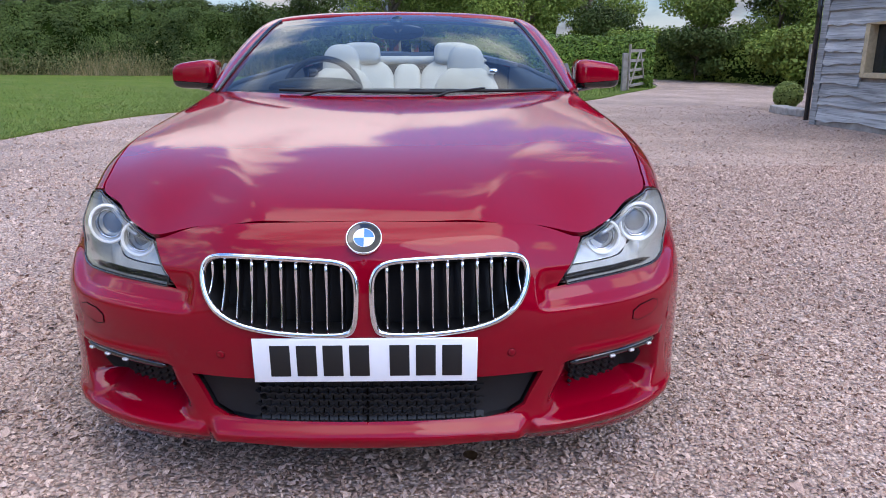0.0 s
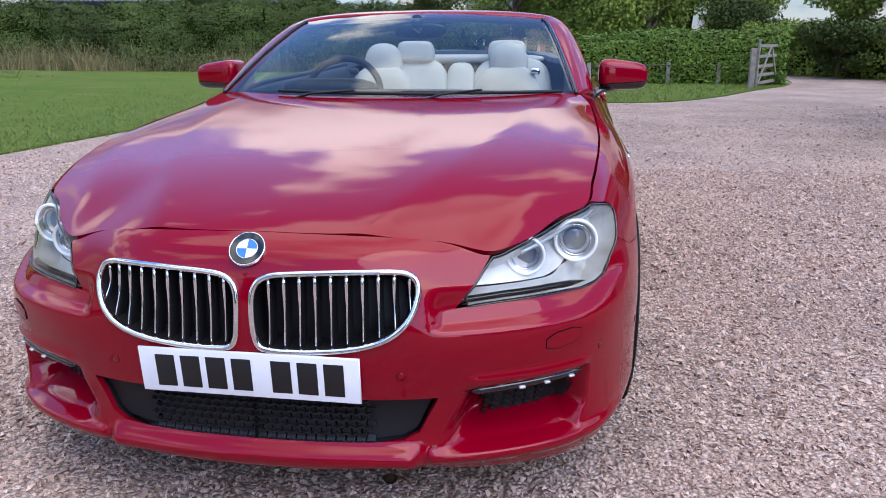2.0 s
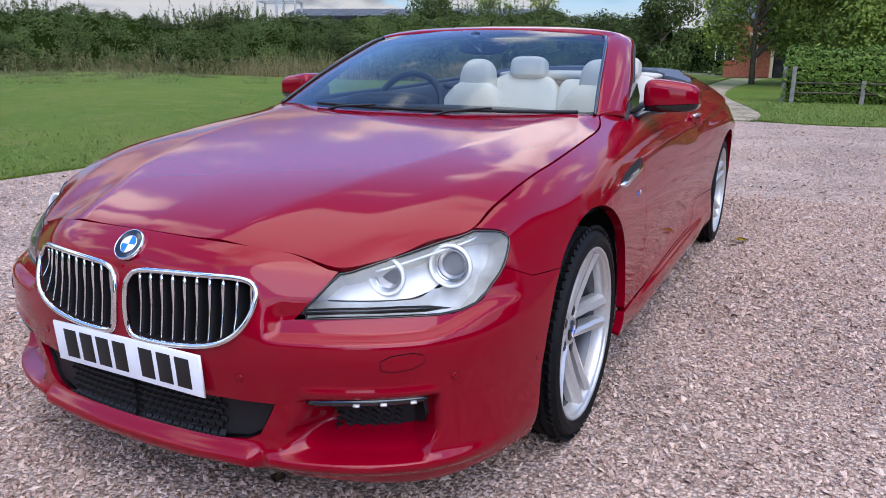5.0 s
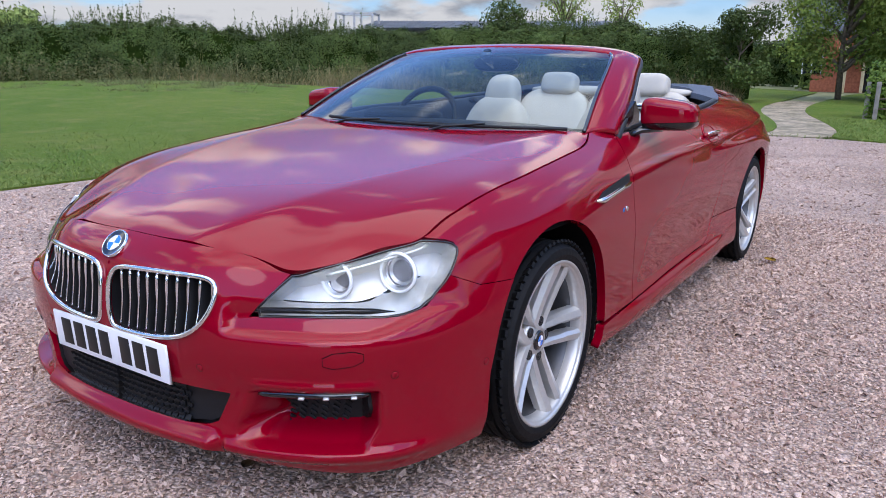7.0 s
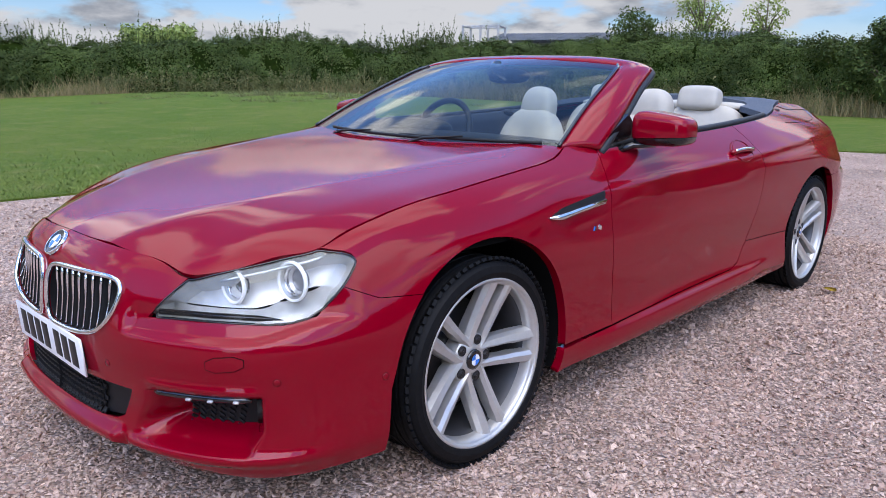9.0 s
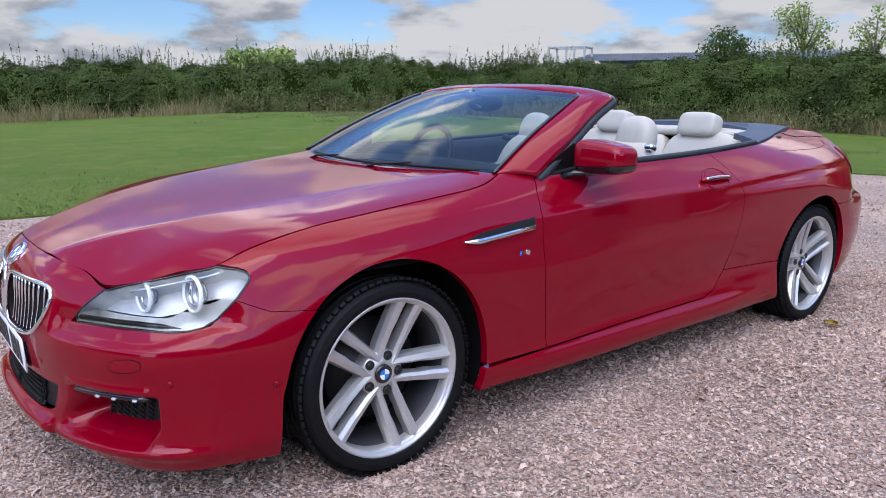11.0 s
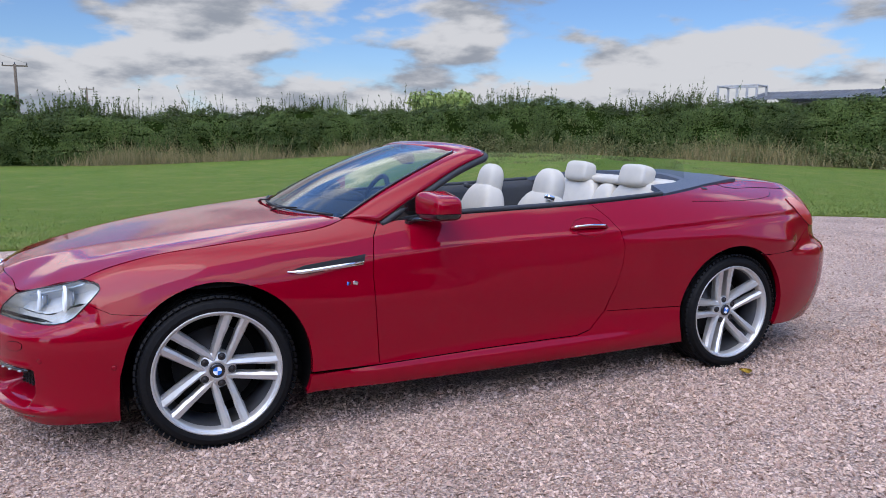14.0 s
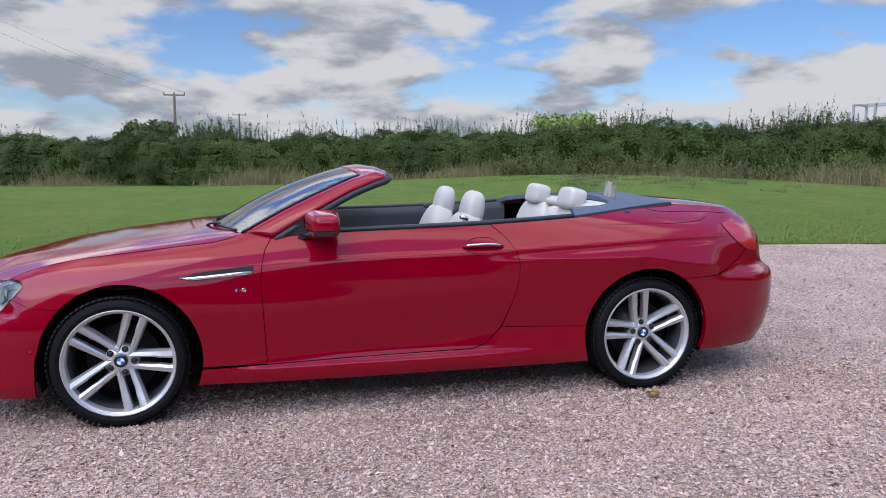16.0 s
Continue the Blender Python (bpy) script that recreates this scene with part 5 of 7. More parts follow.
for sx in (1, -1):
    seat = part("front_seat", bent_block(0.52, 0.20, 0.68, 4, 3, 0.26, -17, (sx * 0.365, 1.84, 0.685)), LEATHER, car, "ivory leather front seat")
    part("headrest", bent_block(0.235, 0.135, 0.25, 3.0, 2.7, 0.12, -12, (sx * 0.365, 1.948, 1.015)), LEATHER, seat)
    part("cushion", bent_block(0.52, 0.52, 0.18, 4, 3, 0, 0, (sx * 0.37, 1.52, 0.46)), LEATHER, seat)
    for b in (1, -1):
        part("bolster", bent_block(0.10, 0.16, 0.44, 3, 2.6, 0, -17, (sx * 0.37 + b * 0.205, 1.79, 0.62)), LEATHER, seat)
    part("belt_outlet", box_bm(0.05, 0.05, 0.03, bevel=0.01, m=pose(sx * 0.52, 1.86, 0.985, -20)), CHROME if sx > 0 else DARKTRIM, seat)
    rs = part("rear_seat", bent_block(0.56, 0.16, 0.50, 4, 3.4, 0.1, -18, (sx * 0.34, 2.60, 0.80)), LEATHER, car, "ivory leather rear seat")
    part("headrest", bent_block(0.255, 0.12, 0.145, 5.0, 4.0, 0.06, -14, (sx * 0.305, 2.632, 1.078)), LEATHER, rs)
    part("shoulder", bent_block(0.34, 0.13, 0.10, 3.2, 2.8, 0.05, 0, (sx * 0.32, 2.70, 1.010)), LEATHER, rs)
    part("cushion", bent_block(0.5, 0.45, 0.16, 4, 3, 0, 0, (sx * 0.33, 2.33, 0.5)), LEATHER, rs)
    inner = [(float(s_y(y)), z) for y, z in ((.8, .5), (2.5, .5))] + [(s, float(ztop(s)) + 0.004) for s in np.linspace(s_y(2.5), s_y(.8), 24)]
    part("door_lining", hang(sheet("door_lining", inner, skin, DARKTRIM, 0.05, gap=0, flange=0.0, offset=-0.075), sx), None, car)
for sx in (1, -1):
    bm = bmesh.new()
    rows = []
    for s in np.linspace(s_y(0.78), s_y(2.5), 30):
        p = skin(np.array([s]), np.array([float(ztop(s)) - 0.004]))[0]
        rows.append([bm.verts.new((sx * (p[0] - dx), p[1], p[2] + dz)) for dx, dz in ((0.004, 0), (0.03, 0.008), (0.075, 0.0), (0.085, -0.05), (0.085, -0.4))])
    for a, b in zip(rows, rows[1:]):
        for k in range(4):
            bm.faces.new((a[k], a[k + 1], b[k + 1], b[k]))
    part("door_top", bm, DARKTRIM, car)
part("rear_shelf", bent_block(1.1, 0.2, 0.06, 5, 3, 0, 0, (0, 2.74, 1.035)), LEATHER, car)
part("seat_divider", bent_block(0.2, 0.14, 0.46, 4, 3.4, 0, -18, (0, 2.60, 0.79)), LEATHER, car)
part("dashboard", bent_block(1.40, 0.52, 0.2, 5, 3, 0, -3, (0, 0.86, 0.845)), DARKTRIM, car)
part("instrument_hood", bent_block(0.42, 0.2, 0.09, 3.5, 2.6, 0, 0, (-0.37, 0.93, 0.945)), DARKTRIM, car)
part("centre_console", bent_block(0.26, 1.3, 0.16, 5, 4, 0, 0, (0, 1.5, 0.55)), DARKTRIM, car)
part("cabin_floor", box_bm(1.5, 2.1, 0.04, (0, 1.7, 0.30), 0.01), DARKTRIM, car)
part("bulkhead", box_bm(1.4, 0.04, 0.7, (0, 2.82, 0.68), 0.01), DARKTRIM, car)
sw = part("steering_wheel", tube([(0.185 * math.cos(a), 0.185 * math.sin(a), 0) for a in np.linspace(0, math.tau, 40, endpoint=False)], 0.016, 8, True), DARKTRIM, car, "black steering wheel")
sw.matrix_world = pose(-0.37, 1.12, 0.90, 66, 0, 0)
part("hub", superball(0.07, 0.06, 0.03), DARKTRIM, sw)
for a in (0, 180, 270):
    part("spoke", tube([(0.05 * math.cos(radians(a)), 0.05 * math.sin(radians(a)), -0.005), (0.178 * math.cos(radians(a)), 0.178 * math.sin(radians(a)), 0)], 0.014, 6, flat=0.5), ALLOY, sw)
im = part("inner_mirror", bent_block(0.25, 0.035, 0.075, 3, 2.6, 0, 8, (0, 1.20, 1.195)), GLOSSBLACK, car, "black inside mirror")
part("stem", tube([(0, 1.18, 1.20), (0, 1.12, 1.225), (0, 1.10, 1.245)], 0.03, 8), GLOSSBLACK, im)
bm = bmesh.new()
rows = []
for w in np.linspace(-1, 1, 25):
    rows.append([bm.verts.new((0.50 * w * (1 - 0.1 * t), 2.93 - 0.09 * w * w + 0.03 * t, 1.05 + 0.135 * t * (1 - 0.25 * abs(w) ** 5))) for t in (0, .35, .7, 1)])
for a, b in zip(rows, rows[1:]):
    for k in range(3):
        bm.faces.new((a[k], a[k + 1], b[k + 1], b[k]))
part("rear_glass", bm, MESHNET, car, "dark see-through wind deflector").visible_shadow = False

# ---- ground ----
def gravel_material():
    """Small stones seen from afar: a random tone for each cell, dark joints, rounded relief."""
    m = bpy.data.materials.new("gravel")
    m.use_nodes = True
    N, L = m.node_tree.nodes, m.node_tree.links
    b = N["Principled BSDF"]
    b.inputs["Roughness"].default_value = 0.88
    tc = N.new("ShaderNodeTexCoord")
    vo = N.new("ShaderNodeTexVoronoi")
    vo.inputs["Scale"].default_value = 78
    L.new(tc.outputs["Object"], vo.inputs["Vector"])
    sepc = N.new("ShaderNodeSeparateColor")
    L.new(vo.outputs["Color"], sepc.inputs[0])
    mix = N.new("ShaderNodeMix")
    mix.data_type = "RGBA"
    mix.inputs["A"].default_value = (0.33, 0.215, 0.168, 1)
    mix.inputs["B"].default_value = (0.66, 0.495, 0.400, 1)
    L.new(sepc.outputs[0], mix.inputs["Factor"])
    joint = N.new("ShaderNodeMapRange")
    L.new(vo.outputs["Distance"], joint.inputs["Value"])
    joint.inputs["From Min"].default_value, joint.inputs["From Max"].default_value = 0.35, 0.75
    joint.inputs["To Min"].default_value, joint.inputs["To Max"].default_value = 1.0, 0.5
    big = N.new("ShaderNodeTexNoise")
    big.inputs["Scale"].default_value, big.inputs["Detail"].default_value = 0.9, 9
    L.new(tc.outputs["Object"], big.inputs["Vector"])
    tone = N.new("ShaderNodeMapRange")
    L.new(big.outputs[0], tone.inputs["Value"])
    tone.inputs["From Min"].default_value, tone.inputs["From Max"].default_value = 0.36, 0.64
    tone.inputs["To Min"].default_value, tone.inputs["To Max"].default_value = 0.72, 1.06
    k = N.new("ShaderNodeMath")
    k.operation = "MULTIPLY"
    L.new(joint.outputs[0], k.inputs[0])
    L.new(tone.outputs[0], k.inputs[1])
    mul = N.new("ShaderNodeVectorMath")
    mul.operation = "SCALE"
    L.new(mix.outputs["Result"], mul.inputs[0])
    L.new(k.outputs[0], mul.inputs["Scale"])
    L.new(mul.outputs[0], b.inputs["Base Color"])
    bn = N.new("ShaderNodeBump")
    bn.invert = True
    bn.inputs["Strength"].default_value, bn.inputs["Distance"].default_value = 0.9, 0.012
    L.new(vo.outputs["Distance"], bn.inputs["Height"])
    L.new(bn.outputs[0], b.inputs["Normal"])
    return m


def board_material():
    """Silvery weathered oak: long grain, dark weather streaks, and a tone of its own for each board."""
    m = bpy.data.materials.new("weathered_boards")
    m.use_nodes = True
    N, L = m.node_tree.nodes, m.node_tree.links
    b = N["Principled BSDF"]
    b.inputs["Roughness"].default_value = 0.9
    b.inputs["Specular IOR Level"].default_value = 0.2
    tc = N.new("ShaderNodeTexCoord")
    col = None
    for size, detail, lo, hi, c, amount in (((1.4, 30, 30), 6, .42, .66, (0.50, 0.495, 0.48), 0.8), ((2.2, 70, 70), 4, .50, .68, (0.15, 0.145, 0.14), 0.75), ((0.9, 5, 7), 5, .52, .70, (0.19, 0.187, 0.18), 0.8)):
        mp = N.new("ShaderNodeMapping")
        mp.inputs["Scale"].default_value = size
        L.new(tc.outputs["Object"], mp.inputs["Vector"])
        n = N.new("ShaderNodeTexNoise")
        n.inputs["Scale"].default_value, n.inputs["Detail"].default_value = 1.0, detail
        L.new(mp.outputs[0], n.inputs["Vector"])
        r = N.new("ShaderNodeMapRange")
        r.inputs["From Min"].default_value, r.inputs["From Max"].default_value, r.inputs["To Max"].default_value = lo, hi, amount
        L.new(n.outputs[0], r.inputs["Value"])
        x = N.new("ShaderNodeMix")
        x.data_type = "RGBA"
        L.new(r.outputs[0], x.inputs["Factor"])
        if col is None:
            x.inputs["A"].default_value = (0.33, 0.327, 0.32, 1)
        else:
            L.new(col, x.inputs["A"])
        x.inputs["B"].default_value = (*c, 1)
        col = x.outputs["Result"]
    info = N.new("ShaderNodeObjectInfo")
    tone = N.new("ShaderNodeMapRange")
    tone.inputs["To Min"].default_value, tone.inputs["To Max"].default_value = 0.72, 1.25
    L.new(info.outputs["Random"], tone.inputs["Value"])
    mul = N.new("ShaderNodeVectorMath")
    mul.operation = "SCALE"
    L.new(col, mul.inputs[0])
    L.new(tone.outputs[0], mul.inputs["Scale"])
    L.new(mul.outputs[0], b.inputs["Base Color"])
    bn = N.new("ShaderNodeBump")
    bn.inputs["Strength"].default_value, bn.inputs["Distance"].default_value = 0.7, 0.01
    L.new(n.outputs[0], bn.inputs["Height"])
    L.new(bn.outputs[0], b.inputs["Normal"])
    return m


def lawn_material():
    """Mown grass: blade grain, tufts, worn straw patches and broad changes of green."""
    m = bpy.data.materials.new("lawn")
    m.use_nodes = True
    N, L = m.node_tree.nodes, m.node_tree.links
    b = N["Principled BSDF"]
    b.inputs["Roughness"].default_value = 0.95
    b.inputs["Specular IOR Level"].default_value = 0.15
    tc = N.new("ShaderNodeTexCoord")
    col = None
    for scale, lo, hi, a, c, amount in ((0.35, .35, .65, (0.072, 0.132, 0.012), (0.115, 0.155, 0.022), 1.0), (1.7, .50, .72, None, (0.175, 0.175, 0.05), 0.75),
                                        (6.5, .52, .70, None, (0.052, 0.105, 0.010), 0.6), (38.0, .50, .66, None, (0.180, 0.205, 0.05), 0.6), (70.0, .54, .66, None, (0.030, 0.062, 0.008), 0.7)):
        n = N.new("ShaderNodeTexNoise")
        n.inputs["Scale"].default_value, n.inputs["Detail"].default_value, n.inputs["Roughness"].default_value = scale, 4, 0.6
        L.new(tc.outputs["Object"], n.inputs["Vector"])
        r = N.new("ShaderNodeMapRange")
        r.inputs["From Min"].default_value, r.inputs["From Max"].default_value, r.inputs["To Max"].default_value = lo, hi, amount
        L.new(n.outputs[0], r.inputs["Value"])
        x = N.new("ShaderNodeMix")
        x.data_type = "RGBA"
        L.new(r.outputs[0], x.inputs["Factor"])
        if col is None:
            x.inputs["A"].default_value = (*a, 1)
        else:
            L.new(col, x.inputs["A"])
        x.inputs["B"].default_value = (*c, 1)
        col = x.outputs["Result"]
    L.new(col, b.inputs["Base Color"])
    bn = N.new("ShaderNodeBump")
    bn.inputs["Strength"].default_value, bn.inputs["Distance"].default_value = 1.0, 0.03
    L.new(n.outputs[0], bn.inputs["Height"])
    L.new(bn.outputs[0], b.inputs["Normal"])
    return m


GRAVEL = gravel_material()
STONES = material("gravel_stones", (0.63, 0.465, 0.375), 0.85, vary=0.22, scale=260, island=1.0, second=(0.30, 0.188, 0.146))
LAWN = lawn_material()
BLADES = material("grass_blades", (0.085, 0.145, 0.016), 0.7, island=1.0, second=(0.165, 0.195, 0.042), vary=0.15, scale=3)
FIELD = material("far_field", (0.16, 0.18, 0.07), 0.95, vary=0.2, scale=0.05, second=(0.28, 0.24, 0.13), second_scale=0.02, second_amount=0.7)
PATHSTONE = material("path_earth", (0.33, 0.26, 0.18), 0.9, vary=0.45, scale=9, bump=0.8, bump_scale=30, second=(0.11, 0.10, 0.055), second_scale=1.8, second_amount=0.9)
HEDGE = material("hedge_leaves", (0.030, 0.054, 0.009), 0.6, spec=0.2, island=1.0, second=(0.075, 0.100, 0.024), vary=0.45, scale=0.5)
# near-black green that stands in for the shade between the leaves
HEDGESHADE = material("hedge_inner_shade", (0.012, 0.020, 0.004), 1.0, spec=0.0, vary=0.4, scale=4)
LAUREL = material("laurel_leaves", (0.042, 0.092, 0.009), 0.5, spec=0.22, island=1.0, second=(0.130, 0.190, 0.026), vary=0.15, scale=1.2)
TREELEAF = material("tree_leaves", (0.080, 0.130, 0.018), 0.6, spec=0.18, island=1.0, second=(0.235, 0.285, 0.058), vary=0.3, scale=0.5)
PALELEAF = material("pale_leaves", (0.15, 0.21, 0.045), 0.6, spec=0.2, island=1.0, second=(0.24, 0.28, 0.09))
DRY = material("dry_grass", (0.36, 0.27, 0.13), 0.85, island=1.0, second=(0.10, 0.11, 0.035))
WEED = material("weed_leaves", (0.06, 0.085, 0.02), 0.8, island=1.0, second=(0.17, 0.155, 0.06))
BARK = material("bark", (0.11, 0.085, 0.06), 0.9, vary=0.35, scale=12, bump=0.8, bump_scale=30)
BOARD = board_material()
OLDWOOD = material("gate_wood", (0.20, 0.18, 0.155), 0.85, vary=0.25, scale=9, bump=0.4, bump_scale=50)
DARKTIMBER = material("dark_timber", (0.075, 0.070, 0.064), 0.85, vary=0.3, scale=3, bump=0.3, bump_scale=30)
FRAMEWOOD = material("pale_frame", (0.45, 0.36, 0.22), 0.6, vary=0.15, scale=20)
BRICK = material("orange_brick", (0.34, 0.11, 0.055), 0.85, vary=0.3, scale=8, second=(0.30, 0.09, 0.05), second_scale=2)
ROOFSHEET = material("roof_sheet", (0.17, 0.18, 0.20), 0.75, vary=0.2, scale=2, second=(0.24, 0.25, 0.27), second_scale=0.6)
METALGREY = material("galvanised", (0.36, 0.35, 0.34), 0.6, 0.4, vary=0.15, scale=6)
STONEKERB = material("kerb_stone", (0.33, 0.30, 0.27), 0.9, vary=0.3, scale=10, bump=0.5)
PANE = material("dark_pane", (0.015, 0.018, 0.02), 0.08, coat=0.5)
YELLOW = material("fallen_leaf", (0.55, 0.36, 0.04), 0.7, vary=0.2, scale=60)
BROWNLEAF = material("dry_leaf", (0.16, 0.09, 0.045), 0.8, vary=0.2, scale=60)

rng = np.random.default_rng(7)


def lawn_h(x, y):
    """Height of the ground: flat drive, lawn with a low mound towards the hedge."""
    d = np.hypot((x + 19.0) / 9.5, (y - 13.5) / 8.0)
    rise = 0.012 * np.clip(-x - 5.2, 0, 30) * step(-3.0, 12.0, y)
    return 0.42 * np.exp(-d * d) * step(-5.6, -9.0, x) + rise * step(-5.4, -7.0, x)


def grid_ground(name, xs, ys, mat):
    X, Y = np.meshgrid(xs, ys)
    Z = lawn_h(X, Y)
    n, m = X.shape
    idx = np.arange(n * m).reshape(n, m)
    f = np.stack([idx[:-1, :-1], idx[:-1, 1:], idx[1:, 1:], idx[1:, :-1]], -1).reshape(-1, 4)
    return mesh_np(name, np.stack([X, Y, Z], -1).reshape(-1, 3), f, mat, True)


far = np.concatenate([[-1500, -600, -250, -120, -80], np.arange(-60, 61, 2.0), [80, 120, 250, 600, 1500]])
gme = grid_ground("ground", far, far, FIELD)
for v in gme.vertices:
    v.co.z -= 0.03
tagged(part("ground", gme, None), "rough green and straw-coloured fields reaching the horizon", "ground", kind="structure")

DRIVE = rounded([(-5.15, -40), (-5.2, -12), (-5.5, -2.4), (-5.45, 0.5), (-5.4, 4), (-5.2, 7.5), (-4.95, 9.8), (-4.2, 11.2), (-2.6, 12.0), (-0.9, 12.65), (0.3, 12.8), (1.4, 12.4), (2.7, 12.6), (4.0, 14.2), (5.0, 16.2), (7.1, 19.5), (7.7, 24.5), (8.6, 26), (10.2, 22), (10.5, 17.5), (11.5, 16), (30, 15), (30, -40)], 2)


def flat_map(h):
    return lambda x, y: np.stack([x, y, lawn_h(x, y) + h], -1)


tagged(part("drive", sheet("drive", DRIVE, lambda x, y: np.stack([x, y, 0 * x + 0.0], -1), GRAVEL, 1.2, gap=0, flange=0.03), None), "pinkish gravel drive with small loose stones", "drive", kind="structure")
LAWN_L = rounded([(-5.13, -40), (-5.18, -12), (-5.48, -2.4), (-5.43, 0.5), (-5.38, 4), (-5.18, 7.5), (-4.93, 9.8), (-4.18, 11.22), (-2.58, 12.02), (-0.9, 12.67), (-0.75, 14.2), (-1.3, 17), (-2.4, 21), (-3.0, 25), (-3.2, 30), (-4, 52), (-40, 52), (-40, -40)], 2)
LAWN_R = rounded([(0.28, 12.82), (1.4, 12.42), (2.7, 12.62), (3.98, 14.22), (4.98, 16.22), (6.7, 18.9), (6.9, 20.2), (0.3, 22), (8, 30), (8, 47), (-1.9, 47), (-1.9, 30), (-1.7, 25), (-1.2, 21), (-0.2, 17), (0.35, 14.3)], 2)
PATHWAY = rounded([(-0.9, 12.65), (0.3, 12.8), (0.35, 14.3), (-0.2, 17), (-1.2, 21), (-1.7, 25), (-1.9, 30), (-3.2, 30), (-3.0, 25), (-2.4, 21), (-1.3, 17), (-0.75, 14.2)], 1)
tagged(part("lawn", sheet("lawn", LAWN_L, flat_map(0.02), LAWN, 0.8, gap=0, flange=0.03), None), "mown green lawn with a low mound", "lawn", kind="structure")
tagged(part("side_lawn", sheet("side_lawn", LAWN_R, flat_map(0.02), LAWN, 0.6, gap=0, flange=0.03), None), "mown green lawn before the clipped hedge", "lawn", kind="structure")
tagged(part("footpath", sheet("footpath", PATHWAY, flat_map(0.012), PATHSTONE, 0.5, gap=0, flange=0.02), None), "worn pale earth and stone footpath", "path", kind="structure")


def stones(count, box, size, zjit, seed):
    """Loose stones: the upper halves of squashed irregular octahedra, bedded in the ground."""
    r = np.random.default_rng(seed)
    x0, x1, y0, y1 = box
    c = np.stack([r.uniform(x0, x1, count), r.uniform(y0, y1, count), r.uniform(0.0, zjit, count)], 1)
    base = np.array([(1, 0, 0), (-1, 0, 0), (0, 1, 0), (0, -1, 0), (0, 0, 1), (0, 0, -1)], float)
    v = base[None] * r.uniform(0.55, 1.25, (count, 6, 1)) + r.normal(0, 0.18, (count, 6, 3))
    s = size * np.exp(r.normal(0, 0.32, count))
    v *= s[:, None, None] * np.array([1.15, 0.85, 0.55])
    q = r.normal(size=(count, 4))
    q[:, 1:3] *= 0.35
    q /= np.linalg.norm(q, axis=1, keepdims=True)
    w, x, y, z = q.T
    R = np.stack([1 - 2 * (y * y + z * z), 2 * (x * y - z * w), 2 * (x * z + y * w), 2 * (x * y + z * w), 1 - 2 * (x * x + z * z), 2 * (y * z - x * w), 2 * (x * z - y * w), 2 * (y * z + x * w), 1 - 2 * (x * x + y * y)], -1).reshape(-1, 3, 3)
    v = np.einsum("nij,nkj->nki", R, v) + c[:, None]
    f0 = np.array([(0, 2, 4), (2, 1, 4), (1, 3, 4), (3, 0, 4)])
    f = (f0[None] + 5 * np.arange(count)[:, None, None]).reshape(-1, 3)
    return v[:, :5].reshape(-1, 3), f


sets = [stones(76000, (-1.9, 3.6, -1.9, 1.0), 0.0069, 0.007, 1), stones(62000, (0.6, 4.8, 1.0, 4.6), 0.0078, 0.007, 2), stones(9000, (-2.6, 5.5, -2.4, 5.5), 0.0105, 0.005, 3), stones(30000, (-5.3, 6.0, 3.5, 8.5), 0.0095, 0.005, 4), stones(16000, (-5.4, 6.5, 7.0, 12.3), 0.0105, 0.004, 5), stones(20000, (-5.3, -0.9, -3.5, 4.5), 0.0115, 0.005, 6)]
vs, fs, n = [], [], 0
for v, f in sets:
    vs.append(v)
    fs.append(f + n)
    n += len(v)
tagged(part("gravel_stones", mesh_np("gravel_stones", np.concatenate(vs), np.concatenate(fs), STONES), None), "loose pink and grey gravel stones on the drive", "gravel", kind="stuff")


def leaf_cards(P, N, size, r, aspect=0.55, droop=0.5):
    """Small folded leaves at P, facing roughly along N: two triangles each."""
    n = len(P)
    d = N + r.normal(0, droop, (n, 3))
    d /= np.linalg.norm(d, axis=1, keepdims=True)
    a = r.normal(size=(n, 3))
    u = np.cross(d, a)
    u /= np.linalg.norm(u, axis=1, keepdims=True)
    w = np.cross(d, u)
    s = size * np.exp(r.normal(0, 0.3, (n, 1)))
    v = np.stack([P - u * s, P - w * s * aspect + d * s * 0.15, P + u * s, P + w * s * aspect + d * s * 0.15], 1).reshape(-1, 3)
    i = 4 * np.arange(n)
    f = np.concatenate([np.stack([i, i + 1, i + 2], 1), np.stack([i, i + 2, i + 3], 1)])
    return v, f


def blades(P, h, w, r, lean=0.35, hvar=0.3):
    """Upright grass blades: one bent triangle pair each."""
    n = len(P)
    a = r.uniform(0, math.tau, n)
    side = np.stack([np.cos(a), np.sin(a), 0 * a], 1) * w
    H = h * np.exp(r.normal(0, hvar, n))
    tip = P + np.stack([r.normal(0, lean, n) * H, r.normal(0, lean, n) * H, H], 1)
    v = np.stack([P - side, P + side, tip], 1).reshape(-1, 3)
    i = 3 * np.arange(n)
    return v, np.stack([i, i + 1, i + 2], 1)


# lawn blades, denser where the camera passes nearest
pts = np.stack([-4.4 - rng.exponential(1.5, 80000), rng.uniform(-14, 18, 80000)], 1)
pts = pts[inside(np.array(LAWN_L), pts)]
P = np.stack([pts[:, 0], pts[:, 1], lawn_h(pts[:, 0], pts[:, 1]) + 0.015], 1)
v, f = blades(P, 0.030, 0.007, rng, 1.0, 0.4)
pts = np.stack([rng.uniform(-2, 5.5, 14000), rng.uniform(12.3, 19, 14000)], 1)
pts = pts[inside(np.array(LAWN_R), pts)]
v2, f2 = blades(np.stack([pts[:, 0], pts[:, 1], 0 * pts[:, 0] + 0.015], 1), 0.04, 0.01, rng, 0.6)
e = resample(DRIVE, 0.02)
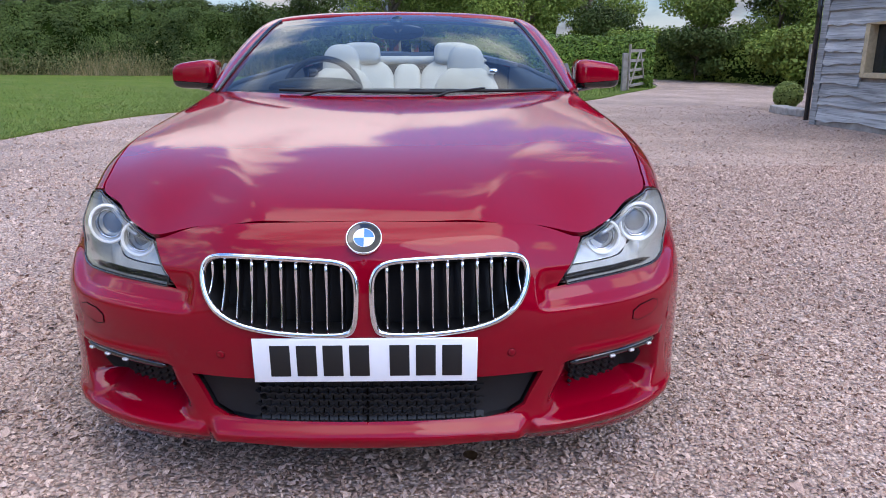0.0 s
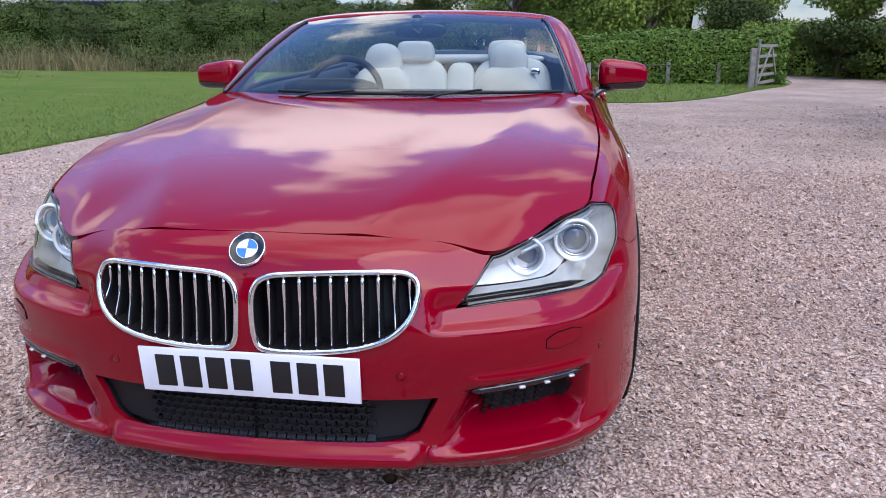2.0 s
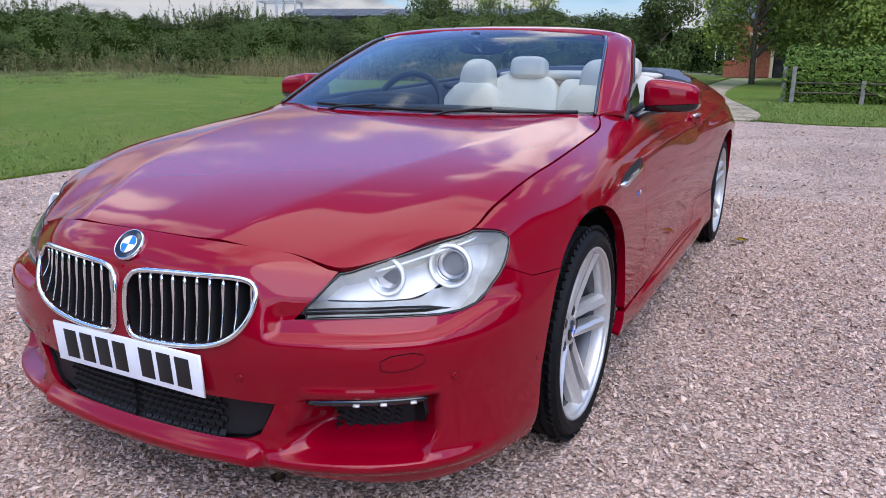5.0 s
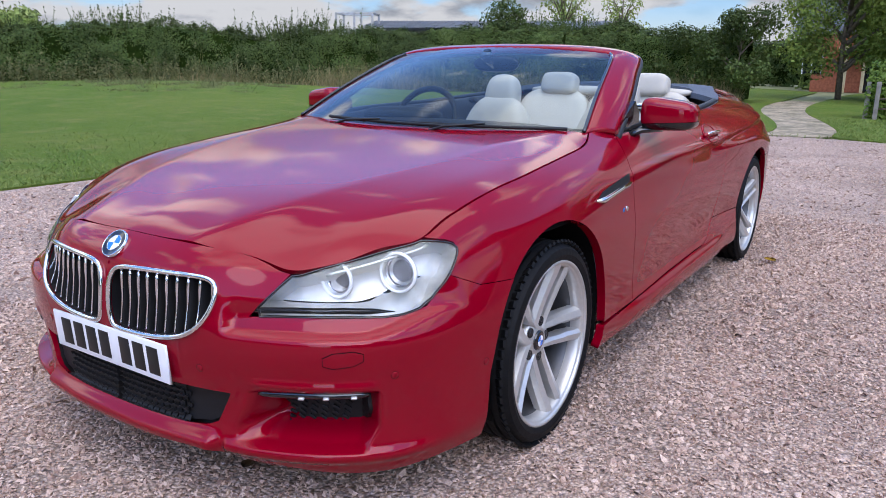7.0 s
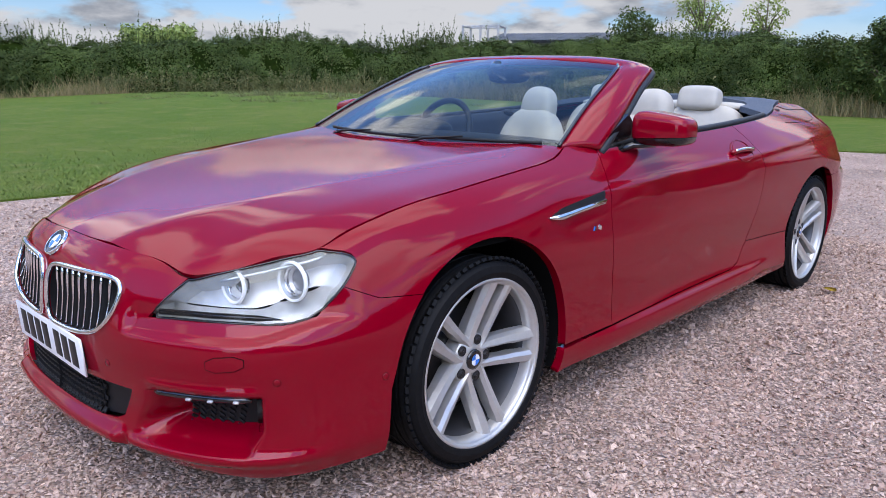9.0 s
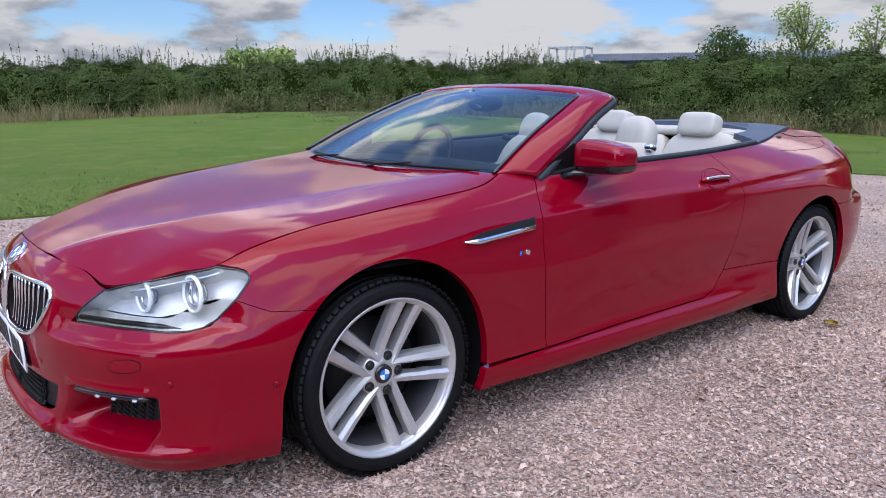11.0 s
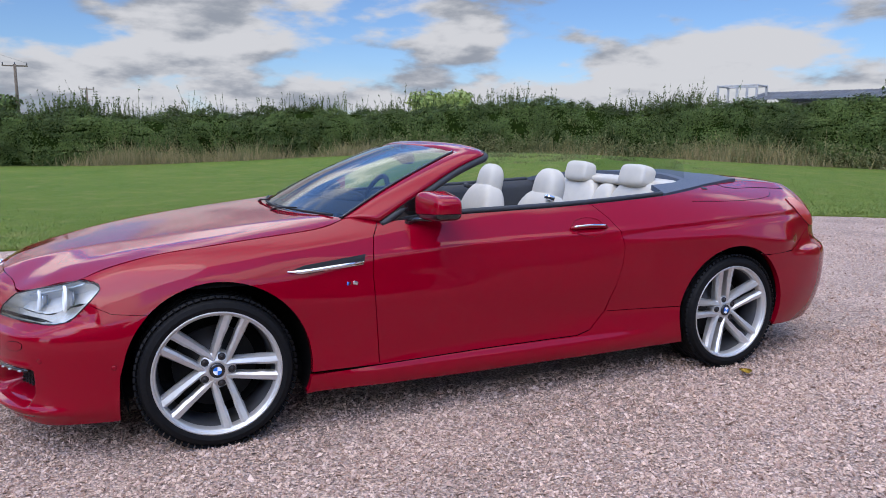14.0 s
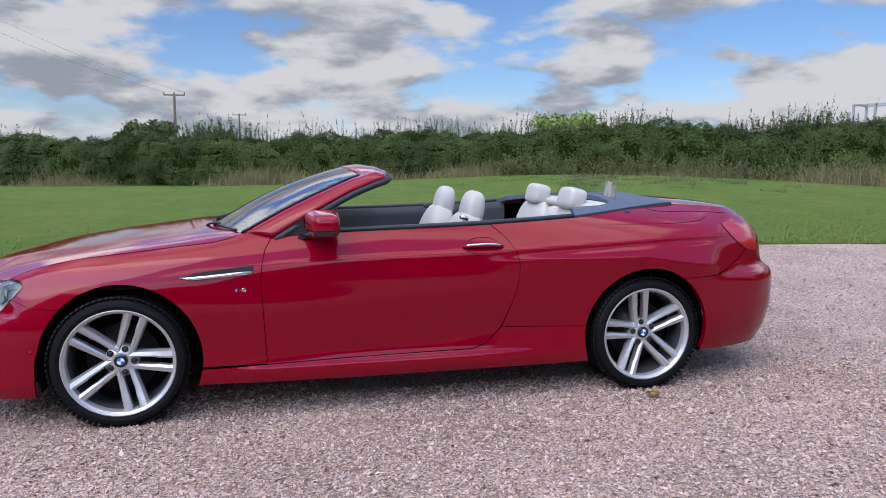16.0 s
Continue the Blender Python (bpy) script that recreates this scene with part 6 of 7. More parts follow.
e = e[(e[:, 1] < 13) & (e[:, 1] > -5) & (e[:, 0] < 5)]
e = e + rng.normal(0, 0.06, e.shape) - np.array([0.05, 0])
v3, f3 = blades(np.stack([e[:, 0], e[:, 1], 0 * e[:, 0]], 1), 0.06, 0.008, rng, 0.7)
tagged(part("grass", mesh_np("grass", np.concatenate([v, v2, v3]), np.concatenate([f, f2 + len(v), f3 + len(v) + len(v2)]), BLADES), None), "short green grass blades on the lawn", "grass", kind="stuff")


# ---- hedges ----
def hedge_along(name, path, height, depth, mat, core, leaf, per_m2, label, seed, rough=0.35, sprigs=0, hfun=None):
    """A hedge along a line of (x, y): a lumpy core, coloured near-black for inner shade, hidden under many leaves, with
    shoots standing above it.
    """
    r = np.random.default_rng(seed)
    line = resample(path, 0.5, False)
    t = np.gradient(line, axis=0)
    t /= np.linalg.norm(t, axis=1, keepdims=True)
    nrm = np.stack([t[:, 1], -t[:, 0]], 1)
    L = len(line)
    hh = np.array([height * (hfun(k / (L - 1)) if hfun else 1.0) for k in range(L)])
    hh *= 1 + 0.10 * np.array([noise.noise(Vector((p[0] * 0.35, p[1] * 0.35, seed))) for p in line]) * 2
    ring = []
    sides = 10
    prof = [(-0.5, 0), (-0.54, 0.3), (-0.5, 0.65), (-0.38, 0.9), (-0.15, 1.0), (0.15, 1.0), (0.38, 0.9), (0.5, 0.65), (0.54, 0.3), (0.5, 0)]
    V = np.zeros((L, sides, 3))
    for k in range(L):
        for j, (a, b) in enumerate(prof):
            o = noise.noise(Vector((line[k, 0] * 0.8, line[k, 1] * 0.8, j * 0.9 + seed))) * rough
            p = line[k] + nrm[k] * (a * depth + math.copysign(o, a) * (0.5 if b > 0.05 else 0.1))
            V[k, j] = (p[0], p[1], lawn_h(p[0], p[1]) + b * hh[k] * (1 + 0.12 * o) - 0.02)
    idx = np.arange(L * sides).reshape(L, sides)
    F = np.stack([idx[:-1, :-1], idx[:-1, 1:], idx[1:, 1:], idx[1:, :-1]], -1).reshape(-1, 4)
    cen = V.mean((0, 1))
    root = thing(name, label, "hedge", pose(line[L // 2, 0], line[L // 2, 1], 0))
    off = np.array([line[L // 2, 0], line[L // 2, 1], 0])
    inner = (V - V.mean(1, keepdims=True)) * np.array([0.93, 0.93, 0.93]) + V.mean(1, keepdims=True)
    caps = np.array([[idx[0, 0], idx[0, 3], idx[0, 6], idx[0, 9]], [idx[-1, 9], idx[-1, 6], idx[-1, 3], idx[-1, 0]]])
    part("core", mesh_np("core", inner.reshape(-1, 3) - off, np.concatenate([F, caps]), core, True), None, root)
    Q = V.reshape(-1, 3)[F]
    area = np.linalg.norm(np.cross(Q[:, 1] - Q[:, 0], Q[:, 3] - Q[:, 0]), axis=1)
    area *= np.tile(np.arange(sides - 1) >= 3, L - 1)
    n = int(area.sum() * per_m2)
    pick = r.choice(len(F), n, p=area / area.sum())
    u, w = r.random((n, 1)), r.random((n, 1))
    q = Q[pick]
    P = (q[:, 0] * (1 - u) + q[:, 1] * u) * (1 - w) + (q[:, 3] * (1 - u) + q[:, 2] * u) * w
    N = np.cross(q[:, 1] - q[:, 0], q[:, 3] - q[:, 0])
    N /= np.maximum(np.linalg.norm(N, axis=1, keepdims=True), 1e-9)
    out = P - np.stack([np.interp(P[:, 0] * 0 + pick // (sides - 1), np.arange(L), V[:, :, k].mean(1)) for k in range(3)], 1)
    N *= np.sign((N * out).sum(1, keepdims=True) + 1e-9)
    lump = np.array([noise.noise(Vector(p * 1.6)) for p in P])
    P = P + N * (r.normal(0.02, 0.07, (n, 1)) + 0.16 * lump[:, None] * rough / 0.35)
    v, f = leaf_cards(P - off, N + np.array([0, 0, 0.3]), leaf, r)
    part("leaves", mesh_np("leaves", v, f, mat), None, root)
    if sprigs:
        crowd = np.array([max(0.0, 0.12 + noise.noise(Vector((p[0] * 0.3, p[1] * 0.3, 9.0)))) for p in line])
        k = r.choice(L, sprigs, p=crowd / crowd.sum())
        b = np.stack([line[k, 0], line[k, 1], lawn_h(line[k, 0], line[k, 1]) + hh[k] * 0.95], 1) + r.normal(0, 0.4, (sprigs, 3)) * np.array([1, 1, 0.1])
        H = 0.66 * np.exp(r.normal(0, 0.26, sprigs))
        tipd = np.stack([r.normal(0, 0.16, sprigs), r.normal(0, 0.16, sprigs), np.ones(sprigs)], 1)
        m = 30
        tt = r.random((sprigs, m, 1))
        pp = (b[:, None] + tipd[:, None] * H[:, None, None] * tt + r.normal(0, 0.045, (sprigs, m, 3)) * (1.25 - tt)).reshape(-1, 3)
        v, f = leaf_cards(pp - off, r.normal(size=pp.shape), leaf * 0.8, r)
        stem = np.stack([b - off + (0.0, 0.011, 0), b - off - (0.0, 0.011, 0), b - off + tipd * H[:, None]], 1).reshape(-1, 3)
        f = np.concatenate([f, len(v) + np.arange(3 * sprigs).reshape(-1, 3)])
        v = np.concatenate([v, stem])
        part("shoot_growth", mesh_np("shoots", v, f, mat), None, root)
    return root


HEDGE_LINE = [(-34, -30), (-31.5, -14), (-30, -4), (-29, 4), (-27.5, 11), (-24.5, 17), (-20, 22), (-14.5, 26), (-9, 28), (-4.3, 28.3)]
hedge_along("field_hedge", HEDGE_LINE, 1.95, 2.0, HEDGE, HEDGESHADE, 0.036, 1500, "overgrown dark green field hedge with tall shoots", 3, 0.85, 1300, lambda t: 1.0 + 0.35 * float(step(0.62, 0.95, t)))
hedge_along("clipped_hedge", [(0.35, 20.0), (2.6, 20.0), (5.3, 19.6), (6.6, 19.3)], 1.38, 1.4, LAUREL, HEDGESHADE, 0.036, 1700, "clipped bright green laurel hedge behind a low fence", 5, 0.12, 0)

# dry grass along the hedge foot
line = resample(HEDGE_LINE, 0.05, False)
t = np.gradient(line, axis=0)
t /= np.linalg.norm(t, axis=1, keepdims=True)
front = np.stack([t[:, 1], -t[:, 0]], 1)
k = rng.integers(0, len(line), 60000)
o = np.abs(rng.normal(1.45, 0.3, 60000))
patch = np.array([noise.noise(Vector((line[i, 0] * 0.25, line[i, 1] * 0.25, 4.0))) for i in k])
keep = patch + rng.normal(0, 0.20, len(k)) > 0.10
k, o, patch = k[keep], o[keep], patch[keep]
xy = line[k] + front[k] * o[:, None]
P = np.stack([xy[:, 0], xy[:, 1], lawn_h(xy[:, 0], xy[:, 1])], 1)
v, f = blades(P, 0.36, 0.009, rng, 0.45, 0.5)
v = v.reshape(-1, 3, 3)
v[:, 2, 2] += (np.clip(patch, -0.3, 0.5) * 0.6)
tagged(part("dry_grass", mesh_np("dry_grass", v.reshape(-1, 3), f, DRY), None), "tall straw-coloured grass along the hedge foot", "grass", kind="stuff")

# tall olive weeds before the garden end of the hedge
n = 1100
k = rng.integers(int(0.56 * len(line)), len(line) - 20, n)
o = 1.25 + np.abs(rng.normal(0, 0.35, n))
base = line[k] + front[k] * o[:, None]
H = 0.62 * np.exp(rng.normal(0, 0.32, n))
tt = rng.random((n, 26, 1)) ** 0.8
lean = np.concatenate([rng.normal(0, 0.16, (n, 2)), np.ones((n, 1))], 1)
foot = np.stack([base[:, 0], base[:, 1], lawn_h(base[:, 0], base[:, 1])], 1)
P = (foot[:, None] + lean[:, None] * H[:, None, None] * tt + rng.normal(0, 0.06, (n, 26, 3)) * (1.3 - tt)).reshape(-1, 3)
P[:, 2] = np.maximum(P[:, 2], 0.02)
v, f = leaf_cards(P, rng.normal(size=P.shape) + np.array([0, 0, 0.3]), 0.034, rng)
tagged(part("tall_weeds", mesh_np("tall_weeds", v, f, WEED), None), "tall olive-brown weeds before the hedge", "weeds", kind="stuff")

# rough weeds on top of the lawn's mound
c = rng.normal(size=(70, 2)) * np.array([2.6, 2.2]) + np.array([-18.5, 13.0])
xy = (c[rng.integers(0, 70, 7000)] + rng.normal(0, 0.22, (7000, 2)))
P = np.stack([xy[:, 0], xy[:, 1], lawn_h(xy[:, 0], xy[:, 1])], 1)
v, f = blades(P, 0.06, 0.012, rng, 0.8, 0.5)
tagged(part("weeds", mesh_np("weeds", v, f, WEED), None), "low rough weeds growing on the lawn's mound", "weeds", kind="stuff")


# ---- trees ----
def tree(name, x, y, h, spread, label, seed, leaf=0.09, count=9000, mat=TREELEAF, trunk_h=0.3, low=0.25, slim=1.0):
    r = np.random.default_rng(seed)
    root = thing(name, label, "tree", pose(x, y, float(lawn_h(x, y)) - 0.03))
    bm = tube([(0, 0, 0), (0.03 * h * r.normal() * 0.3, 0.02, h * 0.3), (0.05, 0, h * 0.6), (0.02, 0.03, h * 0.88)], [0.035 * h * 0.45, 0.025 * h * 0.42, 0.015 * h * 0.4, 0.004 * h], 9)
    part("trunk", bm, BARK, root)
    clumps = []
    for k in range(14):
        a, z = r.uniform(0, math.tau), h * r.uniform(max(low, 0.15), 0.85)
        rad = spread * (0.35 + 0.65 * math.sin(math.pi * min(1, z / h * 0.95))) * r.uniform(0.5, 1.0)
        end = Vector((math.cos(a) * rad, math.sin(a) * rad, min(h * 0.97, z + rad * 0.45)))
        st = Vector((0.03, 0, z * 0.75))
        part("limb", tube([st, st.lerp(end, 0.5) + Vector((0, 0, 0.06 * h * r.random())), end], [0.012 * h, 0.007 * h, 0.003 * h], 6), BARK, root)
        clumps += [(end, spread * r.uniform(0.28, 0.5)), (st.lerp(end, 0.6), spread * r.uniform(0.22, 0.4))]
    clumps += [(Vector((r.normal() * spread * 0.25, r.normal() * spread * 0.25, h * r.uniform(0.7, 0.98))), spread * r.uniform(0.2, 0.35)) for _ in range(6)]
    C = np.array([c for c, _ in clumps])
    S = np.array([s for _, s in clumps])
    k = r.choice(len(C), count, p=S**2 / (S**2).sum())
    d = r.normal(size=(count, 3))
    d /= np.linalg.norm(d, axis=1, keepdims=True)
    P = C[k] + d * (S[k] * r.random(count) ** 0.45)[:, None] * np.array([slim, slim, 0.8])
    P[:, 2] = np.maximum(P[:, 2], low * h * 0.5)
    v, f = leaf_cards(P, d + np.array([0, 0, 0.4]), leaf, r, 0.55, 0.8)
    part("crown", mesh_np("crown", v, f, mat), None, root)
    return root


BUSHES = "dense dark green shrub beside the drive"
for i, (x, y, h, s, n) in enumerate([(-6.4, 27.4, 2.6, 1.5, 8000), (-4.4, 27.0, 3.3, 1.4, 7000), (-13.7, 27.2, 3.8, 1.5, 7000)]):
    tree("hedge_tree", x, y, h, s, "leafy hawthorn growing out of the hedge", 40 + i, 0.05, int(n * 1.4), HEDGE, low=0.03)
for i, (x, y, h, s, n) in enumerate([(-1.6, 33, 8.5, 3.3, 12000), (2.3, 31, 8.0, 3.0, 12000), (5.9, 35.5, 8.0, 2.0, 8000), (4.0, 30, 9.0, 2.8, 12000), (0.6, 36, 9.5, 3.5, 9000), (7.7, 33.5, 8.0, 2.3, 10000)]):
    tree("garden_tree", x, y, h, s, "tall leafy garden tree with a broad crown", 60 + i, 0.062, n * 4, TREELEAF, low=0.05)
for i, (x, y, h, s, n, m) in enumerate([(8.0, 25.5, 1.7, 1.3, 6000, TREELEAF), (9.7, 24.0, 2.8, 1.6, 8000, TREELEAF), (11.6, 22.5, 4.9, 1.6, 7000, TREELEAF), (13.2, 23.5, 5.2, 2.0, 7000, HEDGE), (9.0, 22.5, 1.5, 1.1, 4000, HEDGE), (11.0, 20.0, 1.4, 1.2, 4000, TREELEAF), (7.2, 28.5, 2.4, 1.5, 5000, HEDGE), (12.6, 19.2, 2.6, 1.3, 5000, TREELEAF)]):
    tree("shrub", x, y, h, s, BUSHES, 80 + i, 0.05, n * 3, m, low=0.02)
hedge_along("shrub_border", [(7.0, 29.5), (8.6, 26.5), (10.6, 23.0), (13.0, 19.8), (15.5, 17.5)], 1.3, 2.0, TREELEAF, HEDGESHADE, 0.045, 620, "mixed green shrubs along the far side of the drive", 21, 0.8, 0)
hedge_along("tree_belt", [(-5, 55), (2, 53), (7, 48)], 9.5, 5.0, TREELEAF, HEDGESHADE, 0.13, 120, "belt of tall leafy trees behind the garden", 33, 2.2, 500)
hedge_along("far_hedge", [(-18, 61), (-3, 58), (3, 57)], 3.0, 2.5, HEDGE, HEDGESHADE, 0.12, 90, "low dark hedge far behind the garden", 35, 0.9, 0)
tree("birch", -19.8, 45.5, 7.6, 1.7, "slender silver birch with thin drooping leaves", 120, 0.08, 2200, PALELEAF, low=0.35)
tree("birch", -15.6, 45, 6.6, 1.5, "slender silver birch with thin drooping leaves", 121, 0.08, 1600, PALELEAF, low=0.35)
tree("pale_willow", -50, 23.5, 3.7, 2.6, "pale green rounded willow behind the hedge", 122, 0.14, 9000, PALELEAF, low=0.05)
tree("far_oak", -60, -9, 3.6, 2.4, "dark rounded tree behind the hedge", 123, 0.15, 7000, HEDGE, low=0.05)

# ---- barn with waney-edge boards ----
BA, BB = Vector((5.98, 8.65, 0)), Vector((6.83, 3.5, 0))
bd_dir = (BB - BA).normalized()
bd_out = Vector((bd_dir.y, -bd_dir.x, 0))
if bd_out.x > 0:
    bd_out = -bd_out
barn_m = Matrix(((bd_dir.x, bd_out.x, 0, BA.x), (bd_dir.y, bd_out.y, 0, BA.y), (0, 0, 1, 0), (0, 0, 0, 1)))
barn = thing("barn", "barn clad in silvery weathered waney-edge boards", "barn", barn_m)
LEN = (BB - BA).length
WIN = (0.93, 1.80, 0.77, 1.45)


def lb(a0, a1, b0, b1, z0, z1, bevel=0.004):
    return box_bm(a1 - a0, b1 - b0, z1 - z0, ((a0 + a1) / 2, (b0 + b1) / 2, (z0 + z1) / 2), bevel)


bm = lb(0, WIN[0], -0.2, 0, 0, 3.4, 0)
for a in ((WIN[1], LEN, 0, 3.4), (WIN[0], WIN[1], 0, WIN[2]), (WIN[0], WIN[1], WIN[3], 3.4)):
    tmp = bpy.data.meshes.new("tmp")
    b2 = lb(a[0], a[1], -0.2, 0, a[2], a[3], 0)
    b2.to_mesh(tmp)
    b2.free()
    bm.from_mesh(tmp)
part("wall", bm, OLDWOOD, barn, smooth=False)
part("end_wall", lb(0.0, 0.2, -5.0, -0.2, 0, 3.4, 0), BOARD, barn, smooth=False)
part("roof", box_bm(LEN + 0.6, 6.2, 0.12, bevel=0.02, m=pose(LEN / 2, -2.6, 4.1, -14, 0, 0)), ROOFSHEET, barn, "grey roof", smooth=False)
part("plinth", lb(0, LEN, 0.0, 0.035, 0.0, 0.14), STONEKERB, barn, smooth=False)
z = 0.12
row = 0
while z < 3.35:
    h = 0.12 + 0.10 * rng.random()
    a = 0.11
    while a < LEN - 0.1:
        ln = 1.5 + 1.6 * rng.random()
        b = min(a + ln, LEN)
        segs = [(a, b)]
        if z + h > WIN[2] and z < WIN[3]:
            segs = [(p, q) for p, q in ((a, min(b, WIN[0] - 0.05)), (max(a, WIN[1] + 0.05), b)) if q - p > 0.05]
        for p, q in segs:
            m = 14
            bm = bmesh.new()
            lo, hi = [], []
            ph = rng.uniform(0, 50)
            for k in range(m + 1):
                u = p + (q - p) * k / m
                wv = 0.065 * noise.noise(Vector((u * 1.7 + ph, row, 0))) + 0.034 * noise.noise(Vector((u * 5 + ph, row, 3)))
                lo.append((u, z - 0.035 + wv))
                hi.append((u, z + h + 0.02))
            vv = []
            for (u, zl), (_, zh) in zip(lo, hi):
                vv.append([bm.verts.new(c) for c in ((u, 0.006, zh), (u, 0.018, zh), (u, 0.068, zl), (u, 0.012, zl))])
            for A, B in zip(vv, vv[1:]):
                for j in range(4):
                    bm.faces.new((A[j], A[(j + 1) % 4], B[(j + 1) % 4], B[j]))
            bm.faces.new(vv[0])
            bm.faces.new(vv[-1][::-1])
            bmesh.ops.recalc_face_normals(bm, faces=bm.faces[:])
            part("board", bm, BOARD, barn, smooth=False)
        a = b + 0.004
    z += h
    row += 1
part("corner_board", lb(-0.03, 0.10, 0.0, 0.06, 0, 3.4), BOARD, barn, smooth=False)
dp = part("downpipe", tube([(-0.09, 0.07, 0.05), (-0.09, 0.07, 3.2)], 0.038, 12), GLOSSBLACK, barn, "black downpipe")
part("gutter", tube([(-0.3, 0.16, 3.25), (LEN, 0.16, 3.28)], 0.06, 10), GLOSSBLACK, barn)
for z in (0.6, 1.7):
    part("bracket", box_bm(0.1, 0.05, 0.03, (-0.09, 0.05, z), 0.005), GLOSSBLACK, dp)
part("wall_lamp", box_bm(0.14, 0.14, 0.1, (-0.12, 0.1, 1.92), 0.03), GLOSSBLACK, barn)
wn = part("window", lb(WIN[0], WIN[1], -0.09, -0.08, WIN[2], WIN[3], 0), PANE, barn, "dark window in a pale wooden frame", smooth=False)
for a in ((WIN[0] - 0.05, WIN[0] + 0.03, WIN[2] - 0.05, WIN[3] + 0.05), (WIN[1] - 0.03, WIN[1] + 0.05, WIN[2] - 0.05, WIN[3] + 0.05), (WIN[0] + 0.03, WIN[1] - 0.03, WIN[2] - 0.05, WIN[2] + 0.02), (WIN[0] + 0.03, WIN[1] - 0.03, WIN[3] - 0.03, WIN[3] + 0.05)):
    part("frame_bar", lb(a[0], a[1], -0.09, 0.055, a[2], a[3], 0.006), FRAMEWOOD, wn, smooth=False)

# plain buildings that close the place behind the camera
def closing_house(at, w, d, h, gable):
    g = tagged(place(new("house_behind"), at), "plain dark timber house closing the yard", "house", kind="structure")
    part("wall", box_bm(w, d, h, (0, 0, h / 2)), DARKTIMBER, g, smooth=False)
    bm = prism([(-w / 2 - 0.3, 0), (w / 2 + 0.3, 0), (0, gable)], d + 0.6, pose(0, d / 2 + 0.3, h, 90))
    part("roof", bm, ROOFSHEET, g, smooth=False)


closing_house(pose(-1, -19, 0), 12, 7, 4.6, 3.0)
closing_house(pose(15, -14, 0, 0, 0, 35), 12, 7, 4.2, 3.0)
hedge_along("yard_hedge", [(17, 14), (17.5, 4), (17, -8)], 3.6, 2.0, HEDGE, HEDGESHADE, 0.12, 60, "tall dark green hedge closing the yard", 31, 0.6, 0)

# paved bed with a round bush beside the barn
bed = thing("paved_bed", "low stone-edged bed of pale slabs", "bed", pose(7.4, 10.4, 0))
for i in range(9):
    a = radians(170 + i * 15)
    part("slab", box_bm(0.44, 0.30, 0.12 + 0.03 * rng.random(), bevel=0.02, m=pose(1.15 * math.cos(a) * 0.9, 1.0 * math.sin(a), 0.06, 0, 0, math.degrees(a) + 90 + 8 * rng.normal())), STONEKERB, bed, smooth=False)
part("fill", superball(1.05, 0.95, 0.07), PATHSTONE, bed)


def round_bush(x, y, h, w, label, seed):
    r = np.random.default_rng(seed)
    root = thing("round_bush", label, "bush", pose(x, y, 0))
    d = r.normal(size=(5200, 3))
    d /= np.linalg.norm(d, axis=1, keepdims=True)
    P = d * np.array([w / 2, w / 2, h / 2]) * r.uniform(0.75, 1.03, (5200, 1)) + np.array([0, 0, h / 2])
    v, f = leaf_cards(P, d, 0.022, r)
    part("leaves", mesh_np("leaves", v, f, PALELEAF), None, root)
    # dark core whose colour carries the bush's inner shade
    part("core", superball(w * 0.4, w * 0.4, h * 0.4), HEDGESHADE, root).matrix_local = pose(0, 0, h / 2)
    return root


round_bush(6.97, 11.62, 0.50, 0.52, "small clipped golden-green round bush", 9)


# ---- gates and fence ----
def gate(at, length, label):
    g = thing("field_gate", label, "gate", at)
    for x in (0.0, length):
        part("stile", box_bm(0.07, 0.05, 1.15 if x == 0.0 else 1.0, (x, 0, 0.62 if x == 0.0 else 0.56), 0.006), OLDWOOD, g, smooth=False)
    for k, z in enumerate((0.14, 0.33, 0.54, 0.78, 1.03)):
        part("rail", box_bm(length, 0.03, 0.075, (length / 2, 0, z), 0.005), OLDWOOD, g, smooth=False)
    for a, b in (((0.05, 0.12), (length * 0.55, 1.05)), ((length * 0.55, 1.05), (length - 0.05, 0.12))):
        v = Vector((b[0] - a[0], 0, b[1] - a[1]))
        part("brace", box_bm(v.length, 0.025, 0.07, bevel=0.004, m=pose((a[0] + b[0]) / 2, -0.03, (a[1] + b[1]) / 2, 0, -math.degrees(math.atan2(v.z, v.x)), 0)), OLDWOOD, g, smooth=False)
    return g


gate(pose(5.35, 17.1, 0, 0, 0, 62), 1.9, "open grey weathered five-bar wooden gate")
gate(pose(9.3, 15.6, 0, 0, 0, 50), 1.9, "open grey weathered five-bar wooden gate")
fence = thing("fence", "low post and rail fence before the clipped hedge", "fence", pose(0, 0, 0))
for x, y, h in ((0.40, 19.25, 0.95), (0.62, 19.1, 0.95), (2.2, 19.15, 0.62), (3.5, 19.05, 0.62), (4.8, 18.9, 0.62), (5.9, 18.7, 0.62)):
    part("post", box_bm(0.10, 0.10, h, (x, y, h / 2 - 0.02), 0.01), OLDWOOD, fence, smooth=False)
for z in (0.28, 0.52):
    part("rail", tube([(0.62, 19.12, z), (2.2, 19.17, z), (3.5, 19.07, z), (4.8, 18.92, z), (5.9, 18.72, z)], 0.022, 6), BARK, fence)
tagged(part("gate_post", box_bm(0.13, 0.13, 1.0, (5.22, 17.05, 0.48), 0.015), OLDWOOD, None, smooth=False), "square weathered gate post", "post")

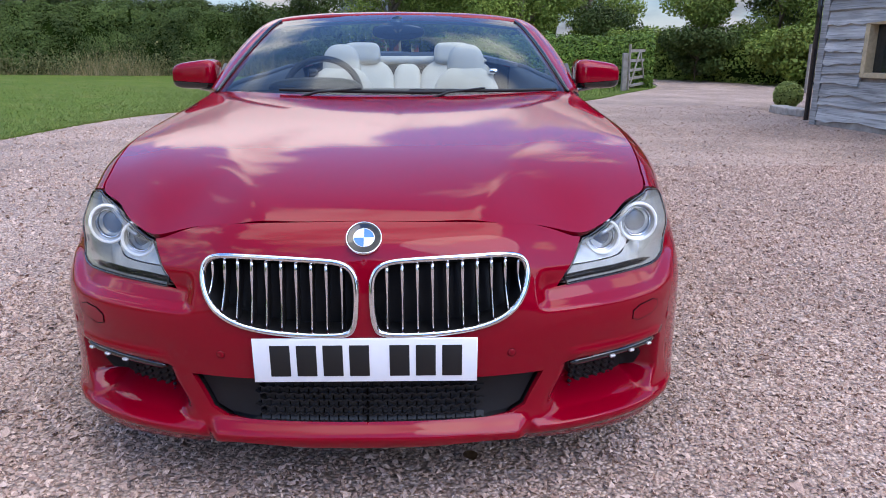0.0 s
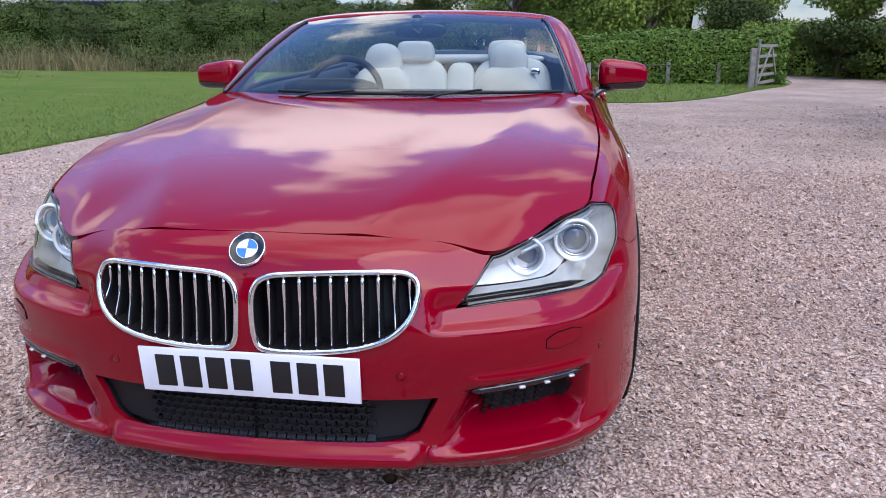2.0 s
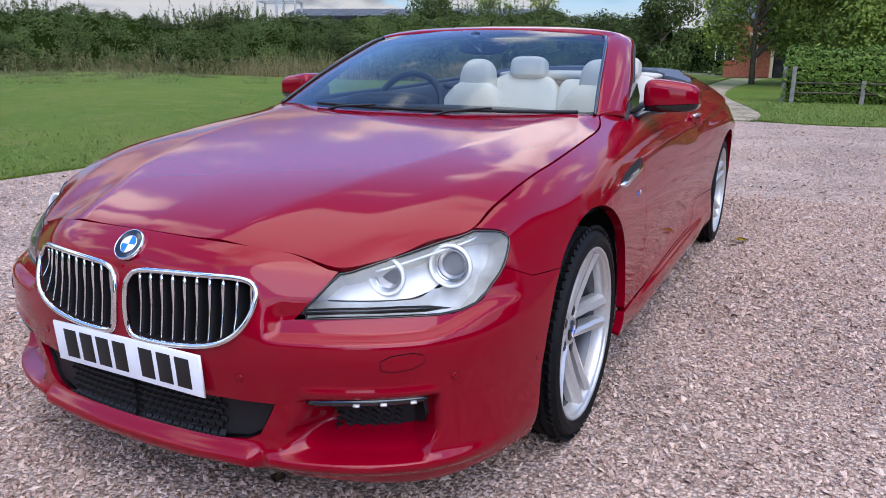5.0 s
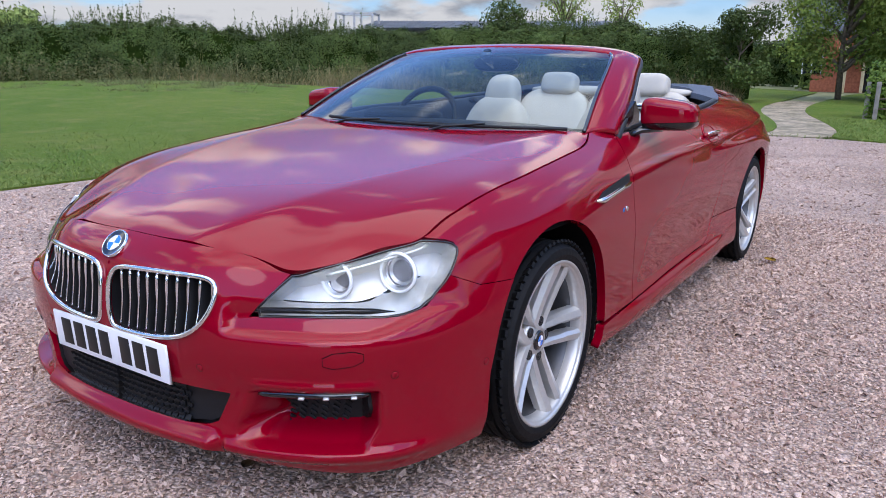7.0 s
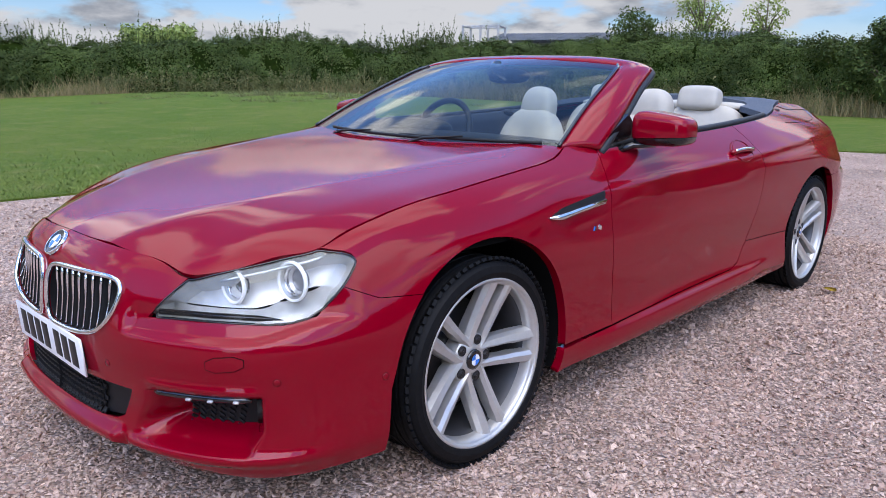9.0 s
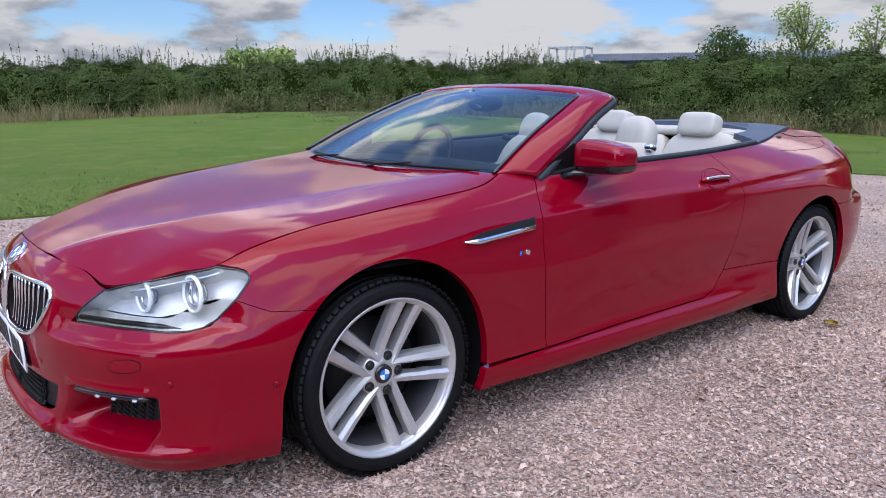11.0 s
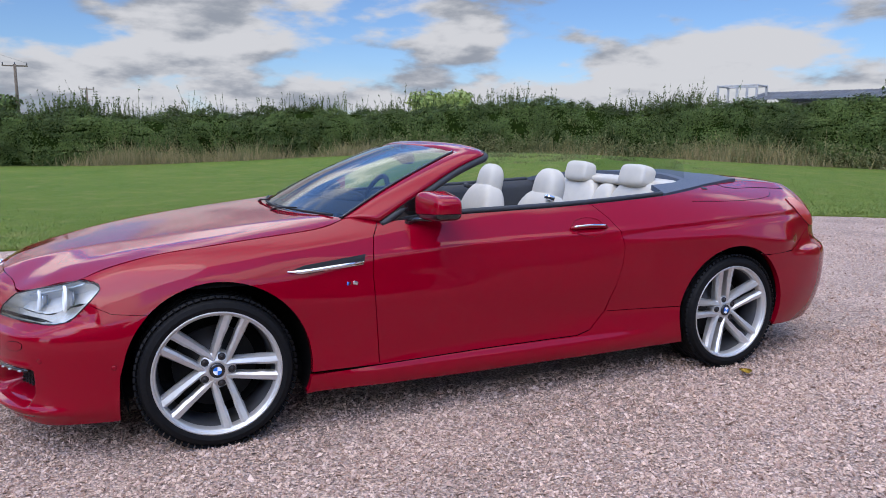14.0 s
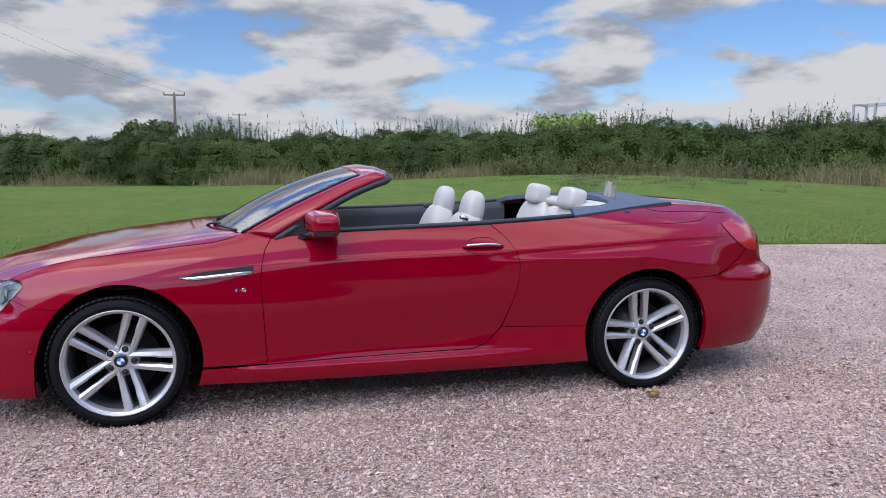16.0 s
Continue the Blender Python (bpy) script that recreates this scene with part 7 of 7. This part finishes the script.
# ---- house, shed, climbing frame, poles ----
house = thing("brick_house", "orange brick house with a timber porch seen through trees", "house", pose(-2.9, 46, 0))
part("wall", box_bm(3.8, 5, 3.2, (0.4, 2.5, 1.6)), BRICK, house, smooth=False)
part("roof", prism([(-2.7, 0), (2.7, 0), (2.2, 2.2), (-2.2, 2.2)], 5.4, pose(0, 5.3, 3.2, 90)), ROOFSHEET, house, smooth=False)
for x in (0.3, 1.2, 2.0):
    part("porch_post", box_bm(0.16, 0.16, 2.3, (x, -1.0, 1.15), 0.01), FRAMEWOOD, house, smooth=False)
part("porch_roof", box_bm(2.4, 1.3, 0.2, (1.1, -0.6, 2.4), 0.03), FRAMEWOOD, house, smooth=False)
part("door", box_bm(0.95, 0.06, 2.05, (1.6, -0.03, 1.03), 0.01), PANE, house, smooth=False)
for x in (-1.5,):
    wi = part("window", box_bm(1.0, 0.06, 1.1, (x, -0.02, 1.55), 0.01), PANE, house, smooth=False)
    for dx in (-0.5, 0, 0.5):
        part("frame_bar", box_bm(0.07, 0.09, 1.16, (x + dx, -0.03, 1.55), 0.005), WHITE, wi, smooth=False)

shed = thing("long_shed", "long low shed with a grey corrugated roof behind the hedge", "shed", pose(-20.24, 25.37, 0, 0, 0, 24))
part("wall", box_bm(10.52, 5, 2.75, (5.26, 2.5, 1.375)), OLDWOOD, shed, smooth=False)
bm = bmesh.new()
rows = []
for k in range(191):
    x = -0.4 + 11.32 * k / 190
    dz = 0.03 * math.sin(k * 2.4)
    rows.append([bm.verts.new(c) for c in ((x, -0.5, 2.86 + dz), (x, 2.5, 3.32 + dz), (x, 5.5, 2.86 + dz))])
for a, b in zip(rows, rows[1:]):
    for j in range(2):
        bm.faces.new((a[j], b[j], b[j + 1], a[j + 1]))
bmesh.ops.solidify(bm, geom=bm.faces[:], thickness=0.08)
part("roof", bm, ROOFSHEET, shed, "grey corrugated roof", smooth=False)
cf = thing("climbing_frame", "rusty open metal frame standing behind the hedge", "frame", pose(-21.6, 24.6, 0, 0, 0, 24))
for x in (0, 0.85, 1.7):
    for y in (0, 1.2):
        part("post", box_bm(0.09, 0.09, 3.55, (x, y, 1.77), 0.008), METALGREY, cf, smooth=False)
for y in (0, 1.2):
    part("beam", box_bm(1.8, 0.07, 0.07, (0.85, y, 3.5), 0.008), METALGREY, cf, smooth=False)
for x in (0, 1.7):
    part("beam", box_bm(0.07, 1.2, 0.07, (x, 0.6, 3.5), 0.008), METALGREY, cf, smooth=False)


def pole(x, y, h, label):
    p = thing("power_pole", label, "pole", pose(x, y, 0, 0, 0, 84))
    part("post", tube([(0, 0, 0), (0, 0, h)], [0.13, 0.10], 10), BARK, p)
    part("crossarm", box_bm(1.7, 0.1, 0.1, (0, 0, h - 0.12), 0.01), BARK, p, smooth=False)
    for dx in (-0.8, 0, 0.8):
        part("insulator", tube([(dx, 0, h - 0.07), (dx, 0, h + 0.14)], 0.04, 8), GLOSSBLACK, p)
    return p


pole(-60, -6.5, 6.3, "wooden power pole with a short crossarm")
pole(-96, -2.6, 6.6, "wooden power pole with a short crossarm")
for k, dx in enumerate((-0.8, 0.8)):
    a, b = Vector((-60, -6.5 + dx, 6.4)), Vector((-28, -22 + dx, 13.5))
    tagged(part("power_line", tube([a.lerp(b, t) - Vector((0, 0, 1.2 * math.sin(math.pi * t))) for t in np.linspace(0, 1, 14)], 0.007, 5), GLOSSBLACK, None), "thin overhead power line", "cable")


# ---- fallen leaves ----
def fallen(x, y, size, mat, turn, label):
    bm = bmesh.new()
    rows = []
    for k in range(7):
        t = k / 6
        w = size * 0.42 * math.sin(math.pi * (0.06 + 0.9 * t)) ** 0.8
        rows.append([bm.verts.new((u * w, (t - 0.5) * size, 0.014 + 0.35 * abs(u) * w + 0.25 * size * (t - 0.5) ** 2)) for u in (-1, 0, 1)])
    for a, b in zip(rows, rows[1:]):
        for j in range(2):
            bm.faces.new((a[j], a[j + 1], b[j + 1], b[j]))
    bmesh.ops.solidify(bm, geom=bm.faces[:], thickness=0.001)
    ob = tagged(part("fallen_leaf", bm, mat, None), label, "leaf")
    ob.matrix_world = pose(x, y, 0.008, 0, 0, turn)


fallen(1.09, 2.82, 0.085, YELLOW, 60, "yellow fallen leaf on the gravel")
fallen(0.26, -0.70, 0.05, BROWNLEAF, 20, "brown fallen leaf on the gravel")
